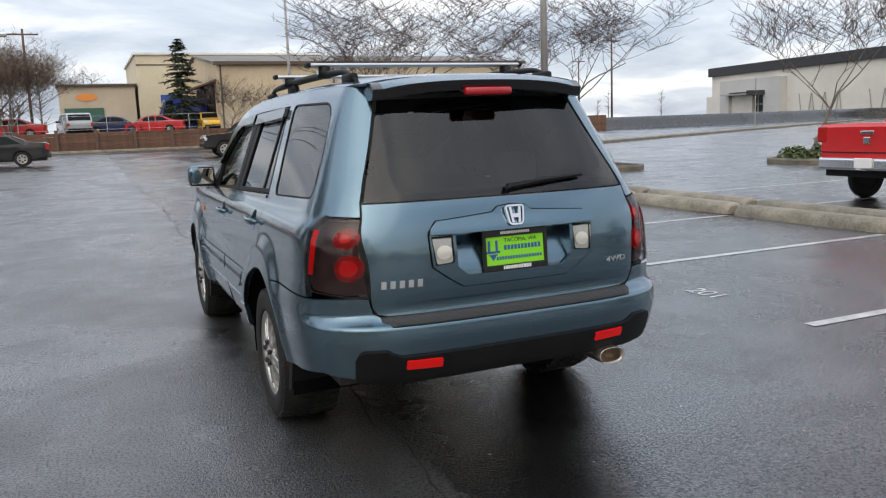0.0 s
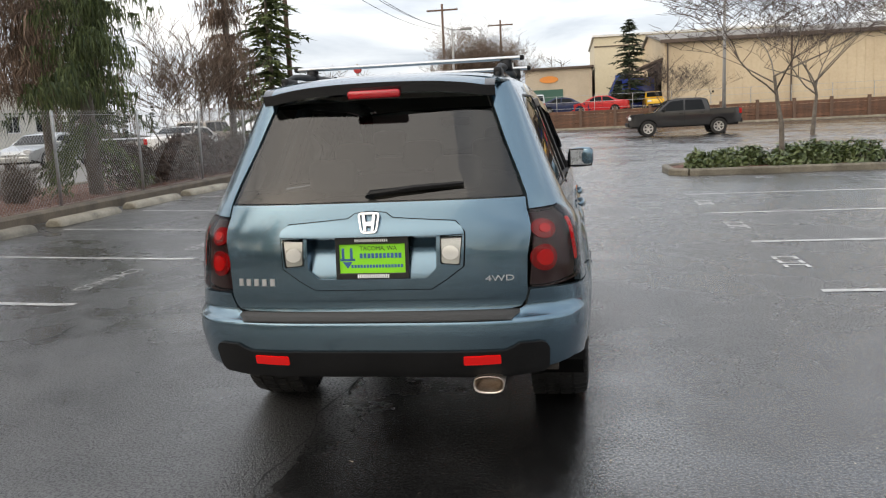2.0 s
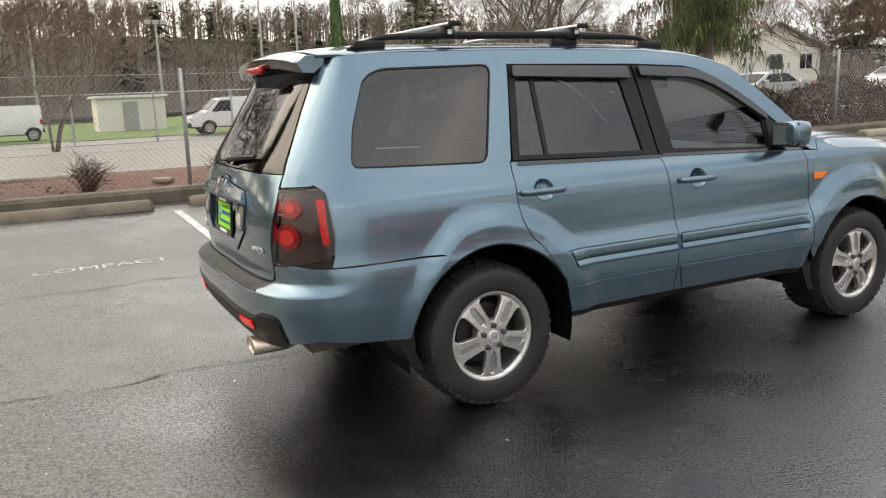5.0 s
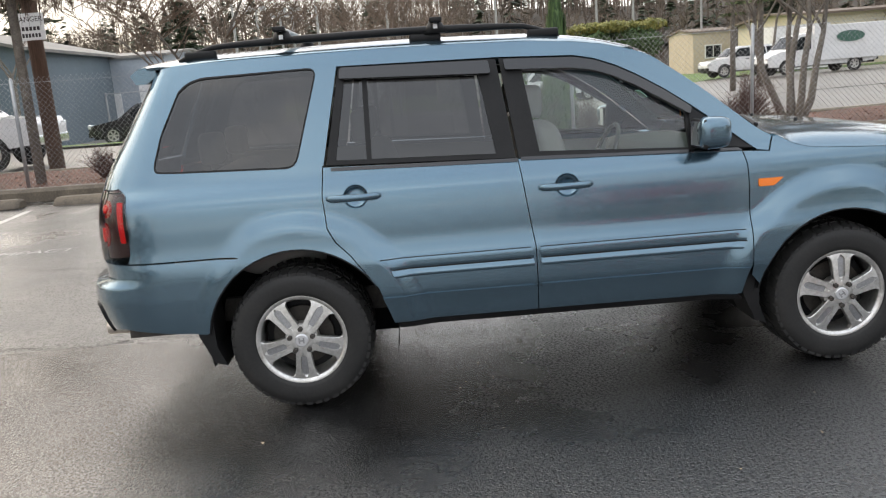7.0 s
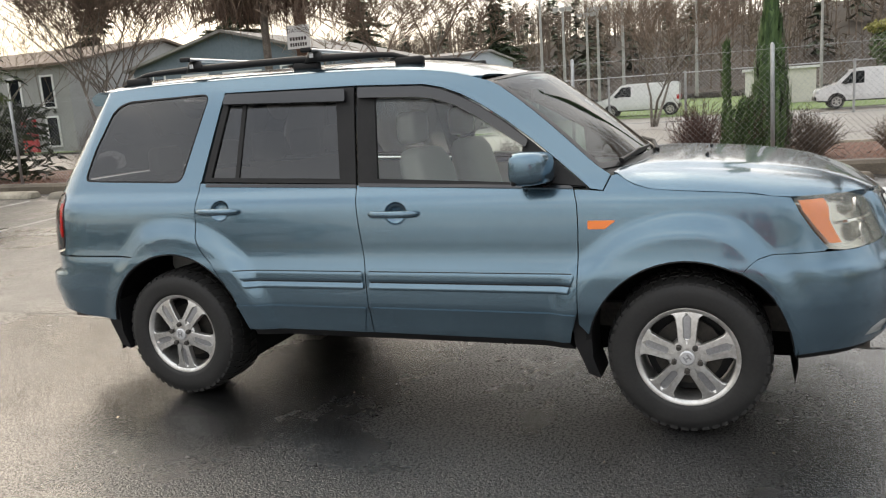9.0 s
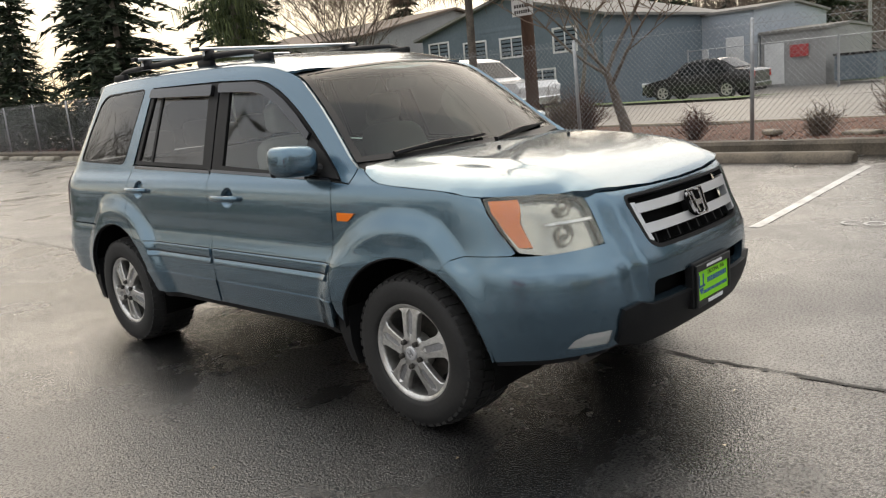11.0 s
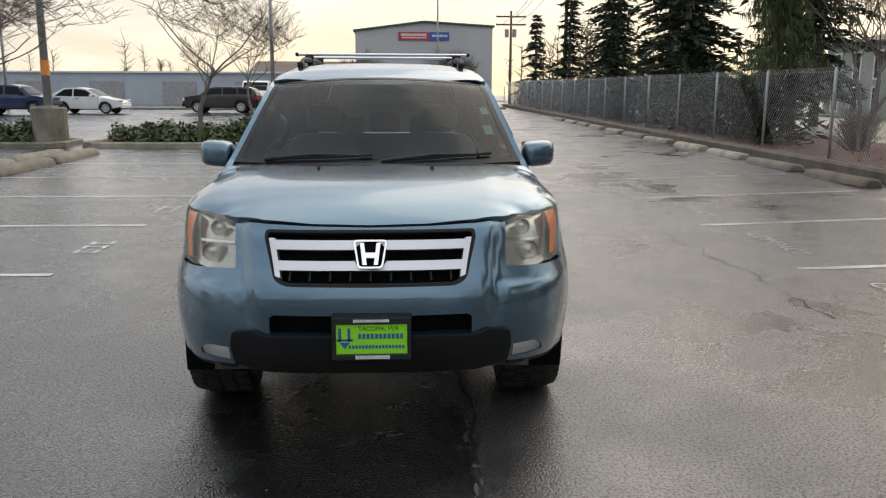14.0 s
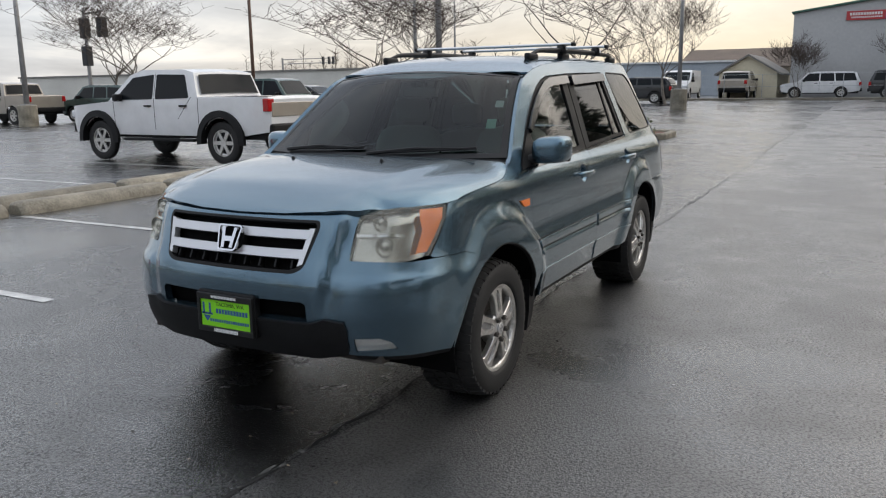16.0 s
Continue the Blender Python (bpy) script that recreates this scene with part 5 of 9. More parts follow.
part("badge_field", skin_bm(P_wrap, oval((MID_F, 0.898), 0.066, 0.056), offset=0.014, rim=0.03, step=0.03), "void_black", grille)
# model script and drive badge as plain chrome strokes
for x, z, w, h, n in ((-0.545, 0.853, 0.075, 0.016, 5),):
    s0 = R(abs(x), z)[0]
    if x < 0:
        s0 = 2 * MID_B - s0
    for k in range(n):
        c = s0 - w + 2 * w * (k + 0.5) / n
        e = w / n * 0.56
        part("name_bar", skin_bm(P_wrap, [(c - e, z - h), (c + e, z - h), (c + e, z + h), (c - e, z + h)], offset=0.004, rim=0.005, step=0.05), "silver_bar", tailgate, "plain chrome stroke")


# dealer plates
def text_bm(body, size, m):
    cu = bpy.data.curves.new("lettering", "FONT")
    cu.body, cu.size, cu.align_x, cu.align_y, cu.extrude = body, size, "CENTER", "CENTER", 0.0006
    ob = bpy.data.objects.new("lettering", cu)
    scene.collection.objects.link(ob)
    dg = bpy.context.evaluated_depsgraph_get()
    me = bpy.data.meshes.new_from_object(ob.evaluated_get(dg))
    bm = bmesh.new()
    bm.from_mesh(me)
    bpy.data.objects.remove(ob)
    bpy.data.curves.remove(cu)
    bpy.data.meshes.remove(me)
    bmesh.ops.transform(bm, matrix=m, verts=bm.verts[:])
    return bm


drive = R(0.560, 0.856)
face = normal_of(P_wrap, *drive)
part("drive_badge", text_bm("4WD", 0.036, Matrix.Translation(P_wrap(*drive) + face * 0.006) @ face.to_track_quat("Z", "Y").to_matrix().to_4x4() @ Matrix.Diagonal((1.55, 1, 4, 1))), "silver_bar", tailgate, "chrome drive badge")


def dealer_plate(m, parent):
    """A green dealer plate in a black frame; m maps x right, y up, z out of the plate."""
    def at_(bm):
        bmesh.ops.transform(bm, matrix=m, verts=bm.verts[:])
        return bm
    pl = part("dealer_plate", at_(box_bm((-0.152, -0.076, 0.0), (0.152, 0.076, 0.004), 0.002)), "plate_green", parent, "lime green dealer plate in a black frame")
    bm = bmesh.new()
    add_box(bm, (-0.165, 0.062, 0), (0.165, 0.092, 0.012), bevel=0.003)
    add_box(bm, (-0.165, -0.092, 0), (0.165, -0.066, 0.012), bevel=0.003)
    add_box(bm, (-0.165, -0.068, 0), (-0.148, 0.064, 0.012), bevel=0.003)
    add_box(bm, (0.148, -0.068, 0), (0.165, 0.064, 0.012), bevel=0.003)
    part("plate_frame", at_(bm), "plate_black", pl)
    part("plate_lettering", text_bm("TACOMA, WA", 0.026, m @ Matrix.Translation((0.028, 0.042, 0.0045))), "plate_black", pl)
    for y, w, h, x, mt, z in ((0.010, 0.096, 0.011, 0.040, "plate_blue", 0.0045), (-0.036, 0.118, 0.007, 0.022, "plate_blue", 0.0045), (0.078, 0.075, 0.006, 0.0, "plate_white", 0.0125), (-0.079, 0.072, 0.008, 0.005, "plate_white", 0.0125)):
        bm = bmesh.new()
        n = 11 if h > 0.008 else 17
        for k in range(n):
            xa = x - w + 2 * w * k / n
            add_box(bm, (xa, y - h, z - 0.001), (xa + 2 * w / n * 0.72, y + h, z + 0.0006))
        part("lettering_bar", at_(bm), mt, pl)
    bm = bmesh.new()
    for x0 in (-0.138, -0.100):
        add_box(bm, (x0, -0.012, 0.0035), (x0 + 0.012, 0.045, 0.0046))
    add_box(bm, (-0.145, -0.012, 0.0035), (-0.078, -0.002, 0.0046))
    vs = [bm.verts.new(v) for v in ((-0.135, -0.016, 0.0045), (-0.090, -0.016, 0.0045), (-0.112, -0.046, 0.0045))]
    bm.faces.new(vs[::-1])
    part("plate_emblem", at_(bm), "plate_blue", pl)
    return pl


back = Matrix.Translation((0.003, -2.376, 0.957)) @ Matrix(((1, 0, 0, 0), (0, 0, -1, 0), (0, 1, 0, 0), (0, 0, 0, 1))) @ pose(0, 0, 0, -4)
dealer_plate(back, tailgate)
front = Matrix.Translation((-0.003, 2.318, 0.562)) @ Matrix(((-1, 0, 0, 0), (0, 0, 1, 0), (0, 1, 0, 0), (0, 0, 0, 1)))
dealer_plate(front, suv)
part("plate_bracket", box_bm((-0.17, 2.27, 0.462), (0.165, 2.318, 0.665), 0.01), "trim_black", suv)

# exhaust tip: an oval pipe
bm = bmesh.new()
rings = []
for y, a, b in ((-2.05, 0.030, 0.028), (-2.20, 0.034, 0.03), (-2.26, 0.066, 0.039), (-2.42, 0.068, 0.040), (-2.425, 0.065, 0.037), (-2.405, 0.060, 0.033), (-2.22, 0.056, 0.030)):
    rings.append([bm.verts.new((0.50 + a * math.copysign(abs(math.cos(t)) ** 0.7, math.cos(t)), y, 0.392 + b * math.copysign(abs(math.sin(t)) ** 0.7, math.sin(t)))) for t in [2 * math.pi * k / 24 for k in range(24)]])
for a, b in zip(rings, rings[1:]):
    for k in range(24):
        bm.faces.new((a[k], a[(k + 1) % 24], b[(k + 1) % 24], b[k])).smooth = True
bm.faces.new(rings[-1]).material_index = 1
bmesh.ops.recalc_face_normals(bm, faces=bm.faces[:])
part("exhaust_tip", bm, ["exhaust_steel", "void_black"], suv, "oval stainless exhaust tip")
part("muffler", tube_bm([(0.05, -2.0, 0.40), (0.05, -1.98, 0.40), (-0.55, -1.98, 0.40), (-0.55, -2.0, 0.40)], [0.04, 0.10, 0.10, 0.04], 14), "steel_dark", suv, smooth=True)

# underside, wheel housings, sills
bm = bmesh.new()
add_box(bm, (-0.80, -2.22, 0.40), (0.80, -1.85, 0.46))
add_box(bm, (-0.56, -1.86, 0.38), (0.56, 1.86, 0.50))
add_box(bm, (-0.80, -0.84, 0.36), (0.80, 0.86, 0.46))
add_box(bm, (-0.70, 1.80, 0.36), (0.70, 2.10, 0.44))
add_box(bm, (-0.58, -1.43, 0.28), (0.58, -1.27, 0.42))
add_box(bm, (-0.58, 1.25, 0.27), (0.58, 1.45, 0.42))
part("underbody", bm, "steel_dark", suv)
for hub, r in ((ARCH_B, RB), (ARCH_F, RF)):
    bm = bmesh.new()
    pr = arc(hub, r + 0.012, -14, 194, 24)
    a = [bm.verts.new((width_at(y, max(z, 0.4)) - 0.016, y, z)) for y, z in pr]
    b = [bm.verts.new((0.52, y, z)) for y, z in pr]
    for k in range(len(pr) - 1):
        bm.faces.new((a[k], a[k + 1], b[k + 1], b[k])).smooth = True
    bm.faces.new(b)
    # lined in near-black, so the shade under the arch is in its colour
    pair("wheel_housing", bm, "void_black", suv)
    lip_bm = skin_bm(PB, [S(*p) for p in arc(hub, r + 0.001, 172, 8, 30)] + [S(*p) for p in arc(hub, r - 0.007, 8, 172, 30)], offset=-0.002, rim=0.02, step=0.05)
    pair("arch_lip", lip_bm, "trim_black", suv)
sill = [S(-0.87, 0.404), S(0.82, 0.398), S(0.86, 0.362), S(-0.86, 0.366)]
pair("sill", skin_bm(PB, sill, offset=-0.012, rim=0.08, step=0.08), "trim_black", suv, "black rocker panel")
for y0, z0, z1 in ((-1.80, 0.255, 0.56), (0.905, 0.235, 0.56)):
    bm = bmesh.new()
    prof = [(y0 - 0.055, z1), (y0 + 0.03 if y0 < 0 else y0 + 0.03, z1), (y0 + 0.035, z0 + 0.10), (y0 + 0.03 + 0.045 * (1 if y0 < 0 else 0.9), z0), (y0 + 0.015, z0 + 0.02), (y0 - 0.045, z0 + 0.16)]
    a = [bm.verts.new((0.925, *p)) for p in prof]
    b = [bm.verts.new((0.70, *p)) for p in prof]
    for k in range(6):
        bm.faces.new((a[k - 1], a[k], b[k], b[k - 1]))
    bm.faces.new(a)
    bm.faces.new(b[::-1])
    bmesh.ops.recalc_face_normals(bm, faces=bm.faces[:])
    pair("mud_flap", bm, "trim_black", suv, "black rubber mud flap")


# wheels
def wheel_mesh():
    """Parts of one wheel, facing +x, with its hub at the origin."""
    made = {}
    bm = bmesh.new()
    prof = [(0.020, 0.222), (0.035, 0.226), (0.040, 0.245), (0.045, 0.290), (0.038, 0.322), (0.022, 0.340), (0.0, 0.347), (-0.08, 0.350), (-0.16, 0.350), (-0.215, 0.345), (-0.245, 0.335), (-0.262, 0.30), (-0.262, 0.25), (-0.24, 0.222)]
    n = 72
    rings = [[bm.verts.new((x, r * math.cos(2 * math.pi * k / n), r * math.sin(2 * math.pi * k / n))) for k in range(n)] for x, r in prof]
    for a, b in zip(rings, rings[1:]):
        for k in range(n):
            bm.faces.new((a[k], a[(k + 1) % n], b[(k + 1) % n], b[k])).smooth = True
    made["tyre"] = (bm, "tyre_rubber")
    bmesh.ops.recalc_face_normals(bm, faces=bm.faces[:])
    # tread blocks with stepped shoulders
    bm = bmesh.new()
    for row, (x0, x1, r0, r1) in enumerate(((-0.030, 0.034, 0.326, 0.356), (-0.105, -0.045, 0.346, 0.3565), (-0.175, -0.118, 0.346, 0.3565), (-0.252, -0.188, 0.33, 0.356))):
        m = 46
        for k in range(m):
            a0 = 2 * math.pi * (k + 0.5 * (row % 2)) / m
            wide = (0.70 if (k + row) % 3 else 0.58) * 2 * math.pi / m
            sk = 0.35 * wide * (1 if row < 2 else -1)
            out = []
            for x, r, sh in ((x0, r1, 0), (x1, r1 if row else r1 - 0.016, sk)):
                for da in (0, wide):
                    out.append((x, r, a0 + da + sh))
            top = [bm.verts.new((x, r * math.cos(t), r * math.sin(t))) for x, r, t in out]
            bot = [bm.verts.new((x, r0 * math.cos(t), r0 * math.sin(t))) for x, r, t in out]
            for q in ((0, 1, 3, 2),):
                bm.faces.new([top[i] for i in q])
            for i, j in ((0, 1), (1, 3), (3, 2), (2, 0)):
                bm.faces.new((top[i], top[j], bot[j], bot[i]))
    bmesh.ops.recalc_face_normals(bm, faces=bm.faces[:])
    made["tread"] = (bm, "tyre_rubber")
    bm = bmesh.new()
    prof = [(-0.20, 0.205), (-0.02, 0.198), (0.010, 0.200), (0.018, 0.204), (0.022, 0.210), (0.030, 0.222), (0.026, 0.230), (0.012, 0.228)]
    rings = [[bm.verts.new((x, r * math.cos(2 * math.pi * k / n), r * math.sin(2 * math.pi * k / n))) for k in range(n)] for x, r in prof]
    for a, b in zip(rings, rings[1:]):
        for k in range(n):
            bm.faces.new((a[k], a[(k + 1) % n], b[(k + 1) % n], b[k])).smooth = True

    def slab(pts, x_top, x_low, target):
        top = [target.verts.new((x_top(r) if callable(x_top) else x_top, r * math.cos(t), r * math.sin(t))) for r, t in pts]
        low = [target.verts.new((x_low, r * math.cos(t), r * math.sin(t))) for r, t in pts]
        target.faces.new(top)
        for k in range(len(pts)):
            target.faces.new((top[k - 1], top[k], low[k], low[k - 1]))

    dome = lambda r: 0.034 - 0.022 * (r / 0.21) ** 2 * 0.9  # noqa: E731
    # one double spoke: two bright ribs with a darker recess between them
    spoke = bmesh.new()
    table = [(0.060, 0.66, 0.0), (0.085, 0.47, 0.10), (0.092, 0.44, 0.16), (0.12, 0.355, 0.125), (0.15, 0.305, 0.105), (0.178, 0.285, 0.088), (0.188, 0.29, 0.04), (0.199, 0.33, 0.0), (0.208, 0.40, 0.0)]
    grid = []
    for r, wide, slot in table:
        row = []
        for a, deep in ((-wide, 0.03), (-wide, 0.004), (-wide * 0.93, 0), (-slot - 0.02, 0), (-slot, 0.011), (slot, 0.011), (slot + 0.02, 0), (wide * 0.93, 0), (wide, 0.004), (wide, 0.03)):
            if slot == 0 and deep == 0.011:
                deep = 0
            t = 1.5 * math.pi + a
            row.append(spoke.verts.new((dome(r) + 0.004 - deep, r * math.cos(t), r * math.sin(t))))
        grid.append(row)
    for a, b in zip(grid, grid[1:]):
        for k in range(9):
            fc = spoke.faces.new((a[k], a[k + 1], b[k + 1], b[k]))
            fc.material_index = 1 if k == 4 and fc.calc_center_median().length < 0.2 and a is not grid[0] and b is not grid[-1] and b is not grid[-2] else 0
    bmesh.ops.recalc_face_normals(spoke, faces=spoke.faces[:])
    made["spoke"] = (spoke, ["alloy", "alloy_dark"])
    hubr = [(0.001, 0.034), (0.045, 0.034), (0.078, 0.030), (0.084, 0.02), (0.084, -0.03)]
    rings = [[bm.verts.new((x, r * math.cos(2 * math.pi * k / 40), r * math.sin(2 * math.pi * k / 40))) for k in range(40)] for r, x in hubr]
    for a, b in zip(rings, rings[1:]):
        for k in range(40):
            bm.faces.new((a[k], a[(k + 1) % 40], b[(k + 1) % 40], b[k]))
    bmesh.ops.recalc_face_normals(bm, faces=bm.faces[:])
    made["rim"] = (bm, "alloy")
    cap = tube_bm([(0.030, 0, 0), (0.040, 0, 0), (0.043, 0, 0)], [0.034, 0.033, 0.028], 24)
    made["hub_cap"] = (cap, "silver_bar")
    mark = bmesh.new()
    for yy in (-0.014, 0.007):
        add_box(mark, (0.042, yy, -0.014), (0.0445, yy + 0.007, 0.014))
    add_box(mark, (0.042, -0.010, -0.004), (0.0442, 0.010, 0.003))
    made["cap_mark"] = (mark, "alloy_dark")
    disc = tube_bm([(-0.09, 0, 0), (-0.065, 0, 0)], 0.150, 32)
    made["brake_disc"] = (disc, "steel_dark")
    drum = tube_bm([(-0.19, 0, 0), (-0.10, 0, 0)], 0.19, 32)
    made["wheel_back"] = (drum, "trim_black")
    return made


meshes = {}
for key, (bm, mt) in wheel_mesh().items():
    ob = part(key, bm, mt, suv)
    meshes[key] = ob.data
    bpy.data.objects.remove(ob)
nut_bm = tube_bm([(0.024, 0, 0), (0.050, 0, 0), (0.054, 0, 0)], [0.0135, 0.0130, 0.009], 6)
ob = part("lug_nut", nut_bm, "steel_dark", suv)
nut_mesh = ob.data
bpy.data.objects.remove(ob)
for sx in (1, -1):
    for y, spin in ((-HUB_Y, 0), (HUB_Y + 0.005, 36)):
        hub = new("wheel", meshes["rim"])
        hub.parent = suv
        hub["label"] = "scuffed alloy wheel with all-terrain tyre"
        hub.matrix_basis = pose(sx * 0.900, y, TYRE_R + 0.003, spin, 0, 0 if sx > 0 else 180)
        for key in ("tyre", "tread", "hub_cap", "cap_mark", "brake_disc", "wheel_back"):
            o2 = new(key, meshes[key])
            o2.parent = hub
            if key == "tread":
                o2["kind"] = "stuff"
        for k in range(5):
            t = math.pi / 2 + 2 * math.pi * k / 5
            o2 = new("spoke", meshes["spoke"])
            o2.parent = hub
            o2.matrix_basis = pose(0, 0, 0, 72 * k)
            o2 = new("lug_nut", nut_mesh)
            o2.parent = hub
            o2.matrix_basis = pose(0, 0.0585 * math.cos(t), 0.0585 * math.sin(t))


# cabin
def soft_box(lo, hi, p=5.0, cuts=5):
    bm = bmesh.new()
    bmesh.ops.create_cube(bm, size=2.0)
    bmesh.ops.subdivide_edges(bm, edges=bm.edges[:], cuts=cuts, use_grid_fill=True)
    lo, hi = Vector(lo), Vector(hi)
    for v in bm.verts:
        c = v.co
        c = c / (sum(abs(t) ** p for t in c) ** (1 / p))
        v.co = Vector([(lo[i] + hi[i]) / 2 + (hi[i] - lo[i]) / 2 * c[i] for i in range(3)])
    for fc in bm.faces:
        fc.smooth = True
    return bm


def seat(x, y, w, tall=0.60, parent=suv, rests=(0.0,)):
    st = part("seat_cushion", soft_box((x - w, y - 0.10, 0.60), (x + w, y + 0.42, 0.78)), "seat_fabric", parent)
    bm = soft_box((x - w, y - 0.08, 0.68), (x + w, y + 0.08, 0.70 + tall))
    for v in bm.verts:
        v.co.y -= (v.co.z - 0.70) * 0.24
    part("seat_back", bm, "seat_fabric", st)
    for dx in rests:
        zt = 0.72 + tall
        part("head_rest", soft_box((x + dx - 0.12, y - 0.24, zt), (x + dx + 0.12, y - 0.13, zt + 0.17)), "seat_fabric", st)


seat(0.40, 0.10, 0.25)
seat(-0.40, 0.10, 0.25)
seat(0.0, -0.80, 0.66, 0.54, rests=(-0.42, 0.0, 0.42))
seat(0.0, -1.62, 0.60, 0.48, rests=(-0.32, 0.32))
bm = bmesh.new()
add_box(bm, (-0.80, -0.86, 0.50), (0.80, 0.88, 0.60))
add_box(bm, (-0.50, 0.88, 0.50), (0.50, 1.1, 0.60))
add_box(bm, (-0.50, -2.2, 0.50), (0.50, -0.86, 0.60))
part("cabin_floor", bm, "dash_grey", suv)
part("dashboard", soft_box((-0.76, 0.56, 0.70), (0.76, 1.06, 1.12), 7), "dash_grey", suv)
wheel_bm = bmesh.new()
pts = [Vector((-0.38 + 0.19 * math.cos(t), 0.50 + 0.08 * math.sin(t), 1.02 + 0.17 * math.sin(t))) for t in [2 * math.pi * k / 28 for k in range(28)]]
add_tube(wheel_bm, pts + [pts[0], pts[1]], 0.015, 8)
add_tube(wheel_bm, [(-0.57, 0.50, 1.02), (-0.38, 0.53, 1.0), (-0.19, 0.50, 1.02)], 0.016, 6)
part("steering_wheel", wheel_bm, "dash_grey", suv, smooth=True)
pair("door_lining", skin_bm(PB, [S(-1.95, 0.86), S(-0.86, 0.86), S(-0.82, 0.60), S(0.86, 0.60), S(0.88, 1.085), S(-0.22, 1.138), S(-1.15, 1.175), S(-1.95, 1.205)], offset=-0.05, rim=0, step=0.12, flip=True), "door_card", suv)
part("inner_mirror", soft_box((-0.12, 0.50, 1.50), (0.12, 0.53, 1.57)), "dash_grey", suv)
part("headliner", skin_bm(lambda x, y: P_roof(x, y) - Vector((0, 0, 0.05)), [(-0.58, -1.95), (0.58, -1.95), (0.58, 0.36), (-0.58, 0.36)], rim=0, step=0.1, flip=True), "door_card", suv)

# the panes let daylight into the cabin
for ob in suv.children_recursive:
    if ob.type == "MESH" and ob.data.materials and ob.data.materials[0].name.startswith("glass_"):
        ob.visible_shadow = False

# ---- the car park: paint, kerbs, wheel stops, fence ----
LOT_E = [1.17 + 2.62 * k for k in range(-6, 4)]
LOT_W = [0.98 + 2.45 * k for k in range(-14, 11)]
def worn_line(x0, y0, x1, y1):
    return tagged(strip_on_ground("parking_line", x0, y0, x1, y1, 0.10, 0.004, "line_paint", 14), "worn white parking line painted on the asphalt", "road marking", "parking lines", "structure")


for y in LOT_E:
    worn_line(2.92, y, 7.1, y)
for y in LOT_W:
    worn_line(-3.75, y, -7.15, y)
for y in [1.0 + 2.75 * k for k in range(-5, 5)]:
    worn_line(8.6, y + 0.3, 13.2, y + 0.3)
for y in (22.0, 24.8, 27.6):
    worn_line(9.0, y, 14.0, y)


def ground_text(body, size, x, y, rz, material="line_paint"):
    cu = bpy.data.curves.new("marking", "FONT")
    cu.body, cu.size, cu.align_x, cu.align_y = body, size, "CENTER", "CENTER"
    ob = bpy.data.objects.new("marking", cu)
    scene.collection.objects.link(ob)
    me = bpy.data.meshes.new_from_object(ob.evaluated_get(bpy.context.evaluated_depsgraph_get()))
    bpy.data.objects.remove(ob)
    bpy.data.curves.remove(cu)
    me.materials.clear()
    me.materials.append(MATS[material])
    ob = new("stall_marking", me)
    ob.matrix_basis = pose(x, y, gz(x, y) + 0.005, 0, 0, rz)
    return ob


for y0, y1 in zip(LOT_W, LOT_W[1:]):
    if -16 < y0 < 16:
        tagged(ground_text("COMPACT", 0.26, -4.12, (y0 + y1) / 2, 90), "worn white painted word COMPACT in a parking stall", "road marking", "stall markings", "structure")
for y0, y1 in zip(LOT_E, LOT_E[1:]):
    if y0 < -1 < y1:
        tagged(ground_text("201", 0.27, 3.06, (y0 + y1) / 2 - 0.10, -90), "worn white stall number painted on the asphalt", "road marking", "stall markings", "structure")
        continue
    # stall numbers, worn past reading: plain bars
    bm = bmesh.new()
    for k in range(3):
        yy = (y0 + y1) / 2 - 0.26 + 0.22 * k
        x = 3.02
        add_box(bm, (x - 0.12, yy, 0.003), (x - 0.08, yy + 0.15, 0.005))
        add_box(bm, (x + 0.08, yy, 0.003), (x + 0.12, yy + 0.15, 0.005))
        add_box(bm, (x - 0.12, yy + (0.02 if k % 2 else 0.11), 0.003), (x + 0.12, yy + (0.05 if k % 2 else 0.14), 0.005))
    for v in bm.verts:
        v.co.z += gz(v.co.x, v.co.y)
    tagged(link_mesh("stall_marking", bm, "line_paint"), "worn white painted stall number on the asphalt", "road marking", "stall markings", "structure")

# the long seam between two layers of asphalt: a jagged dark crack with pale crumbs
rng = random.Random(4)
bm = bmesh.new()
prev = None
y = -30.0
wob = 0.0
while y < 46:
    wob = wob * 0.8 + rng.uniform(-0.03, 0.03)
    x = -0.46 + wob + 0.04 * math.sin(y * 0.7)
    w = rng.uniform(0.002, 0.011) * (1.3 if 1.0 < y < 5.0 else 0.75)
    row = [bm.verts.new((x + d, y, gz(x, y) + 0.004)) for d in (-w, w)]
    if prev:
        bm.faces.new((prev[0], prev[1], row[1], row[0]))
    prev = row
    y += rng.uniform(0.06, 0.16)
for x0, ya, yb in ((-3.15, -4.6, 0.2), (-3.3, 6.5, 9.5), (2.1, -14.0, -9.0)):
    prev, y, wob = None, ya, 0.0
    while y < yb:
        wob = wob * 0.85 + rng.uniform(-0.05, 0.05)
        w = rng.uniform(0.002, 0.010)
        row = [bm.verts.new((x0 + wob + d, y, gz(x0, y) + 0.004)) for d in (-w, w)]
        if prev:
            bm.faces.new((prev[0], prev[1], row[1], row[0]))
        prev = row
        y += rng.uniform(0.06, 0.16)
tagged(link_mesh("pavement_crack", bm, "crack_dark"), "jagged dark crack along a seam in the asphalt", "crack", kind="structure")
bm = bmesh.new()
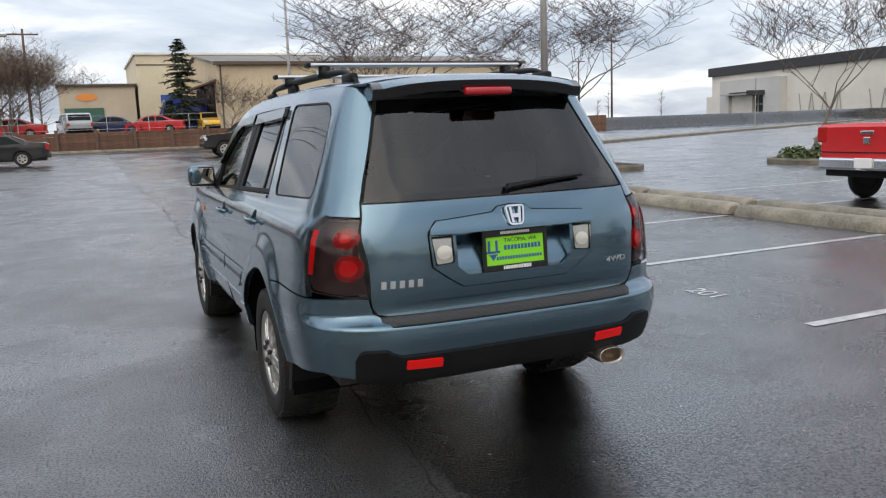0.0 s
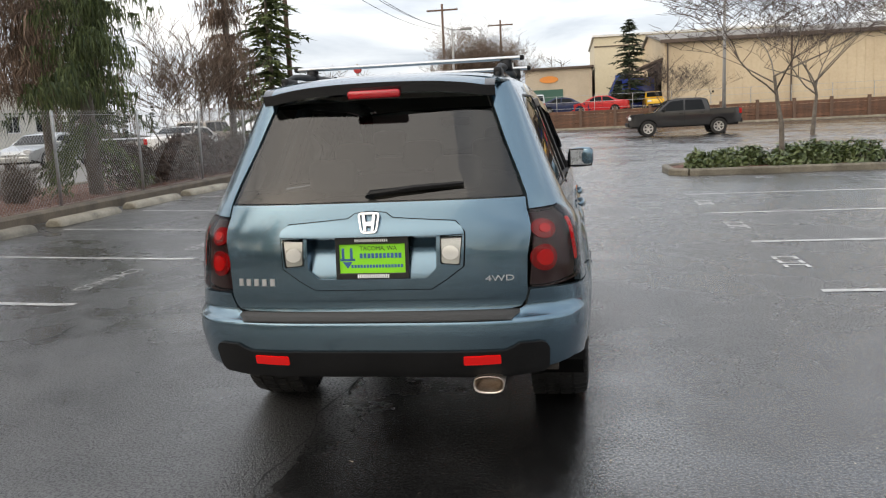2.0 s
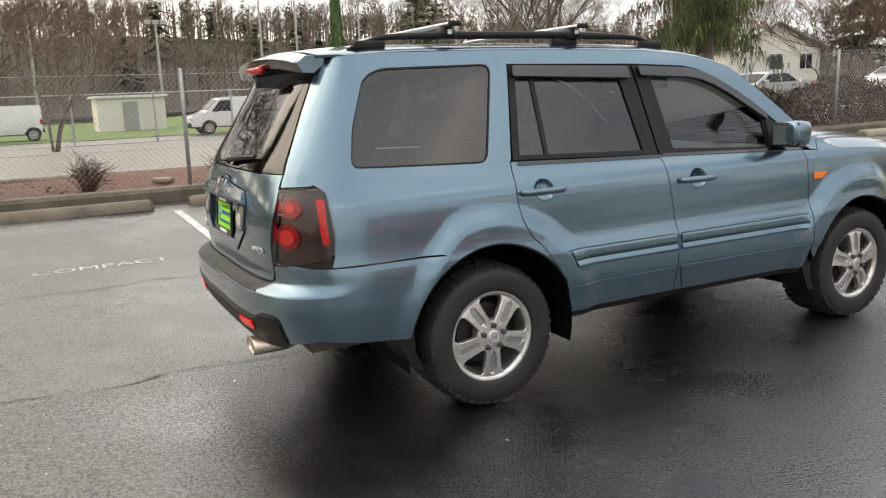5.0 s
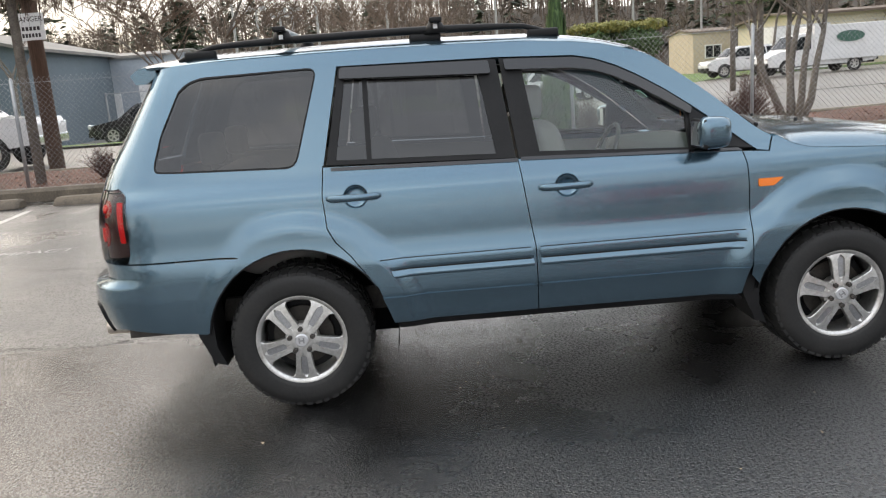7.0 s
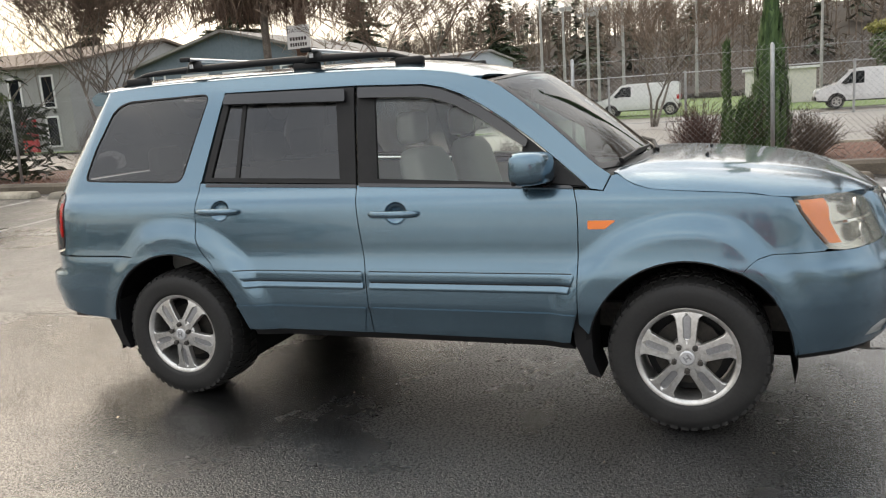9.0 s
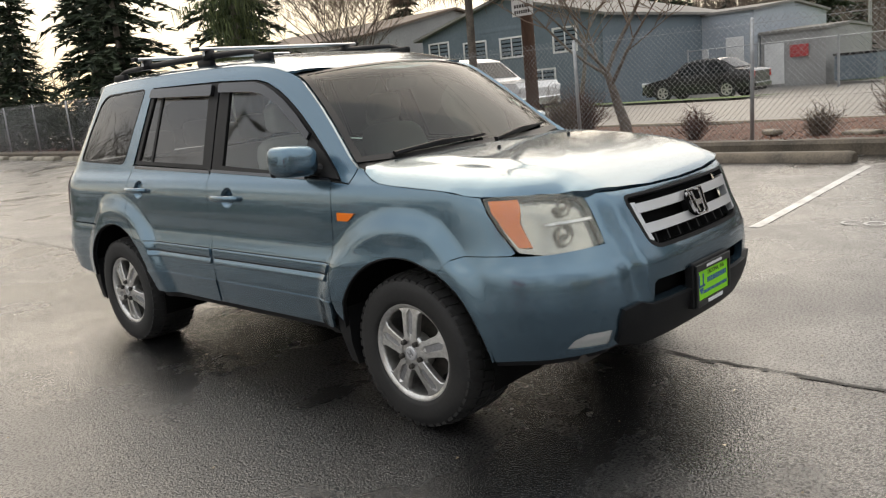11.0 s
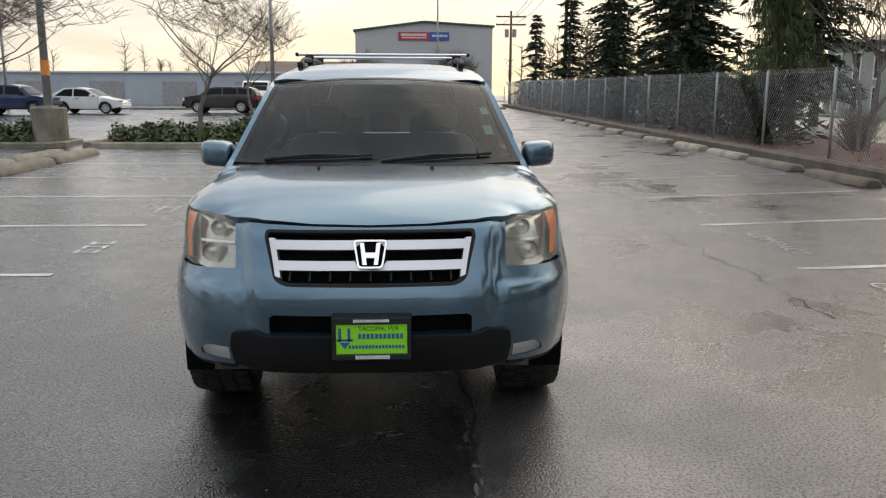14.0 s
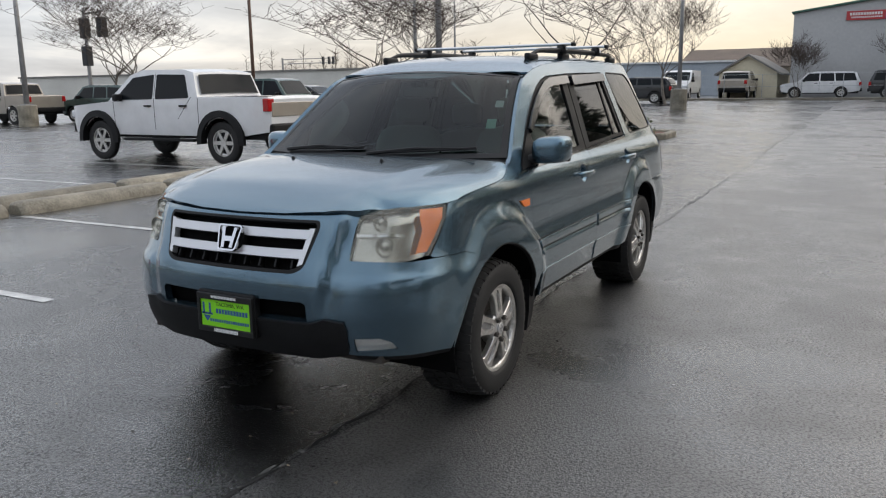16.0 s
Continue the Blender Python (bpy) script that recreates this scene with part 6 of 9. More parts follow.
for _ in range(70):
    y = rng.uniform(1.2, 5.2) if rng.random() < 0.6 else rng.uniform(-12, 8)
    x = -0.49 + 0.04 * math.sin(y * 0.7) + rng.gauss(0, 0.018)
    n = rng.randint(5, 8)
    a, b = rng.uniform(0.004, 0.014), rng.uniform(0.01, 0.06)
    vs = [bm.verts.new((x + a * math.cos(2 * math.pi * k / n) * rng.uniform(0.6, 1.2), y + b * math.sin(2 * math.pi * k / n) * rng.uniform(0.6, 1.2), gz(x, y) + 0.0055)) for k in range(n)]
    bm.faces.new(vs)
tagged(link_mesh("seam_crumbs", bm, "crumb_grey"), "pale grey crumbs and filler along the asphalt seam", "debris", kind="stuff")
bm = bmesh.new()
for _ in range(420):
    x, y = rng.uniform(-5, 8), rng.uniform(-7, 7)
    a = rng.uniform(0.003, 0.010)
    t = rng.uniform(0, 6.28)
    vs = [bm.verts.new((x + a * math.cos(t + k * 2.1) * rng.uniform(0.6, 1.6), y + a * math.sin(t + k * 2.1), gz(x, y) + 0.004 + 0.004 * (k == 0))) for k in range(3)]
    bm.faces.new(vs)
tagged(link_mesh("ground_litter", bm, "litter"), "tiny leaf scraps and grit scattered on wet asphalt", "debris", kind="stuff")


def stop_mesh(length, w=0.17, h=0.13):
    """A concrete wheel stop: rounded top, tapered ends."""
    bm = bmesh.new()
    prof = [(-w, 0.0), (-w * 0.92, h * 0.45), (-w * 0.62, h * 0.9), (-w * 0.3, h), (w * 0.3, h), (w * 0.62, h * 0.9), (w * 0.92, h * 0.45), (w, 0.0)]
    rings = []
    for t, k in ((-0.5, 0.72), (-0.485, 0.93), (-0.46, 1.0), (0.0, 1.0), (0.46, 1.0), (0.485, 0.93), (0.5, 0.72)):
        rings.append([bm.verts.new((x * k, t * length, z * k)) for x, z in prof])
    for a, b in zip(rings, rings[1:]):
        for k in range(7):
            bm.faces.new((a[k], a[k + 1], b[k + 1], b[k])).smooth = True
    bm.faces.new(rings[0])
    bm.faces.new(rings[-1][::-1])
    bmesh.ops.recalc_face_normals(bm, faces=bm.faces[:])
    return bm


rng = random.Random(7)
proto = link_mesh("wheel_stop", stop_mesh(1.95), "concrete")
stop_data = proto.data
bpy.data.objects.remove(proto)
proto = link_mesh("wheel_stop", stop_mesh(1.95), "kerb_brown")
stop_mossy = proto.data
bpy.data.objects.remove(proto)
for y0, y1 in zip(LOT_W, LOT_W[1:]):
    y = (y0 + y1) / 2
    mossy = -9.5 < y < 3
    ob = new("wheel_stop", stop_mossy if mossy else stop_data)
    ob.matrix_basis = pose(-7.55 + rng.uniform(-0.05, 0.05), y + rng.uniform(-0.05, 0.05), gz(-7.55, y) - 0.004, 0, 0, rng.uniform(-2, 2))
    tagged(ob, "dark brown mossy wheel stop with rounded top" if mossy else "weathered concrete wheel stop with rounded top", "wheel stop", "wheel stops")
proto = link_mesh("wheel_stop", stop_mesh(2.5, 0.20, 0.17), "concrete")
stop_long = proto.data
bpy.data.objects.remove(proto)
for k in range(-6, 4):
    for x, d in ((7.35, 0.0), (8.02, 0.35)):
        y = 1.17 + 1.31 + 2.62 * k + d
        ob = new("wheel_stop", stop_long)
        ob.matrix_basis = pose(x + rng.uniform(-0.04, 0.04), y, gz(x, y) - 0.004, 0, 0, rng.uniform(-1.2, 1.2))
        tagged(ob, "long mossy concrete wheel stop between parking rows", "wheel stop", "wheel stops")


def kerb(points, w, h, name="kerb", label="weathered concrete kerb at the edge of the asphalt", material="concrete"):
    """A kerb with rounded shoulders along a line on the ground."""
    bm = bmesh.new()
    prof = [(-w, -0.05), (-w, h * 0.75), (-w * 0.7, h), (w * 0.7, h), (w, h * 0.75), (w, -0.05)]
    rings = []
    pts = [Vector((*p, 0)) for p in points]
    for i, p in enumerate(pts):
        d = (pts[min(i + 1, len(pts) - 1)] - pts[max(i - 1, 0)]).normalized()
        n = Vector((-d.y, d.x, 0))
        rings.append([bm.verts.new(p + n * a + Vector((0, 0, gz(p.x, p.y) + b))) for a, b in prof])
    for a, b in zip(rings, rings[1:]):
        for k in range(5):
            bm.faces.new((a[k], a[k + 1], b[k + 1], b[k]))
    bm.faces.new(rings[0])
    bm.faces.new(rings[-1][::-1])
    bmesh.ops.recalc_face_normals(bm, faces=bm.faces[:])
    return tagged(link_mesh(name, bm, material), label, "kerb", kind="structure")


kerb([(-8.18, -58 + 4 * k) for k in range(28)], 0.12, 0.20, "kerb", "weathered brown mossy kerb at the edge of the asphalt", "kerb_brown")


def slab_on_ground(name, x0, x1, ys, lift, material, label, category, wobble=0.0, kind="structure", nx=8):
    bm = bmesh.new()
    r = random.Random(len(name))
    g = []
    for i in range(nx + 1):
        x = x0 + (x1 - x0) * i / nx
        g.append([bm.verts.new((x, y, gz(x, y) + (lift(x, y) if callable(lift) else lift) + r.uniform(-wobble, wobble))) for y in ys])
    for i in range(nx):
        for j in range(len(ys) - 1):
            bm.faces.new((g[i][j], g[i + 1][j], g[i + 1][j + 1], g[i][j + 1])).smooth = True
    return tagged(link_mesh(name, bm, material), label, category, kind=kind)


YS = [-62 + 1.0 * k for k in range(121)]
slab_on_ground("bark_bed", -8.25, -12.5, YS, lambda x, y: 0.12 + 0.05 * math.sin(1.3 * x + y) * 0.5, "bark_mulch", "reddish brown bark mulch bed behind a fence", "planting bed", 0.025, nx=12)
slab_on_ground("street", -12.45, -22.5, [-120, -62, -30, -10, 0, 10, 30, 58, 120], 0.06, "road", "pale wet grey street beyond the fence", "road", nx=2)
kerb([(-12.5, -80 + 8 * k) for k in range(20)], 0.08, 0.15, "kerb", "low grey street kerb")
slab_on_ground("verge", -22.4, -27.5, [-120, -62, -30, -20, -14, -9, -7], 0.14, "grass", "short wet grass verge along the street", "grass", nx=3)
slab_on_ground("yard", -22.45, -42, [-120, -62, -30, -10, 0, 6, 9, 11, 13, 15, 17, 19, 22, 30, 40, 45, 50, 58, 120], 0.07, "road", "wet paved yards across the street", "ground", nx=12)
slab_on_ground("field", -42, -94, [-60, -30, -10, 0, 6, 9, 12, 15, 19, 30, 40, 60], 0.10, "grass", "bright green sports field across the street", "grass", nx=3)
# chips on the mulch nearest the fence
rng = random.Random(11)
bm = bmesh.new()
for _ in range(5200):
    x, y = -8.35 - abs(rng.gauss(0, 1.6)), rng.uniform(-14, 12)
    if x < -12.4:
        continue
    z = gz(x, y) + 0.135 + 0.025 * math.sin(1.3 * x + y) + rng.uniform(0, 0.03)
    a, t, ti = rng.uniform(0.015, 0.05), rng.uniform(0, 6.28), rng.uniform(-0.5, 0.5)
    d, n = Vector((math.cos(t), math.sin(t), ti)) * a, Vector((-math.sin(t), math.cos(t), 0.3)) * a * 0.35
    c = Vector((x, y, z))
    bm.faces.new([bm.verts.new(c + v) for v in (d, n, -d, -n)])
tagged(link_mesh("bark_chips", bm, "mulch_chip"), "loose reddish bark chips on the planting bed", "bark mulch", kind="stuff")

# chain-link fence
fence = thing("chain_link_fence", "galvanised chain-link fence with steel posts along the car park", "fence", place=(-8.6, 0, 0))
FENCE_X = -8.6


def fz(y):
    return gz(FENCE_X, y) + 0.09


post = tube_bm([(0, 0, -0.2), (0, 0, 1.80), (0, 0, 1.84)], [0.030, 0.030, 0.012], 10)
ob = part("fence_post", post, "galvanised", fence, smooth=True)
post_data = ob.data
bpy.data.objects.remove(ob)
for k in range(-20, 16):
    y = 2.0 + 3.0 * k
    ob = new("fence_post", post_data)
    ob.parent = fence
    ob.matrix_basis = pose(0, y, fz(y), random.Random(k).uniform(-0.8, 0.8), random.Random(k + 50).uniform(-0.8, 0.8), 0)
for z, r in ((1.75, 0.003), (0.08, 0.003)):
    part("tension_wire", tube_bm([(0, -58 + 3.0 * k, fz(-58 + 3.0 * k) + z) for k in range(36)], r, 5), "galvanised", fence)


def wire_mesh(y0, y1, pitch, r):
    bm = bmesh.new()
    h = 1.80
    n = int((y1 - y0) / pitch)
    for k in range(n):
        for sgn in (1, -1):
            a = y0 + k * pitch
            b = a + sgn * h * 0.95
            if not y0 - 1 < b < y1 + 1:
                continue
            p = [(0.004 * sgn, a, fz(a) + 0.04), (0.004 * sgn, b, fz(b) + 0.04 + h)]
            rows = [[bm.verts.new((q[0] + r * math.cos(t), q[1], q[2] + r * math.sin(t))) for t in (0.5, 2.6, 4.7)] for q in p]
            for i in range(3):
                bm.faces.new((rows[0][i], rows[0][(i + 1) % 3], rows[1][(i + 1) % 3], rows[1][i]))
    return bm


ob = part("wire_mesh", wire_mesh(-13, 12, 0.085, 0.0030), "galvanised", fence, "galvanised diamond wire mesh")
ob["kind"] = "stuff"
ob = part("wire_mesh", wire_mesh(12, 46, 0.10, 0.0028), "galvanised", fence, "galvanised diamond wire mesh")
ob["kind"] = "stuff"
ob = part("wire_mesh", wire_mesh(-58, -13, 0.10, 0.0028), "galvanised", fence, "galvanised diamond wire mesh")
ob["kind"] = "stuff"

# ---- plants ----
def bare_tree(place, height, seed, spread=0.55, stems=1, fork=0.33, name="bare_tree", label="leafless deciduous tree with fine grey branches", depth=5, twig="twig_dark", trunk_r=None, bark="bark_tree", lean=0.0):
    """A winter tree: tapered trunk, limbs and many fine twigs."""
    r = random.Random(seed)
    tree = thing(name, label, "tree", "bare trees", (place[0], place[1], gz(*place[:2]) - 0.05 if len(place) == 2 else place[2]))
    wood, fine = bmesh.new(), bmesh.new()
    r0 = trunk_r or 0.016 * height

    def limb(p, d, length, rad, level):
        n = 4 if level < 2 else (3 if level < 4 else 2)
        pts, rads = [p], [rad]
        q = p.copy()
        dd = d.copy()
        for i in range(n):
            dd = (dd + Vector((r.gauss(0, 0.14), r.gauss(0, 0.14), r.gauss(0.05, 0.10)))).normalized()
            q = q + dd * length / n
            pts.append(q.copy())
            rads.append(rad * (1 - 0.55 * (i + 1) / n))
        add_tube(wood if level < 2 else fine, pts, rads, 7 if level == 0 else (5 if level == 1 else 3), cap=False)
        if level >= depth:
            return
        kids = (r.randint(5, 7) if level == 0 else r.randint(3, 5)) if level < 4 else r.randint(2, 3)
        for k in range(kids):
            t = r.uniform(0.45 if level else 0.75, 1.0) if k else 1.0
            i = min(int(t * n), n - 1)
            base = pts[i].lerp(pts[i + 1], t * n - i)
            az = r.uniform(0, 2 * math.pi) if level else 2 * math.pi * (k + r.uniform(-0.2, 0.2)) / kids
            side = Vector((math.cos(az), math.sin(az), r.uniform(-0.1, 0.25)))
            nd = (dd * (1 - spread) + side * spread * r.uniform(0.7, 1.25) + Vector((0, 0, 0.12))).normalized()
            limb(base, nd, length * r.uniform(0.55, 0.80) if level else height * r.uniform(0.26, 0.40), max(rads[i + 1] * r.uniform(0.56, 0.80), 0.0085), level + 1)

    for s in range(stems):
        az = 2 * math.pi * s / stems + r.uniform(-0.4, 0.4)
        k = 0.0 if stems == 1 else 0.28
        d = Vector((math.cos(az) * k + lean, math.sin(az) * k, 1)).normalized()
        limb(Vector((math.cos(az) * k * 0.3, math.sin(az) * k * 0.3, 0)), d, height * fork, r0 * (1 if stems == 1 else 0.62), 0)
    part("trunk", wood, bark, tree, smooth=True)
    part("crown", fine, twig, tree, "bare fine twigs")
    return tree


def conifer(place, height, width, seed, leaf="leaf_conifer", name="conifer", label="tall dark green conifer", droop=0.25, bare=0.12, weeping=False, levels=None, spray=1.0, thin=False):
    r = random.Random(seed)
    tree = thing(name, label, "tree", "conifers", (place[0], place[1], gz(*place[:2]) - 0.05 if len(place) == 2 else place[2]))
    part("trunk", tube_bm([(0, 0, 0), (0.02 * height * r.uniform(-1, 1) * 0.3, 0, height * 0.5), (0, 0, height * 0.98)], [(0.013 if thin else 0.018) * height, 0.011 * height, 0.01], 7), "bark_tree", tree, smooth=True)
    bm = bmesh.new()
    n = levels or int(height * (4.2 if weeping else 4.8))
    for i in range(n):
        t = bare + (1 - bare) * (i + r.random()) / n
        z = t * height
        reach = width * (1 - t) ** 0.7 * r.uniform(0.45, 1.3) + 0.12
        for k in range(r.randint(4, 6)):
            az = r.uniform(0, 2 * math.pi)
            out = Vector((math.cos(az), math.sin(az), 0))
            L = reach * r.uniform(0.6, 1.05)
            m = max(3, int(L / 0.22))
            for j in range(m):
                s = (j + 0.6) / m
                c = out * (L * s) + Vector((0, 0, z + (0.10 * s - droop * s * s) * L))
                across = Vector((-out.y, out.x, 0))
                if weeping:
                    for _ in range(15):
                        ln = r.uniform(0.15, 0.75) if thin else r.uniform(0.12, 0.50)
                        w = r.uniform(0.008, 0.022) if thin else r.uniform(0.008, 0.026)
                        o = across * r.gauss(0, 0.22 if thin else 0.10) + out * r.gauss(0, 0.18 if thin else 0.10)
                        turn = r.uniform(0, 3.14)
                        e = (across * math.cos(turn) + out * math.sin(turn)) * w
                        lean = 0.18 if thin else 0.09
                        bm.faces.new([bm.verts.new(c + o + v) for v in (e, -e, Vector((r.gauss(0, lean), r.gauss(0, lean), -ln)))])
                else:
                    for _ in range(4):
                        w = r.uniform(0.14, 0.30) * (1.1 - 0.5 * s) * spray
                        ln = r.uniform(0.22, 0.52) * spray
                        d = (out * r.uniform(0.2, 1.0) + across * r.uniform(-1, 1) + Vector((0, 0, r.uniform(-0.5, 0.15)))).normalized() * ln
                        e = Vector((r.uniform(-1, 1), r.uniform(-1, 1), r.uniform(-0.3, 0.6))).normalized() * w * 0.55
                        bm.faces.new([bm.verts.new(c + v) for v in (d, e, -d * 0.15, -e)])
    part("crown", bm, leaf, tree)
    return tree


def column_tree(place, height, radius, seed):
    r = random.Random(seed)
    tree = thing("column_cypress", "narrow columnar green cypress behind the fence", "tree", place=(place[0], place[1], gz(*place) + 0.05))
    part("trunk", tube_bm([(0, 0, 0), (0, 0, height * 0.9)], [0.09, 0.02], 6), "bark_tree", tree)
    bm = bmesh.new()
    for _ in range(5200):
        t = r.random()
        rad = radius * (0.75 + 0.4 * math.sin(t * 9 + 1)) * min(1.0, (1 - t) * 4) * r.uniform(0.55, 1.05) * (1.2 if t < 0.3 else 1)
        az = r.uniform(0, 2 * math.pi)
        c = Vector((rad * math.cos(az), rad * math.sin(az), 0.2 + t * height))
        up = Vector((r.gauss(0, 0.12), r.gauss(0, 0.12), 1)).normalized() * r.uniform(0.10, 0.24)
        e = Vector((-math.sin(az), math.cos(az), 0)) * r.uniform(0.015, 0.04)
        bm.faces.new([bm.verts.new(c + v) for v in (up, e, -up * 0.5, -e)])
    part("crown", bm, "leaf_cypress", tree)
    return tree


def leaf_mass(bm, c, size, count, r, leaf=(0.05, 0.10), up=0.3):
    """Leaves scattered over and in an ellipsoid."""
    for _ in range(count):
        v = Vector((r.gauss(0, 1), r.gauss(0, 1), r.gauss(0, 1))).normalized()
        k = r.uniform(0.72, 1.06)
        p = Vector((c[0] + v.x * size[0] * k, c[1] + v.y * size[1] * k, c[2] + abs(v.z) * size[2] * k if c[2] < size[2] else c[2] + v.z * size[2] * k))
        n = (v + Vector((r.gauss(0, 0.5), r.gauss(0, 0.5), r.gauss(up, 0.5)))).normalized()
        a = n.orthogonal().normalized()
        a = (Matrix.Rotation(r.uniform(0, 6.28), 3, n) @ a)
        b = n.cross(a)
        ln, w = r.uniform(*leaf), r.uniform(*leaf) * 0.42
        bm.faces.new([bm.verts.new(p + q) for q in (a * ln, b * w, -a * ln * 0.8, -b * w)])


def shrub(place, size, seed, leaf="leaf_laurel", label="low leafy evergreen shrub in a planter", count=900, group="planter shrubs"):
    r = random.Random(seed)
    ob = thing("shrub", label, "shrub", group, (place[0], place[1], place[2] if len(place) > 2 else gz(*place) + 0.08))
    bm = bmesh.new()
    for k in range(5):
        az = r.uniform(0, 6.28)
        add_tube(bm, [(0, 0, 0), (math.cos(az) * size[0] * 0.4, math.sin(az) * size[1] * 0.4, size[2] * 0.6)], [0.02, 0.006], 4)
    part("stems", bm, "twig_dark", ob)
    bm = bmesh.new()
    for _ in range(5):
        c = (r.uniform(-0.45, 0.45) * size[0], r.uniform(-0.45, 0.45) * size[1], 0.0)
        leaf_mass(bm, c, (size[0] * 0.62, size[1] * 0.62, size[2] * r.uniform(0.7, 1.05)), count // 5, r)
    part("foliage", bm, leaf, ob)
    return ob


def twig_bush(place, size, seed, count=240, mat="twig_red", label="leafless twiggy shrub behind the fence"):
    r = random.Random(seed)
    ob = thing("bare_shrub", label, "shrub", "bare shrubs", (place[0], place[1], gz(*place) + 0.08))
    bm = bmesh.new()
    lobes = [(r.uniform(0, 6.28), r.uniform(0.5, 1.15), r.uniform(0.55, 1.1)) for _ in range(9)]
    for _ in range(count):
        # shoots rise in uneven bundles from the foot
        az0, wide, tall = r.choice(lobes)
        az, k = az0 + r.gauss(0, 0.35), r.uniform(0.15, 1.0) * wide
        tip = Vector((math.cos(az) * size[0] * k, math.sin(az) * size[1] * k, size[2] * tall * r.uniform(0.35, 1.1) * (1.15 - 0.35 * k)))
        b = Vector((tip.x * 0.2, tip.y * 0.2, 0))
        m = b.lerp(tip, 0.55) + Vector((r.gauss(0, 0.06), r.gauss(0, 0.06), 0.08))
        add_tube(bm, [b, m, tip], [0.008, 0.005, 0.002], 3, cap=False)
        for _ in range(2):
            q = m.lerp(tip, r.random())
            add_tube(bm, [q, q + Vector((r.gauss(0, 0.12), r.gauss(0, 0.12), r.uniform(-0.02, 0.2)))], [0.004, 0.0015], 3, cap=False)
    part("brush", bm, mat, ob)
    return ob


# trees in the car park's islands
bare_tree((5.75, 13.9), 6.2, 21, 0.74, label="leafless young tree in a shrub planter", fork=0.36, trunk_r=0.075)
bare_tree((12.4, 15.4), 6.6, 22, 0.74, label="leafless young tree in a shrub planter", fork=0.36, trunk_r=0.08)
bare_tree((17.5, 11.5), 6.0, 23, 0.60, fork=0.36, trunk_r=0.07)
bare_tree((11.2, 31.0), 6.8, 24, 0.6, fork=0.34)
bare_tree((6.3, 47.0), 5.2, 25, 0.6)
bare_tree((-6.6, 60.5, 1.55), 7.2, 26, 0.62, stems=5, fork=0.30, label="dense brown leafless tree behind a timber wall", twig="twig_brown", trunk_r=0.16, depth=6)
bare_tree((11.6, -17.3), 6.6, 31, 0.78, label="leafless tree above a clipped evergreen hedge", fork=0.34, trunk_r=0.085)
bare_tree((5.4, -17.2), 6.8, 32, 0.78, label="leafless tree above a clipped evergreen hedge", fork=0.33, trunk_r=0.085)
bare_tree((27.0, -21.0), 7.5, 33, 0.74)
bare_tree((33.0, -24.0), 7.5, 34, 0.6)
bare_tree((20.5, -34.0), 7.0, 35, 0.5)
bare_tree((8.8, -44.0), 6.5, 36, 0.55)
bare_tree((-3.9, -54.0), 3.6, 37, 0.5, stems=3, fork=0.5, depth=4)
bare_tree((2.6, -55.0), 3.4, 38, 0.5, stems=3, fork=0.5, depth=4)
bare_tree((13.0, -50.0), 6.0, 39, 0.55, depth=4)
# behind the fence
bare_tree((-10.2, 6.5), 6.2, 41, 0.50, stems=5, fork=0.40, label="leafless multi-stemmed tree behind the chain-link fence", twig="twig_brown", trunk_r=0.13, depth=6)
bare_tree((-10.5, -4.2), 5.8, 42, 0.62, fork=0.26, label="leafless spreading tree behind the chain-link fence", twig="twig_brown", trunk_r=0.13, depth=6)
conifer((-9.75, -7.3), 7.2, 3.0, 43, "leaf_rust", "weeping_larch", "brown drooping larch with a bare grey trunk behind the fence", 0.30, 0.50, True, thin=True)
bare_tree((-10.8, -12.6), 6.0, 44, 0.5, stems=4, fork=0.40, twig="twig_brown", trunk_r=0.10, depth=6)
bare_tree((-10.9, 17.4), 4.2, 45, 0.5, stems=2, fork=0.4, twig="twig_brown", depth=4)
bare_tree((-10.2, 16.9), 3.8, 46, 0.5, stems=2, fork=0.4, twig="twig_brown", depth=4)
bare_tree((-41.0, 20.0), 10.5, 47, 0.5, stems=2, fork=0.4, twig="twig_brown", depth=5)
bare_tree((-48.0, 57.5), 11.5, 52, 0.55, stems=3, fork=0.35, twig="twig_brown", depth=5)
bare_tree((-62.0, 48.0), 13.0, 53, 0.55, stems=3, fork=0.35, twig="twig_brown", depth=5)
bare_tree((-61.0, 38.0), 12.0, 54, 0.55, stems=3, fork=0.35, twig="twig_brown", depth=5)
bare_tree((-31.0, -2.0), 7.0, 48, 0.55, stems=3, fork=0.4, twig="twig_brown", depth=4)
bare_tree((-25.5, -15.0), 7.5, 49, 0.5, fork=0.4, twig="twig_brown", depth=4)
bare_tree((-24.5, -31.0), 7.5, 50, 0.5, stems=2, fork=0.4, twig="twig_brown", depth=4)
bare_tree((-44.5, 31.0), 4.0, 51, 0.5, stems=2, fork=0.4, twig="twig_brown", depth=4)
column_tree((-9.8, 2.0), 7.0, 0.235, 5)
jun = thing("juniper_bush", "draped dark green juniper at the foot of a cypress", "shrub", place=(-9.65, 1.75, gz(-9.65, 1.75) + 0.08))
rg = random.Random(612)
bm = bmesh.new()
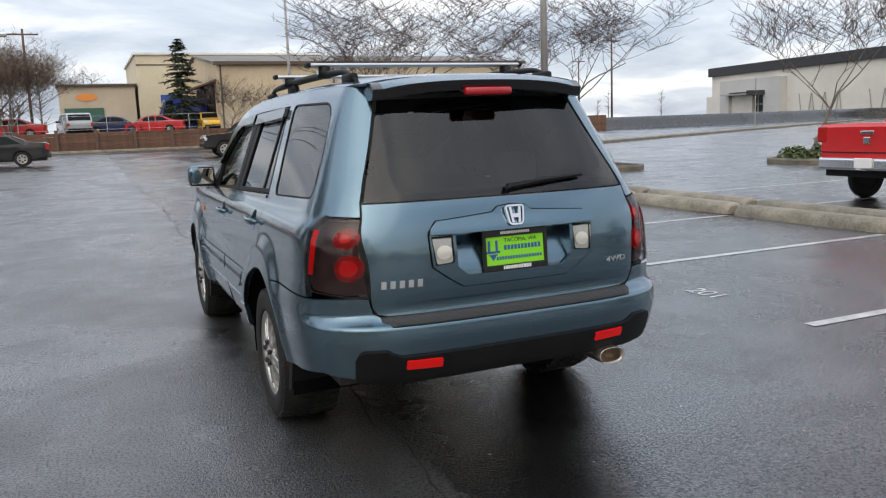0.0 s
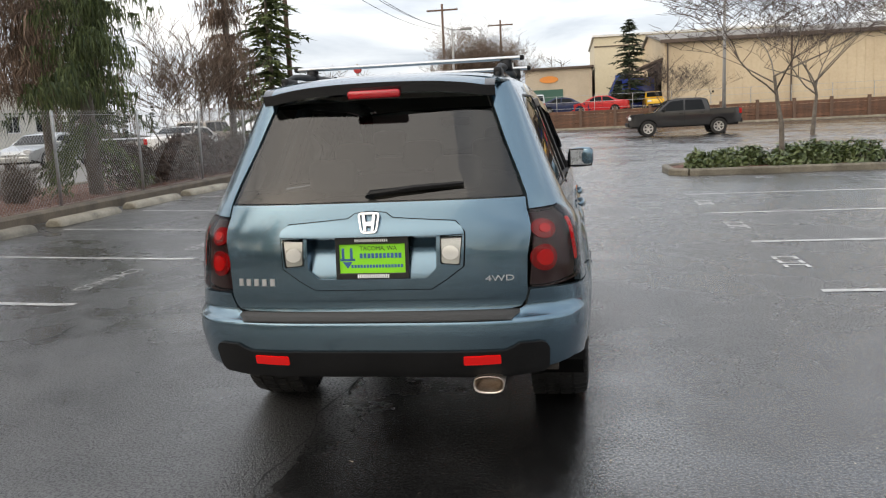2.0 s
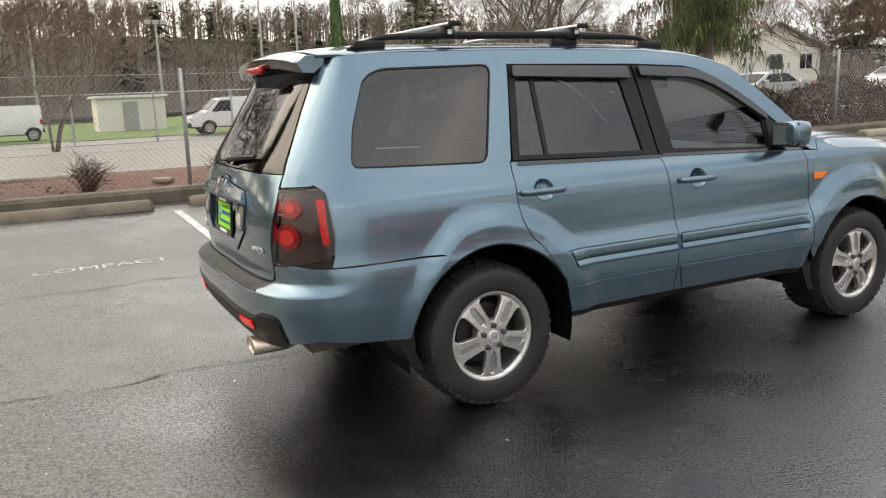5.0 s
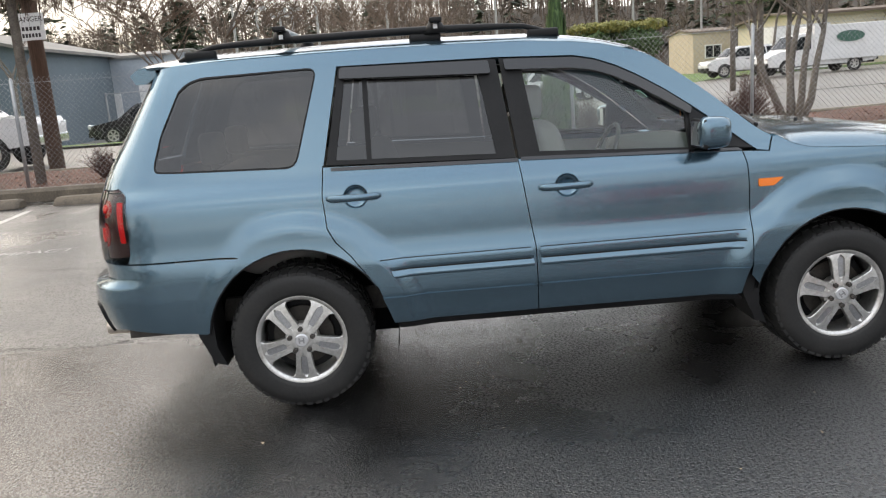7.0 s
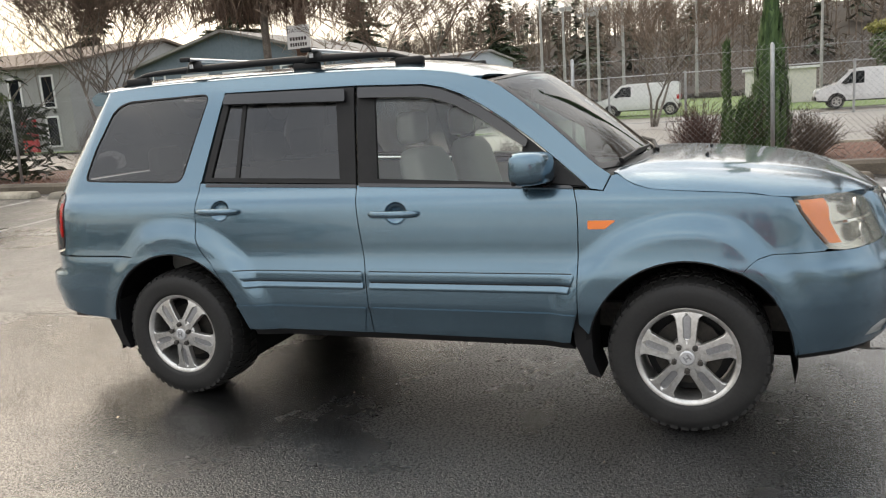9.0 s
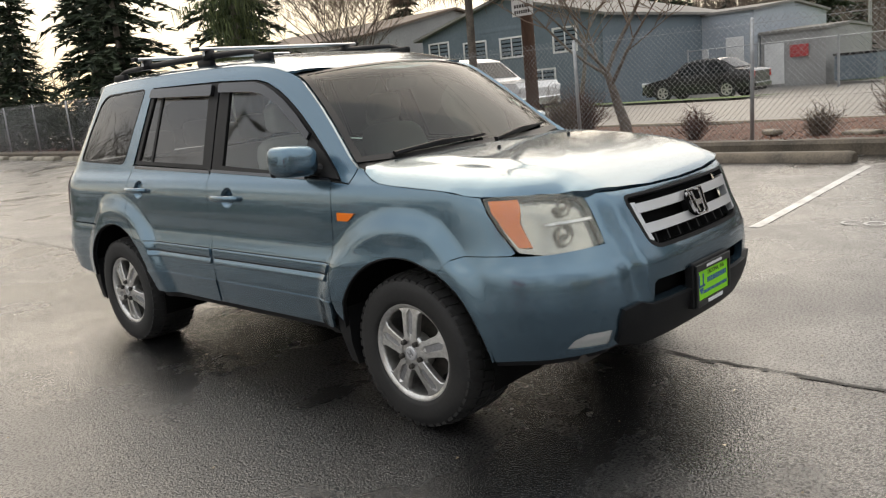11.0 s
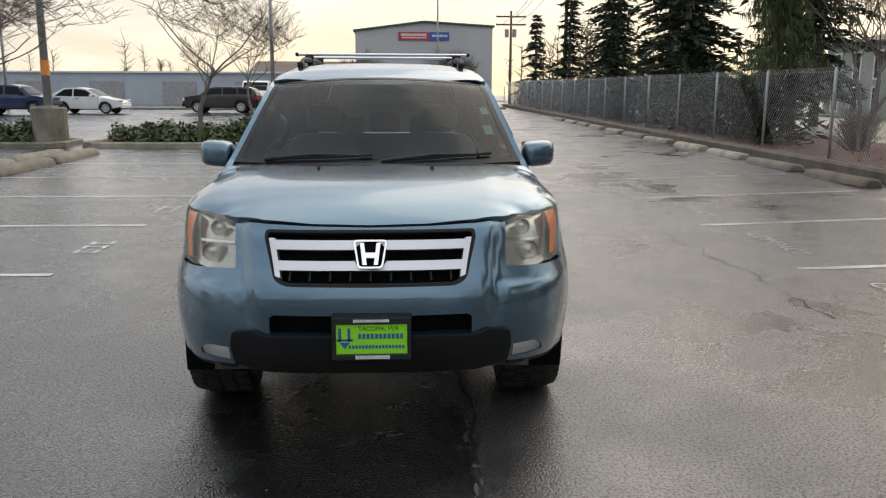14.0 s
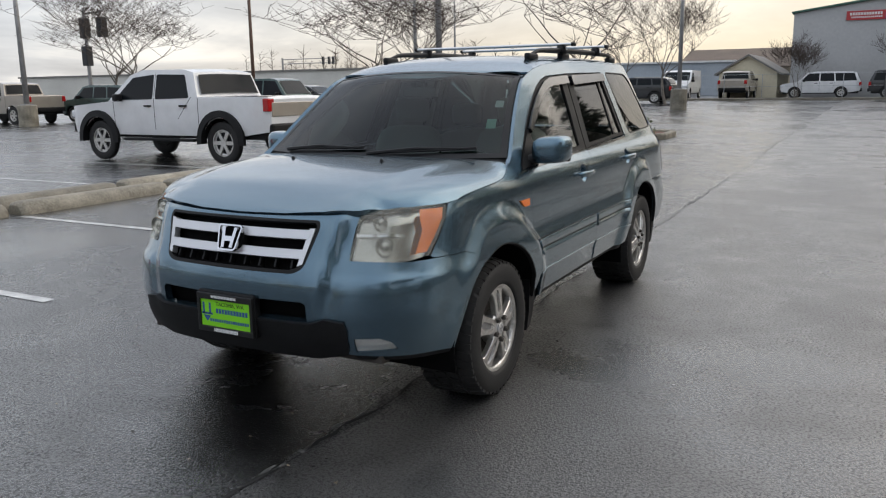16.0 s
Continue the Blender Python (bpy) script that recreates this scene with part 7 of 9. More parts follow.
for cx, cy, rad, h, n in ((0.05, -0.42, 0.09, 1.9, 420), (0.0, -0.05, 0.30, 0.95, 700), (0.0, 0.28, 0.16, 1.35, 420), (0.1, -0.3, 0.26, 0.8, 420)):
    for _ in range(n):
        t, az = rg.random(), rg.uniform(0, 6.28)
        k = rad * rg.uniform(0.6, 1.05) * (1.0 - 0.5 * t)
        c = Vector((cx + k * math.cos(az), cy + k * math.sin(az), 0.05 + t * h))
        d = Vector((rg.gauss(0, 0.3), rg.gauss(0, 0.3), 1)).normalized() * rg.uniform(0.07, 0.18)
        e = d.orthogonal().normalized() * rg.uniform(0.010, 0.03)
        bm.faces.new([bm.verts.new(c + v) for v in (d, e, -d * 0.5, -e)])
part("foliage", bm, "leaf_cypress", jun)
conifer((-9.75, 11.0), 9.5, 2.15, 61, "leaf_weeping", "weeping_conifer", "drooping green weeping conifer behind the fence", 0.42, 0.24, True)
low = thing("evergreen_bush", "dark green boughs at the foot of a weeping conifer", "shrub", place=(-9.75, 10.9, gz(-9.75, 10.9) + 0.08))
rg = random.Random(611)
bm = bmesh.new()
for k in range(11):
    az, reach = rg.uniform(0, 6.28), rg.uniform(0.5, 1.35)
    for j in range(90):
        s_ = rg.random()
        c = Vector((math.cos(az) * reach * s_, math.sin(az) * reach * s_, 1.5 * (1 - s_) ** 0.8 + 0.12)) + Vector((rg.gauss(0, 0.10), rg.gauss(0, 0.10), rg.gauss(0, 0.06)))
        d = Vector((math.cos(az) * 0.4 + rg.gauss(0, 0.4), math.sin(az) * 0.4 + rg.gauss(0, 0.4), -0.7)).normalized() * rg.uniform(0.10, 0.30)
        e = d.orthogonal().normalized() * rg.uniform(0.008, 0.03)
        bm.faces.new([bm.verts.new(c + v) for v in (e, d, -e)])
part("foliage", bm, "leaf_weeping", low)
conifer((-9.8, 19.0), 9.5, 1.15, 62, "leaf_rust", "weeping_larch", "thin brown drooping larch behind the fence", 0.45, 0.24, True, levels=24, thin=True)
conifer((-12.6, 13.6), 9.0, 2.5, 60, "leaf_rust", "weeping_larch", "broad brown drooping larch behind a weeping conifer", 0.35, 0.30, True, levels=34, thin=True)
conifer((-12.9, 31.1), 10.5, 2.7, 63, "leaf_weeping", droop=0.3)
conifer((-30.0, 14.6), 9.0, 1.9, 65, "leaf_weeping", droop=0.1, bare=0.40, levels=15, spray=0.6)
conifer((-30.0, 13.4), 7.5, 1.1, 66, "leaf_weeping", droop=0.1, bare=0.42, levels=10, spray=0.6)
conifer((5.9, 63.0, 1.55), 7.6, 2.5, 64, droop=0.2)
for i, (x, y, h, w) in enumerate(((-11.0, -25.2, 9.5, 3.2), (-11.4, -28.5, 10.5, 2.1), (-10.6, -34.0, 9.5, 1.9), (-11.6, -39.0, 10.0, 2.2), (-10.8, -46.0, 8.5, 1.8), (-12.6, -20.0, 11.0, 2.4), (-10.8, -17.4, 9.0, 2.0), (-9.8, -53.0, 6.5, 1.6), (-13.5, -32.0, 12.0, 2.4), (-16.0, -25.0, 11.0, 2.6))):
    conifer((x, y), h, w, 70 + i, "leaf_weeping" if i == 6 else "leaf_conifer", weeping=i == 6, droop=0.35)
for i, (x, y, h, w) in enumerate(((-50, -34, 14, 3), (-56, -40, 16, 3.2), (-47, -46, 15, 3), (-62, -30, 15, 3), (-40, 60, 15, 3.2), (-74, 36, 13, 2.8), (-70, -20, 12, 2.6))):
    conifer((x, y), h, w, 90 + i, levels=34, spray=1.9)
# clipped tree with a golden flat top, across the street
top = thing("clipped_tree", "flat-topped clipped evergreen with golden tips", "tree", place=(-24.4, 6.9, gz(-24.4, 6.9) + 0.12))
part("trunk", tube_bm([(0, 0, 0), (0.1, 0.05, 0.8), (0.0, 0.0, 1.7)], [0.16, 0.11, 0.08], 8), "bark_tree", top, smooth=True)
rg = random.Random(12)
bm = bmesh.new()
for _ in range(7):
    leaf_mass(bm, (rg.uniform(-0.5, 0.5), -1.05 + 0.35 * _ + rg.uniform(-0.1, 0.1), 2.12), (0.8, 0.62, 0.60), 800, rg, (0.05, 0.11))
part("crown", bm, "leaf_cypress", top)
bm = bmesh.new()
for _ in range(7):
    leaf_mass(bm, (rg.uniform(-0.5, 0.5), -1.15 + 0.38 * _ + rg.uniform(-0.1, 0.1), 2.72), (0.75, 0.55, 0.20), 420, rg, (0.05, 0.11))
part("crown_top", bm, "leaf_gold", top, "golden yellow tips")
for i, (x, y, sx, sz) in enumerate(((-9.6, 0.9, 0.75, 0.95), (-9.8, 2.6, 0.6, 0.75), (-9.7, 1.6, 0.7, 1.0), (-9.4, -0.3, 0.35, 0.5), (-9.7, 5.3, 0.8, 0.95), (-10.1, 3.9, 0.5, 0.6), (-10.6, -5.3, 0.75, 1.0), (-9.5, -5.0, 0.7, 0.9), (-10.0, -6.2, 0.4, 0.6), (-10.8, -12.9, 0.8, 1.15), (-9.6, -2.4, 0.4, 0.5), (-10.3, 9.0, 0.8, 0.9))):
    twig_bush((x, y), (sx, sx, sz), 110 + i, 400 if sx > 0.5 else 160, "twig_red" if i % 2 == 0 else "twig_grey")


def hedge_row(y0, y1, x, w, h, seed, mat, label, count):
    """A long unclipped hedge of fine twigs and leaves."""
    r = random.Random(seed)
    bm = bmesh.new()
    for _ in range(count):
        y = r.uniform(y0, y1)
        c = Vector((x + r.gauss(0, w * 0.4), y, gz(x, y) + 0.1 + h * (1 - r.random() ** 1.6) * (0.85 + 0.18 * math.sin(y * 1.7) + 0.1 * math.sin(y * 0.5))))
        d = Vector((r.gauss(0, 1), r.gauss(0, 1), r.gauss(0.5, 0.7))).normalized() * r.uniform(0.10, 0.28)
        e = d.orthogonal().normalized() * r.uniform(0.006, 0.03 if mat.startswith("twig") else 0.07)
        bm.faces.new([bm.verts.new(c + v) for v in (d, e, -d, -e)])
    return tagged(link_mesh("hedge", bm, mat), label, "hedge", kind="stuff")


hedge_row(11.5, 46, -9.7, 0.8, 1.05, 5, "twig_hedge", "brown leafless hedge along the fence", 20000)
hedge_row(-58, -13.5, -9.8, 0.9, 1.75, 6, "leaf_conifer", "dark dense evergreen hedge along the fence", 17000)

# planters with kerbs and shrubs
def planter(x0, x1, y0, y1, seed, n, label="leafy green shrubs in a kerbed planter", size=(0.55, 0.5, 0.5)):
    r = random.Random(seed)
    c = 0.35
    pts = [(x0 + c, y0), (x1 - c, y0), (x1, y0 + c), (x1, y1 - c), (x1 - c, y1), (x0 + c, y1), (x0, y1 - c), (x0, y0 + c), (x0 + c, y0)]
    kerb(dense(pts, 1.0, False), 0.08, 0.15, "kerb", "pale concrete kerb round a planter")
    slab_on_ground("planter_bed", x0 + 0.08, x1 - 0.08, [y0 + 0.08 + (y1 - y0 - 0.16) * i / 4 for i in range(5)], 0.10, "bark_mulch", "dark mulch in a kerbed planter", "planting bed", 0.01)
    for i in range(n):
        x = x0 + 0.6 + (x1 - x0 - 1.2) * (i + 0.5) / n + r.uniform(-0.15, 0.15)
        y = (y0 + y1) / 2 + r.uniform(-0.3, 0.3) * (y1 - y0 - 1.0)
        k = r.uniform(0.85, 1.2)
        shrub((x, y), (size[0] * k, size[1] * k, size[2] * k), seed * 100 + i, label="leafy green shrub in a kerbed planter")


planter(3.2, 8.3, 13.0, 15.0, 3, 9)
planter(8.9, 12.6, 12.6, 15.0, 4, 6)
planter(2.5, 8.4, -18.3, -16.4, 5, 9, size=(0.6, 0.55, 0.62))
planter(9.0, 14.6, -18.3, -16.4, 6, 9, size=(0.6, 0.55, 0.62))
planter(16.5, 19.5, 10.6, 12.4, 8, 4)

# far wooded hillside in the west
bm = bmesh.new()
xs = [-92, -100, -110, -122, -136, -152, -175, -220, -320]
zs = [0.5, 1.3, 3.2, 6.2, 9.8, 12.6, 14.0, 14.0, 10.0]
ys = [-190 + 20 * k for k in range(20)]
g = [[bm.verts.new((x, y, z * (0.8 + 0.25 * math.sin(y * 0.021 + 1.0) + 0.08 * math.sin(y * 0.11)))) for y in ys] for x, z in zip(xs, zs)]
for i in range(len(xs) - 1):
    for j in range(len(ys) - 1):
        bm.faces.new((g[i][j], g[i][j + 1], g[i + 1][j + 1], g[i + 1][j])).smooth = True
bmesh.ops.recalc_face_normals(bm, faces=bm.faces[:])
tagged(link_mesh("hillside", bm, "hill_woods"), "brown wooded hillside far beyond the street", "hill", kind="structure")


def hill_z(x, y):
    i = max(k for k in range(len(xs) - 1) if xs[k] >= x) if x <= xs[0] else 0
    t = min(max((x - xs[i]) / (xs[i + 1] - xs[i]), 0), 1)
    return (zs[i] + (zs[i + 1] - zs[i]) * t) * (0.8 + 0.25 * math.sin(y * 0.021 + 1.0) + 0.08 * math.sin(y * 0.11))


rg = random.Random(77)
for kind in range(2):
    bm = bmesh.new()
    for _ in range(2600 if kind == 0 else 200):
        x, y = rg.uniform(-190, -94), rg.uniform(-180, 180)
        z = hill_z(x, y)
        h = rg.uniform(4.5, 8.5)
        c = Vector((x, y, z))
        if kind == 0:
            add_tube(bm, [c, c + Vector((rg.gauss(0, 0.4), rg.gauss(0, 0.4), h))], [0.13, 0.03], 3, cap=False)
            for _ in range(15):
                t = rg.uniform(0.3, 1.0)
                p = c + Vector((0, 0, h * t))
                d = Vector((rg.gauss(0, 1), rg.gauss(0, 1), rg.uniform(0.5, 1.6))).normalized() * h * 0.30 * (1.25 - t * 0.8)
                add_tube(bm, [p, p + d], [0.06, 0.015], 3, cap=False)
                for _ in range(3):
                    q = p + d * rg.uniform(0.3, 1.0)
                    e = Vector((rg.gauss(0, 1), rg.gauss(0, 1), rg.uniform(0.2, 1.4))).normalized() * rg.uniform(0.5, 1.2)
                    s = e.orthogonal().normalized() * 0.035
                    bm.faces.new([bm.verts.new(v) for v in (q + s, q - s, q + e)])
        else:
            for _ in range(60):
                t = rg.random()
                az = rg.uniform(0, 6.28)
                p = c + Vector((0, 0, 1 + h * 1.2 * t))
                d = Vector((math.cos(az), math.sin(az), -0.3)) * 2.4 * (1.05 - t)
                s = Vector((-math.sin(az), math.cos(az), 0)) * 0.5
                bm.faces.new([bm.verts.new(v) for v in (p + s * 0.4, p - s * 0.4, p + d - s, p + d + s)])
    tagged(link_mesh("hill_trees", bm, "twig_grey" if kind == 0 else "leaf_conifer"), "far leafless woods on a hillside" if kind == 0 else "far dark conifers on a hillside", "woods", kind="stuff")
# distant tree lines, north and south
for seed, (x0, x1, y0, y1), n, mt in ((1, (-60, 10, 95, 120), 60, "twig_grey"), (2, (-40, -14, -75, -110), 40, "twig_grey"), (3, (40, 140, 150, 190), 26, "twig_grey"), (4, (20, 120, -120, -150), 60, "twig_grey")):
    r = random.Random(seed)
    bm = bmesh.new()
    for _ in range(n):
        c = Vector((r.uniform(x0, x1), r.uniform(min(y0, y1), max(y0, y1)), 0.5))
        h = r.uniform(5, 9)
        add_tube(bm, [c, c + Vector((0, 0, h))], [0.14, 0.03], 3, cap=False)
        for _ in range(26):
            p = c + Vector((0, 0, h * r.uniform(0.25, 1.0)))
            d = Vector((r.gauss(0, 1), r.gauss(0, 1), r.uniform(0.3, 1.5))).normalized() * h * r.uniform(0.12, 0.3)
            add_tube(bm, [p, p + d], [0.05, 0.012], 3, cap=False)
    tagged(link_mesh("far_trees", bm, mt), "far line of leafless trees behind the buildings", "woods", kind="stuff")

# ---- parked vehicles round about ----
def road_wheel():
    n = 28
    tyre, rim = bmesh.new(), bmesh.new()
    prof = [(0.06, 0.62), (0.10, 0.66), (0.11, 0.80), (0.08, 0.95), (0.03, 1.0), (-0.42, 1.0), (-0.5, 0.93), (-0.5, 0.62)]
    rings = [[tyre.verts.new((r * math.cos(2 * math.pi * k / n), x, r * math.sin(2 * math.pi * k / n))) for k in range(n)] for x, r in prof]
    for a, b in zip(rings, rings[1:]):
        for k in range(n):
            tyre.faces.new((a[k], a[(k + 1) % n], b[(k + 1) % n], b[k])).smooth = True
    bmesh.ops.recalc_face_normals(tyre, faces=tyre.faces[:])
    prof = [(-0.10, 0.0), (-0.10, 0.50), (-0.06, 0.57), (0.07, 0.60), (0.07, 0.66)]
    rings = [[rim.verts.new((max(r, 0.001) * math.cos(2 * math.pi * k / n), x, max(r, 0.001) * math.sin(2 * math.pi * k / n))) for k in range(n)] for x, r in prof[1:]]
    for a, b in zip(rings, rings[1:]):
        for k in range(n):
            rim.faces.new((a[k], a[(k + 1) % n], b[(k + 1) % n], b[k]))
    spokes = bmesh.new()
    for k in range(6):
        t = 2 * math.pi * k / 6
        m = Matrix.Rotation(t, 4, "Y")
        add_box(spokes, (0.08, -0.08, -0.085), (0.60, 0.03, 0.085), m)
    add_tube(spokes, [(0, -0.08, 0), (0, 0.045, 0)], 0.17, 12)
    back = tube_bm([(0, -0.45, 0), (0, -0.14, 0)], 0.58, 20)
    out = {}
    for nm, bm, mt in (("tyre", tyre, "tyre_rubber"), ("rim", rim, "alloy"), ("spokes", spokes, "alloy"), ("wheel_back", back, "trim_black")):
        bmesh.ops.recalc_face_normals(bm, faces=bm.faces[:])
        ob = link_mesh(nm, bm, mt)
        out[nm] = ob.data
        bpy.data.objects.remove(ob)
    return out


ROAD_WHEEL = road_wheel()


def mirrored_y(bm):
    b2 = bm.copy()
    true_n = b2.verts.layers.float_vector.get("true_normal")
    for v in b2.verts:
        v.co.y = -v.co.y
        if true_n:
            n = v[true_n]
            v[true_n] = (n[0], -n[1], n[2])
    bmesh.ops.reverse_faces(b2, faces=b2.faces[:])
    return b2


def vehicle(name, label, category, place, turn, paint_name, top, low, wheels, wheel_r, width, belt, windows, screens, tumble=0.22, bed=None, cladding=None, extras=(), group="parked vehicles", seams=(), handles=()):
    """A parked vehicle, nose along local +x. top: the outline from nose foot over the roof to tail foot; low: sill height."""
    z0 = place[2] if len(place) > 2 else gz(place[0], place[1]) + (0.075 if place[0] < -12 else 0)
    car = thing(name, label, category, group, (place[0], place[1], z0), turn)
    hw = width / 2

    def half(x, z):
        w = hw - 0.03 * max(0.0, (low + 0.25 - z) / 0.25) ** 2
        if z > belt:
            w -= (z - belt) * tumble
        nose, tail = top[0][0], top[-1][0]
        e = min(nose - x, x - tail)
        if e < 0.35:
            w -= 0.14 * ((0.35 - max(e, 0)) / 0.35) ** 2
        return w

    P = lambda x, z: Vector((x, half(x, z), z))  # noqa: E731
    Q = lambda x, z: P(-x, z)  # noqa: E731
    outline = [(-x, z) for x, z in top]
    rear = outline[-1][0]
    under = []
    for wx in sorted(wheels):
        r = wheel_r * 1.17
        a0 = math.asin(min(0.9, max(-0.9, (low - wheel_r) / r)))
        under += [(-(wx + r * math.cos(t)), wheel_r + r * math.sin(t)) for t in [math.pi - a0 - (math.pi - 2 * a0) * i / 10 for i in range(11)]]
    outline = outline + under
    side = skin_bm(lambda x, z: Vector((-x, -half(-x, z), z)), outline, rim=0, step=0.16)
    side.verts.layers.float_vector.remove(side.verts.layers.float_vector["true_normal"])
    other = side.copy()
    for v in other.verts:
        v.co.y = -v.co.y
    bmesh.ops.reverse_faces(other, faces=other.faces[:])
    body = bmesh.new()
    for b in (side, other):
        me = bpy.data.meshes.new("tmp")
        b.to_mesh(me)
        body.from_mesh(me)
        bpy.data.meshes.remove(me)
        b.free()
    fine = dense([(x, z) for x, z in top], 0.12, False)
    rows = []
    for x, z in fine:
        w = half(x, z)
        k = 0.018 if z > belt else 0.010
        rows.append([body.verts.new((x, -w + 2 * w * i / 6, z + k * (1 - (2 * i / 6 - 1) ** 2))) for i in range(7)])
    for a, b in zip(rows, rows[1:]):
        for i in range(6):
            body.faces.new((a[i], a[i + 1], b[i + 1], b[i])).smooth = True
    bmesh.ops.remove_doubles(body, verts=body.verts[:], dist=0.004)
    bmesh.ops.recalc_face_normals(body, faces=body.faces[:])
    shell = part("body", body, paint_name, car)
    shell.data.set_sharp_from_angle(angle=radians(38))
    for win in windows:
        b = skin_bm(lambda x, z: Vector((-x, -half(-x, z), z)), rounded([(-x, z) for x, z in win], 0.04), offset=-0.006, rim=0.006, step=0.2, flip=True)
        b2 = mirrored_y(b)
        part("side_window", b, "dark_glass", car)
        part("side_window", b2, "dark_glass", car)
    strips = [("door_seam", [(x0 - 0.006, za), (x0 + 0.006, za), (x1 + 0.006, zb), (x1 - 0.006, zb)], "trim_black", 0.003) for x0, za, x1, zb in seams]
    strips += [("door_handle", [(x - 0.10, z - 0.018), (x + 0.10, z - 0.018), (x + 0.10, z + 0.018), (x - 0.10, z + 0.018)], cladding or "trim_black", 0.03) for x, z in handles]
    for nm, poly, mt, out in strips:
        b = skin_bm(lambda x, z: Vector((-x, -half(-x, z), z)), [(-x, z) for x, z in poly], offset=-out, rim=out, step=0.3, flip=True)
        b2 = mirrored_y(b)
        part(nm, b, mt, car)
        part(nm, b2, mt, car)
    for (xa, za), (xb, zb) in screens:
        bm = bmesh.new()
        d = Vector((xb - xa, 0, zb - za))
        n = Vector((d.z, 0, -d.x)).normalized()
        if n.z < 0:
            n = -n
        grid = []
        for j in range(5):
            t = 0.07 + 0.86 * j / 4
            x, z = xa + d.x * t, za + d.z * t
            w = half(x, z) * 0.90
            grid.append([bm.verts.new(Vector((x, -w + 2 * w * i / 6, z + 0.018 * (1 - (2 * i / 6 - 1) ** 2))) + n * 0.032) for i in range(7)])
        for a, b in zip(grid, grid[1:]):
            for i in range(6):
                bm.faces.new((a[i], a[i + 1], b[i + 1], b[i])).smooth = True
        bmesh.ops.recalc_face_normals(bm, faces=bm.faces[:])
        part("screen_glass", bm, "dark_glass", car)
    for wx in wheels:
        for sy in (-1, 1):
            wl = new("wheel", ROAD_WHEEL["spokes"])
            wl.parent = car
            wl.matrix_basis = pose(wx, sy * (hw - 0.055), wheel_r + 0.002, 0, 0, 0 if sy > 0 else 180) @ Matrix.Diagonal((wheel_r, wheel_r * 0.55, wheel_r, 1))
            for key in ("tyre", "rim", "wheel_back"):
                o = new(key, ROAD_WHEEL[key])
                o.parent = wl
    bm = bmesh.new()
    nx, tx = top[0][0], top[-1][0]
    add_box(bm, (tx + 0.15, -hw + 0.12, low - 0.06), (nx - 0.15, hw - 0.12, low + 0.12))
    for wx in wheels:
        add_box(bm, (wx - wheel_r * 1.2, -hw + 0.30, low), (wx + wheel_r * 1.2, hw - 0.30, wheel_r * 2.3))
    part("underbody", bm, "trim_black", car)
    for sgn in (-1, 1):
        part("bumper", box_bm((nx - 0.10, -hw + 0.12, low + 0.02), (nx + 0.05, hw - 0.12, low + 0.24), 0.04) if sgn > 0 else box_bm((tx - 0.06, -hw + 0.12, low + 0.06), (tx + 0.10, hw - 0.12, low + 0.26), 0.04), cladding or paint_name, car)
    zl = min(z for x, z in top[1:3]) + 0.12
    for sy in (-1, 1):
        part("head_lamp", box_bm((nx - 0.16, sy * (hw - 0.22) - 0.16, low + 0.36), (nx + 0.012, sy * (hw - 0.22) + 0.16, low + 0.52), 0.03), "lamp_clear", car)
        h0 = low + (0.42 if top[-2][1] < 1.15 else 0.50)
        part("tail_lamp", box_bm((tx - 0.012, sy * (hw - 0.14) - 0.10, h0), (tx + 0.14, sy * (hw - 0.14) + 0.085, h0 + 0.26), 0.02), "tail_red", car)
        part("door_mirror", box_bm((windows[0][0][0] - 0.28, sy * (hw + 0.10) - 0.09, belt - 0.02), (windows[0][0][0] - 0.14, sy * (hw + 0.10) + 0.09, belt + 0.14), 0.03), cladding or paint_name, car)
    if bed:
        bx0, bx1, bz = bed
        bm = bmesh.new()
        add_box(bm, (bx0 + 0.07, -hw + 0.10, bz + 0.004), (bx1, hw - 0.10, bz + 0.012))
        part("bed_cover", bm, "trim_black", car)
    for nm, lo, hi, mt in extras:
        part(nm, box_bm(lo, hi, 0.012), mt, car)
    return car


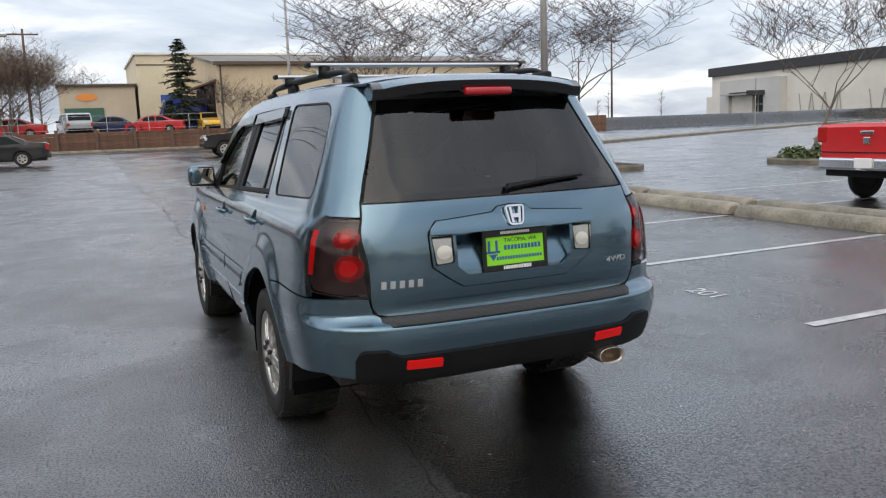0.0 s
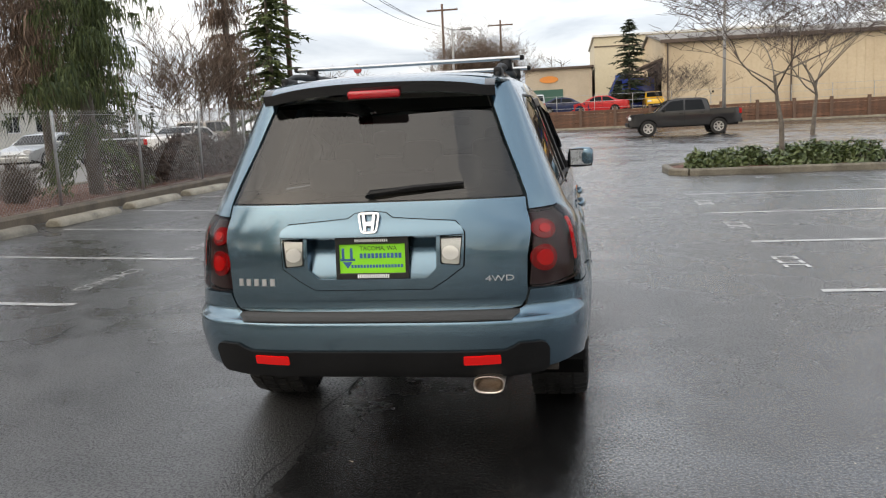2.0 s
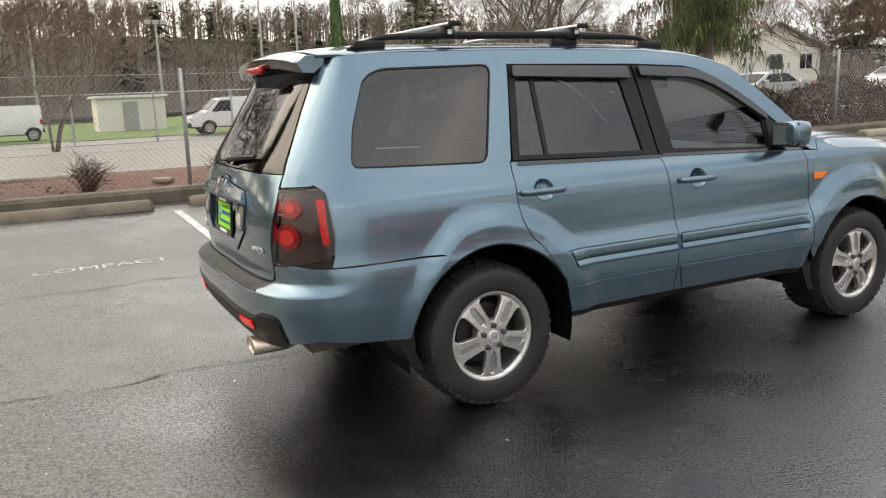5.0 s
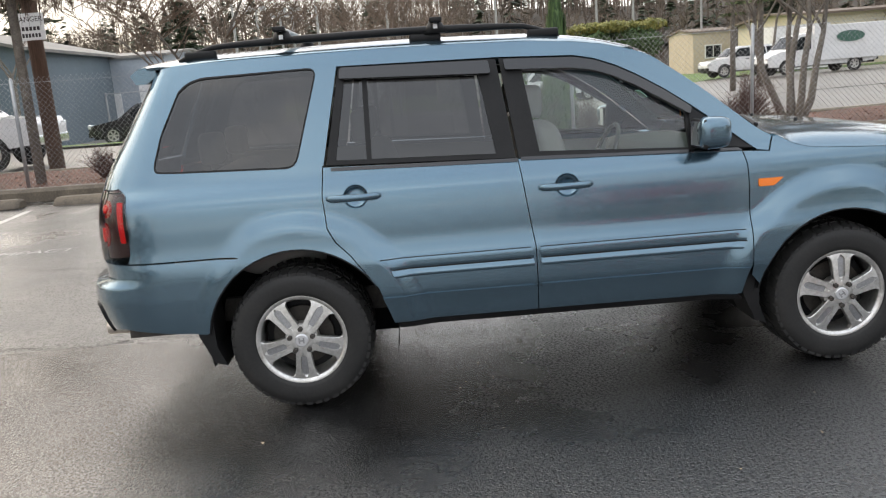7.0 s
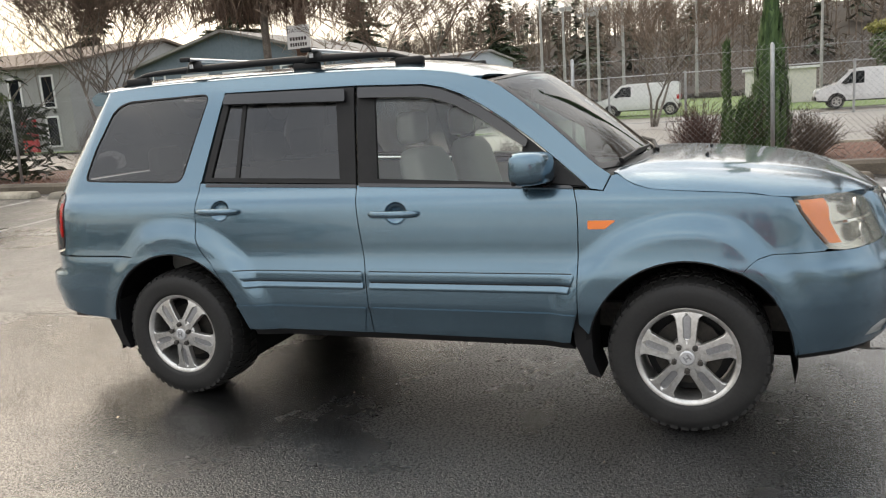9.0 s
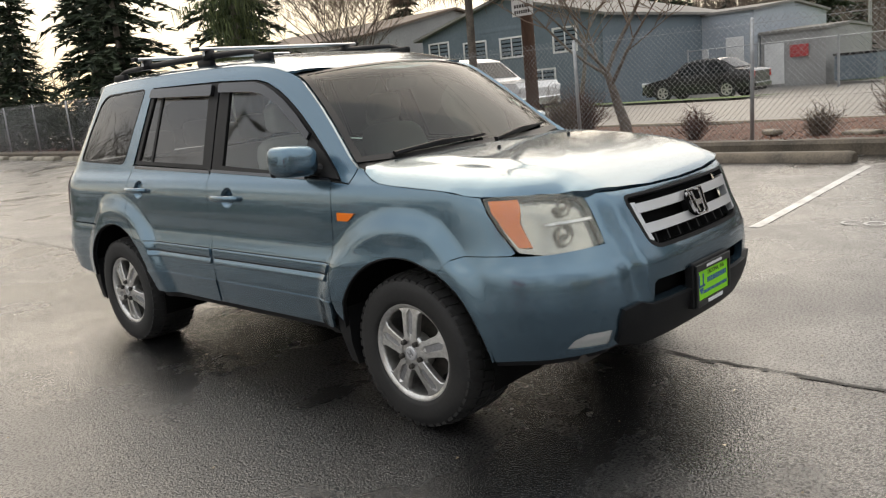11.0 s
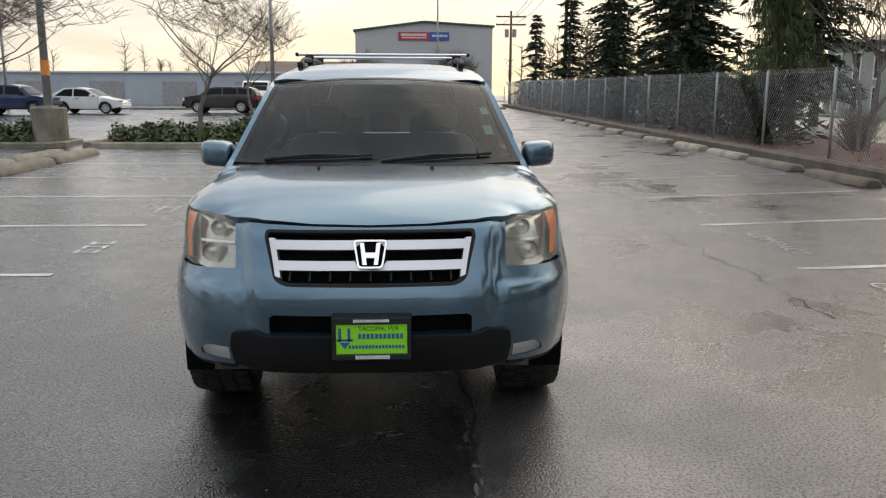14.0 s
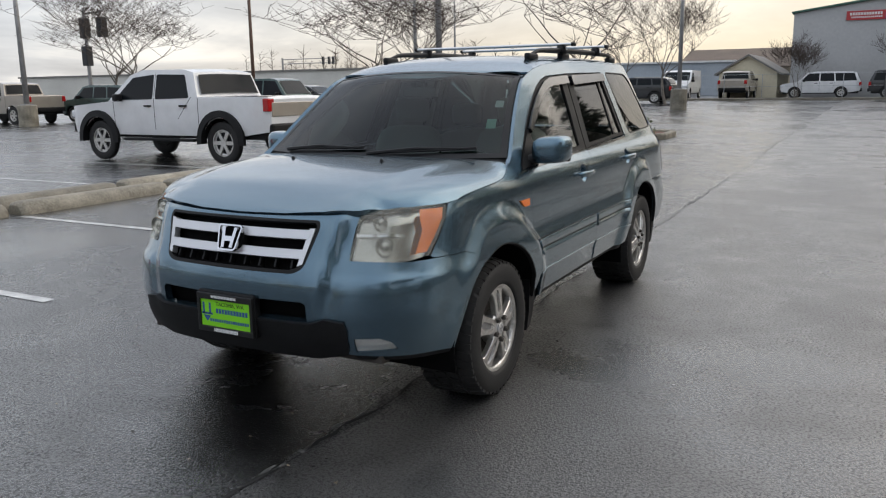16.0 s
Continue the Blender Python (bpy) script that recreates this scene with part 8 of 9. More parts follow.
def pickup(label, place, turn, paint_name, scale=1.0, cladding="trim_black", extras=(), wheel_r=0.40, high=0.0, short=0.0):
    L = 5.85 * scale
    n, t = L / 2, -L / 2
    h = high
    top = [(n, 0.55 + h), (n + 0.02, 0.95 + h), (n - 0.10, 1.12 + h), (n - 1.35, 1.22 + h), (n - 2.0, 1.78 + h), (n - 2.35, 1.88 + h), (n - 3.55 + short, 1.87 + h), (n - 3.85 + short, 1.80 + h), (n - 4.02 + short, 1.30 + h), (t + 0.05, 1.29 + h), (t, 1.24 + h), (t, 0.60 + h)]
    win = [[(n - 1.55, 1.25 + h), (n - 2.08, 1.72 + h), (n - 2.72, 1.78 + h), (n - 2.72, 1.26 + h)], [(n - 2.80, 1.26 + h), (n - 2.80, 1.78 + h), (n - 3.62 + short, 1.76 + h), (n - 3.78 + short, 1.28 + h)]]
    car = vehicle("pickup_truck", label, "pickup truck", place, turn, paint_name, top, 0.50 + h, (n - 0.98, n - 0.98 - 3.65 * scale), wheel_r, 2.0, 1.24 + h, win, [((n - 1.40, 1.24 + h), (n - 1.98, 1.76 + h)), ((n - 3.87 + short, 1.78 + h), (n - 4.02 + short, 1.32 + h))], bed=(t, n - 4.05 + short, 1.29 + h), cladding=cladding, extras=extras, seams=[(n - 1.52, 0.62 + h, n - 1.50, 1.22 + h), (n - 2.76, 0.62 + h, n - 2.76, 1.80 + h), (n - 3.45 + short, 0.85 + h, n - 3.84 + short, 1.30 + h), (n - 4.03 + short, 0.60 + h, n - 4.03 + short, 1.28 + h)], handles=[(n - 2.58, 1.12 + h), (n - 3.62 + short, 1.12 + h)])
    return car


def sedan(label, place, turn, paint_name, L=4.85, H=1.46, name="sedan", wheel_r=0.335):
    n, t = L / 2, -L / 2
    top = [(n, 0.42), (n + 0.01, 0.62), (n - 0.12, 0.76), (n - 1.15, 0.95), (n - 1.95, H - 0.08), (n - 2.45, H), (n - 3.2, H - 0.03), (n - 3.95, 1.10), (t + 0.10, 1.04), (t, 0.96), (t, 0.45)]
    win = [[(n - 1.45, 0.99), (n - 2.02, H - 0.13), (n - 2.65, H - 0.08), (n - 2.68, 0.99)], [(n - 2.75, 0.99), (n - 2.72, H - 0.08), (n - 3.2, H - 0.11), (n - 3.72, 1.03)]]
    return vehicle(name, label, "car", place, turn, paint_name, top, 0.30, (n - 0.92, n - 0.92 - 2.8 * L / 4.85), wheel_r, 1.84, 0.98, win, [((n - 1.20, 0.96), (n - 1.93, H - 0.09)), ((n - 3.24, H - 0.05), (n - 3.92, 1.11))], seams=[(n - 1.35, 0.40, n - 1.30, 0.95), (n - 2.72, 0.38, n - 2.70, 0.98), (n - 3.45, 0.50, n - 3.75, 1.0)], handles=[(n - 2.5, 0.86), (n - 3.5, 0.88)])


def wagon(label, place, turn, paint_name, L=4.75, H=1.75, name="parked_suv", wheel_r=0.36):
    n, t = L / 2, -L / 2
    top = [(n, 0.45), (n + 0.01, 0.75), (n - 0.12, 0.95), (n - 1.05, 1.08), (n - 1.65, H - 0.08), (n - 2.05, H), (t + 0.55, H - 0.02), (t + 0.30, H - 0.10), (t + 0.05, 1.12), (t, 0.95), (t, 0.48)]
    win = [[(n - 1.28, 1.12), (n - 1.74, H - 0.13), (n - 2.38, H - 0.09), (n - 2.38, 1.12)], [(n - 2.46, 1.12), (n - 2.46, H - 0.09), (n - 3.25, H - 0.10), (n - 3.32, 1.12)], [(n - 3.40, 1.12), (n - 3.33, H - 0.10), (t + 0.42, H - 0.14), (t + 0.25, 1.14)]]
    return vehicle(name, label, "car", place, turn, paint_name, top, 0.36, (n - 0.90, n - 0.90 - 2.75 * L / 4.75), wheel_r, 1.88, 1.10, win, [((n - 1.08, 1.09), (n - 1.63, H - 0.09)), ((t + 0.28, H - 0.12), (t + 0.06, 1.14))], cladding="trim_black", seams=[(n - 1.28, 0.45, n - 1.22, 1.08), (n - 2.42, 0.45, n - 2.42, 1.10), (n - 3.2, 0.6, n - 3.36, 1.10)], handles=[(n - 2.2, 0.98), (n - 3.15, 0.98)])


def van(label, place, turn, paint_name, L=5.7, H=2.1):
    n, t = L / 2, -L / 2
    top = [(n, 0.45), (n + 0.01, 0.80), (n - 0.10, 1.00), (n - 0.85, 1.20), (n - 1.55, H - 0.08), (n - 1.95, H), (t + 0.10, H), (t, H - 0.12), (t, 0.50)]
    win = [[(n - 1.12, 1.22), (n - 1.62, H - 0.18), (n - 2.15, H - 0.16), (n - 2.15, 1.20)]]
    return vehicle("van", label, "van", place, turn, paint_name, top, 0.42, (n - 0.95, n - 0.95 - 3.45), 0.36, 2.0, 1.2, win, [((n - 0.90, 1.23), (n - 1.52, H - 0.10))], tumble=0.08, cladding="trim_black")


# beyond the wheel stops
pickup("bright red pickup truck with chrome bumper and tailgate badge", (12.35, 3.35), 0, "paint_red", 0.97, "chrome", (("tailgate_handle", (-2.86, -0.12, 1.13), (-2.82, 0.12, 1.19), "chrome"), ("tailgate_badge", (-2.86, -0.06, 0.98), (-2.83, 0.06, 1.09), "chrome"), ("number_plate", (-2.93, -0.16, 0.60), (-2.90, 0.16, 0.76), "plate_white"), ("tailgate_seam", (-2.85, -0.84, 0.84), (-2.835, 0.84, 0.85), "trim_black")))
pickup("white off-road pickup truck with black wheel-arch flares", (11.0, -8.45), 0, "paint_white", 1.0, "trim_black", (("tailgate_panel", (-2.945, -0.84, 0.98), (-2.92, 0.84, 1.26), "paint_tan"), ("number_plate", (-2.99, -0.16, 0.66), (-2.96, 0.16, 0.80), "plate_white"), ("side_step", (-1.0, 0.92, 0.46), (1.1, 1.08, 0.52), "trim_black")), 0.44, high=0.08)
for k, wx in enumerate((1.945, -1.705)):
    hostb = bpy.data.objects["pickup_truck.001"]
    for sy in (1, -1):
        bm = bmesh.new()
        pts = arc(wx, 0.64, 186, -6, 18, 0.47)
        inn = arc(wx, 0.50, 186, -6, 18, 0.47)
        a = [bm.verts.new((x, sy * 1.055, z)) for x, z in pts]
        b = [bm.verts.new((x, sy * 1.07, z)) for x, z in inn]
        c = [bm.verts.new((x, sy * 0.90, z)) for x, z in inn]
        d = [bm.verts.new((x, sy * 0.985, z)) for x, z in pts]
        for i in range(18):
            for p, q in ((a, b), (b, c), (d, a)):
                bm.faces.new((p[i], p[i + 1], q[i + 1], q[i]))
        bmesh.ops.recalc_face_normals(bm, faces=bm.faces[:])
        part("arch_flare", bm, "trim_black", hostb, "black plastic arch flare")
sedan("dark blue sports coupe with red tail lamps", (13.2, 19.9), 0, "paint_navy", 4.8, 1.38, "coupe", 0.35)
pickup("black pickup truck parked beside a planter", (6.7, 37.8), 180, "paint_black", 0.95, "trim_black")
sedan("black four-door sedan parked at the lot's edge", (-5.6, 36.4), 180, "paint_black")
# behind the timber wall in the north
pickup("white pickup truck behind a timber retaining wall", (12.9, 60.5, 1.62), 180, "paint_white", 0.95)
wagon("white SUV behind a timber wall", (-2.2, 61.5, 1.62), 100, "paint_silver")
sedan("dark blue sedan behind a timber wall", (0.6, 62.0, 1.62), 0, "paint_navy")
sedan("red sedan behind a timber wall", (3.3, 62.0, 1.62), 180, "paint_red")
wagon("yellow hatchback behind a timber wall", (7.9, 62.0, 1.62), -90, "paint_yellow", 4.2, 1.6)
sedan("red car behind a timber wall", (-6.5, 62.0, 1.62), 180, "paint_red")
van("blue lorry cab behind a timber wall", (6.4, 66.5, 1.62), 180, "paint_blue", 6.2, 2.9)
# across the street in the west
pickup("white four-door pickup truck with grey lower trim", (-14.4, -11.75, gz(-14, -12) + 0.07), 90, "paint_white", 0.94, "chrome", (("lower_trim", (-1.05, -1.012, 0.50), (1.02, -0.985, 0.70), "pole_grey"), ("lower_trim", (-2.66, -1.012, 0.52), (-2.25, -0.985, 0.70), "pole_grey")), 0.39, short=0.62)
van("small white delivery van with a roof rack across the street", (-46.0, -4.4), 180 + 90, "paint_white", 4.9, 1.95)
van("white cargo van across the street", (-41.0, 7.6), 180 + 90, "paint_white", 5.3, 1.95)
sedan("dark grey sloping-roofed car parked by a workshop", (-27.8, -10.7), -90, "paint_black", 4.6, 1.58, "crossover_car", 0.36)
wagon("white SUV parked beside a delivery lorry", (-42.3, 19.0), -90, "paint_white", 4.7, 1.7)
wagon("pale car parked across the street", (-22.0, 41.0), 90, "paint_silver", 4.6, 1.6)
sedan("white car parked across the street", (-16.7, 29.7), 90, "paint_white")
sedan("silver grey car parked across the street", (-21.4, 26.2), -90, "paint_silver")
wagon("tan pickup-like wagon across the street", (-19.5, 38.0), 90, "paint_tan")
truck = van("white delivery lorry across the street", (-36.4, 20.2), -90, "paint_white", 5.6, 2.0)
part("cargo_box", box_bm((-3.2, -1.12, 0.62), (0.55, 1.12, 2.32), 0.03), "paint_white", truck, "plain white box body")
part("box_emblem", skin_bm(lambda x, z: Vector((x, 1.16, z)), oval((-1.25, 1.72), 0.72, 0.27, 24), rim=0, step=0.2, flip=True), "door_green", truck, "green oval emblem")
# south
wagon("white SUV in front of a grey building", (1.2, -56.0), 0, "paint_white", 4.9, 1.75)
wagon("black SUV in front of a grey building", (-4.0, -55.2), 180, "paint_black", 4.6, 1.8)
wagon("dark navy crossover parked in the next row", (21.6, -41.5), 180, "paint_navy", 4.6, 1.65)
sedan("white hatchback parked in the next row", (18.2, -43.5), 180, "paint_white", 4.2, 1.5)
wagon("silver SUV parked in the next row", (26.5, -41.0), 180, "paint_silver", 4.8, 1.8)
sedan("black sedan parked in the next row", (30.4, -38.0), 180, "paint_black")
wagon("dark off-road wagon parked in the next row", (21.6, -24.2), 180, "paint_green", 4.4, 1.85)
pickup("dark grey pickup truck parked in the next row", (33.5, -19.0), 0, "paint_tan", 0.95)
wagon("dark green SUV parked in the next row", (29.6, -21.4), 0, "paint_green", 4.6, 1.7)
van("white utility van in front of a low building", (10.4, -55.5), 90, "paint_white", 5.0, 2.0)
pickup("grey pickup truck in front of a small house", (6.5, -55.8), -90, "paint_tan", 0.92)
wagon("black hatchback beyond the planter", (10.9, -45.6), 0, "paint_black", 4.5, 1.58)

# ---- buildings ----
def gable_block(name, label, x0, x1, y0, y1, z0, eave, ridge, axis, wall, roof, over=0.35, group=""):
    """A block with a pitched roof; axis: along which the ridge runs."""
    host = thing(name, label, "building", group)
    bm = bmesh.new()
    add_box(bm, (x0, y0, z0), (x1, y1, eave))
    if axis == "y":
        m = (x0 + x1) / 2
        for y in (y0, y1):
            bm.faces.new([bm.verts.new(v) for v in ((x0, y, eave), (x1, y, eave), (m, y, ridge))])
    else:
        m = (y0 + y1) / 2
        for x in (x0, x1):
            bm.faces.new([bm.verts.new(v) for v in ((x, y0, eave), (x, y1, eave), (x, m, ridge))])
    part("wall", bm, wall, host)
    t = 0.14
    for sgn in (-1, 1):
        bm = bmesh.new()
        if axis == "y":
            e = (x0 - over) if sgn < 0 else (x1 + over)
            dz = (ridge - eave) * over / ((x1 - x0) / 2)
            pts = [(e, y0 - over, eave - dz), (e, y1 + over, eave - dz), (m, y1 + over, ridge), (m, y0 - over, ridge)]
        else:
            e = (y0 - over) if sgn < 0 else (y1 + over)
            dz = (ridge - eave) * over / ((y1 - y0) / 2)
            pts = [(x0 - over, e, eave - dz), (x1 + over, e, eave - dz), (x1 + over, m, ridge), (x0 - over, m, ridge)]
        lo = [bm.verts.new((*p[:2], p[2] + 0.01)) for p in pts]
        hi = [bm.verts.new((*p[:2], p[2] + t)) for p in pts]
        bm.faces.new(lo)
        bm.faces.new(hi)
        for k in range(4):
            bm.faces.new((lo[k - 1], lo[k], hi[k], hi[k - 1]))
        bmesh.ops.recalc_face_normals(bm, faces=bm.faces[:])
        part("roof", bm, roof, host)
    return host


def window(host, wall_axis, at_, c, w, h, z, panes=2, frame="white_trim", out=1, depth=0.06):
    """A framed window on a wall; wall_axis names the axis the wall faces."""
    def put(lo, hi):
        (a0, d0, z0), (a1, d1, z1) = lo, hi
        d0, d1 = at_ + out * d0, at_ + out * d1
        d0, d1 = min(d0, d1), max(d0, d1)
        return ((d0, c + a0, z0), (d1, c + a1, z1)) if wall_axis == "x" else ((c + a0, d0, z0), (c + a1, d1, z1))

    fr = bmesh.new()
    t = 0.09
    for lo, hi in (((-w / 2 - t, 0.0, z - h / 2 - t), (w / 2 + t, depth, z - h / 2)), ((-w / 2 - t, 0.0, z + h / 2), (w / 2 + t, depth, z + h / 2 + t)), ((-w / 2 - t, 0.0, z - h / 2), (-w / 2, depth, z + h / 2)), ((w / 2, 0.0, z - h / 2), (w / 2 + t, depth, z + h / 2))):
        add_box(fr, *put(lo, hi))
    for k in range(1, panes):
        a = -w / 2 + w * k / panes
        add_box(fr, *put((a - 0.03, 0.0, z - h / 2), (a + 0.03, depth * 0.8, z + h / 2)))
    wn = part("window", fr, frame, host)
    for k in range(panes):
        a0, a1 = -w / 2 + w * k / panes + 0.01, -w / 2 + w * (k + 1) / panes - 0.01
        bm = bmesh.new()
        add_box(bm, *put((a0, 0.004, z - h / 2), (a1, 0.02, z + h / 2)))
        part("pane", bm, "dark_glass", wn)
    return wn


def siding(host, x, y0, y1, z0, z1, step, material, out=1):
    """Lapped boards on a wall that faces x."""
    bm = bmesh.new()
    z = z0
    while z < z1:
        vs = [bm.verts.new(v) for v in ((x + out * 0.03, y0, z), (x + out * 0.03, y1, z), (x + out * 0.008, y1, z + step), (x + out * 0.008, y0, z + step), (x, y0, z), (x, y1, z))]
        bm.faces.new(vs[:4])
        bm.faces.new((vs[0], vs[4], vs[5], vs[1]))
        z += step
    bmesh.ops.recalc_face_normals(bm, faces=bm.faces[:])
    ob = part("siding", bm, material, host)
    ob["kind"] = "stuff"


# tan metal warehouse in the north
ware = gable_block("warehouse", "long tan metal warehouse with a low brown-trimmed roof", 8.3, 35.2, 56.0 + 3.4, 84.0, 0.5, 6.85, 8.4, "x", "tan_metal", "roof_grey", 0.25)
bm = bmesh.new()
x = 8.5
while x < 35.0:
    add_box(bm, (x, 59.37, 1.5), (x + 0.05, 59.41, 6.8))
    x += 0.62
ob = part("wall_rib", bm, "tan_metal", ware)
ob["kind"] = "stuff"
part("eave_trim", box_bm((7.95, 59.0, 6.72), (35.5, 59.16, 7.0), 0.02), "brown_trim", ware, "brown eave trim")
for x in (8.45, 17.5, 26.5, 34.9):
    part("downpipe", box_bm((x, 59.28, 1.5), (x + 0.12, 59.38, 6.75), 0.01), "brown_trim", ware)
# no hole in the wall: a black slab paints the bay's shade
bm = bmesh.new()
add_box(bm, (8.16, 61.5, 1.6), (8.29, 71.5, 5.4))
part("loading_opening", bm, "void_black", ware, "flat black slab for the shade in a loading bay opening")
bm = bmesh.new()
vs = [bm.verts.new(v) for v in ((6.6, 60.5, 5.15), (6.6, 72.5, 5.15), (8.3, 72.5, 5.75), (8.3, 60.5, 5.75), (6.6, 60.5, 5.02), (6.6, 72.5, 5.02), (8.3, 72.5, 5.6), (8.3, 60.5, 5.6))]
for q in ((0, 1, 2, 3), (4, 5, 6, 7), (0, 1, 5, 4), (1, 2, 6, 5), (2, 3, 7, 6), (3, 0, 4, 7)):
    bm.faces.new([vs[i] for i in q])
bmesh.ops.recalc_face_normals(bm, faces=bm.faces[:])
part("canopy", bm, "brown_trim", ware, "sloping canopy over the loading bay")
cream = thing("cream_building", "tall cream building behind a conifer", "building")
part("wall", box_bm((3.6, 78.0, 1.5), (22.0, 96.0, 9.2)), "cream_wall", cream)
part("roof", box_bm((3.4, 77.8, 9.2), (22.2, 96.2, 9.4)), "white_trim", cream)
part("wall_band", box_bm((3.58, 77.96, 8.2), (12.0, 78.0, 8.32)), "brown_trim", cream)
part("sign_board", box_bm((5.6, 77.85, 4.3), (7.2, 77.98, 5.4)), "sign_blue", cream, "blue and red sign board")
part("sign_stripe", box_bm((5.6, 77.80, 4.3), (7.2, 77.86, 4.6)), "sign_red", cream)
low_b = thing("low_shop", "low tan shop with a dark green door and orange sign", "building")
part("wall", box_bm((-3.4, 78.0, 1.5), (3.3, 92.0, 6.3)), "beige_wall", low_b)
part("roof", box_bm((-3.6, 77.7, 6.3), (3.5, 92.2, 6.5)), "brown_trim", low_b)
part("shop_door", box_bm((-3.0, 77.94, 1.6), (0.4, 78.0, 4.3)), "door_green", low_b, "dark green roller door")
part("sign_board", skin_bm(lambda x, z: Vector((x, 77.95, z)), oval((-1.0, 5.3), 0.95, 0.34, 24), rim=0.05, step=0.2), "sign_orange", low_b, "orange oval sign")
# timber retaining wall
tw = thing("timber_wall", "brown timber retaining wall with dark posts", "wall", place=(0, 58.3, 0))
rg = random.Random(3)
plank = box_bm((-1.29, -0.04, -0.115), (1.29, 0.04, 0.115), 0.012)
ob = part("plank", plank, "wood_brown", tw)
plank_data = ob.data
bpy.data.objects.remove(ob)
postd = box_bm((-0.11, -0.12, -0.1), (0.11, 0.10, 1.62), 0.015)
ob = part("timber_post", postd, "pole_wood", tw)
post_d = ob.data
bpy.data.objects.remove(ob)
for k in range(-9, 17):
    x = -0.8 + 2.62 * k
    o = new("timber_post", post_d)
    o.parent = tw
    o.matrix_basis = pose(x, 0, 0.5)
    for j in range(6):
        o = new("plank", plank_data)
        o.parent = tw
        o.matrix_basis = pose(x + 1.31, 0.06 + rg.uniform(-0.01, 0.01), 0.60 + 0.238 * j, 0, rg.uniform(-0.3, 0.3), 0)
kerb([(-26 + 4 * k, 57.6) for k in range(18)], 0.09, 0.14, "kerb", "pale kerb at the foot of a timber wall")
# thin wire fence on the upper level
uf = thing("upper_fence", "thin wire fence on top of a timber wall", "fence", place=(0, 58.6, 1.6))
for k in range(-8, 14):
    part("fence_post", tube_bm([(2.9 * k, 0, 0), (2.9 * k, 0, 1.5)], 0.025, 6), "galvanised", uf)
for z in (0.5, 1.0, 1.48):
    part("fence_rail", tube_bm([(-23, 0, z), (38, 0, z)], 0.012, 5), "galvanised", uf)

# white building with a black roof band in the north-east; local x runs along its front
wb = thing("white_building", "long white commercial building with a black roof band", "building", place=(95.5, 101.0, 0.5), turn=-98.7)
part("wall", box_bm((0, 0, 0), (62, 40, 7.3)), "white_wall", wb)
part("roof_band", box_bm((-0.5, -0.5, 7.3), (62.5, 40.5, 8.7), 0.05), "black_band", wb, "black roof band")
bm = bmesh.new()
add_box(bm, (4.0, -1.2, 0), (6.4, 0.02, 6.3))
add_box(bm, (15.0, -1.2, 0), (18.6, 0.02, 6.3))
add_box(bm, (6.4, -1.2, 4.4), (15.0, 0.02, 6.3))
part("portal", bm, "grey_wall", wb, "grey entrance portal")
part("entrance_glass", box_bm((6.4, -0.25, 0), (15.0, -0.15, 3.9)), "dark_glass", wb)
bm = bmesh.new()
for k in range(8):
    add_box(bm, (6.4 + 1.23 * k - 0.04, -0.34, 0), (6.4 + 1.23 * k + 0.04, -0.25, 3.9))
for z in (1.2, 2.4, 3.85):
    add_box(bm, (6.4, -0.34, z), (15.0, -0.25, z + 0.07))
part("glazing_bars", bm, "white_trim", wb)
part("entrance_canopy", box_bm((6.0, -2.6, 3.95), (15.4, -0.2, 4.15)), "pole_grey", wb)
for k in range(3):
    bm = bmesh.new()
    for j in range(7):
        a = 22 + 13 * k + 1.3 * j
        add_tube(bm, [(a, -0.15, 0.3), (a + (0.6 if j % 2 else -0.6), -0.15, 3.6)], 0.07, 5)
    part("trellis", bm, "pole_grey", wb)
annex = thing("white_annex", "low white annex with slanting posts", "building", place=(95.0, 101.5, 0.5), turn=171)
part("wall", box_bm((-34, -0.3, 0), (0, 12, 4.0)), "white_wall", annex)
bm = bmesh.new()
for j in range(9):
    add_tube(bm, [(-3.2 * j - 2, 12.3, 0.0), (-3.2 * j - 1.0, 12.3, 4.4)], 0.10, 5)
part("slanting_posts", bm, "pole_grey", annex)
rg = random.Random(8)
for k in range(16):
    shrub((93.0 - 0.5 * k + rg.uniform(-1, 1), 95.0 - 3.3 * k, 0.5), (1.1, 1.6, 0.9), 700 + k, "leaf_conifer", "dark rounded shrub before a white building", 260, "building shrubs")
for x0, y0, x1, y1 in ((22, 30, 70, 52), (30, 22, 80, 38)):
    pts = [(x0 + (x1 - x0) * i / 12, y0 + (y1 - y0) * i / 12) for i in range(13)]
    kerb(pts, 0.35, 0.16, "kerb", "long pale kerbed median across the far lot")

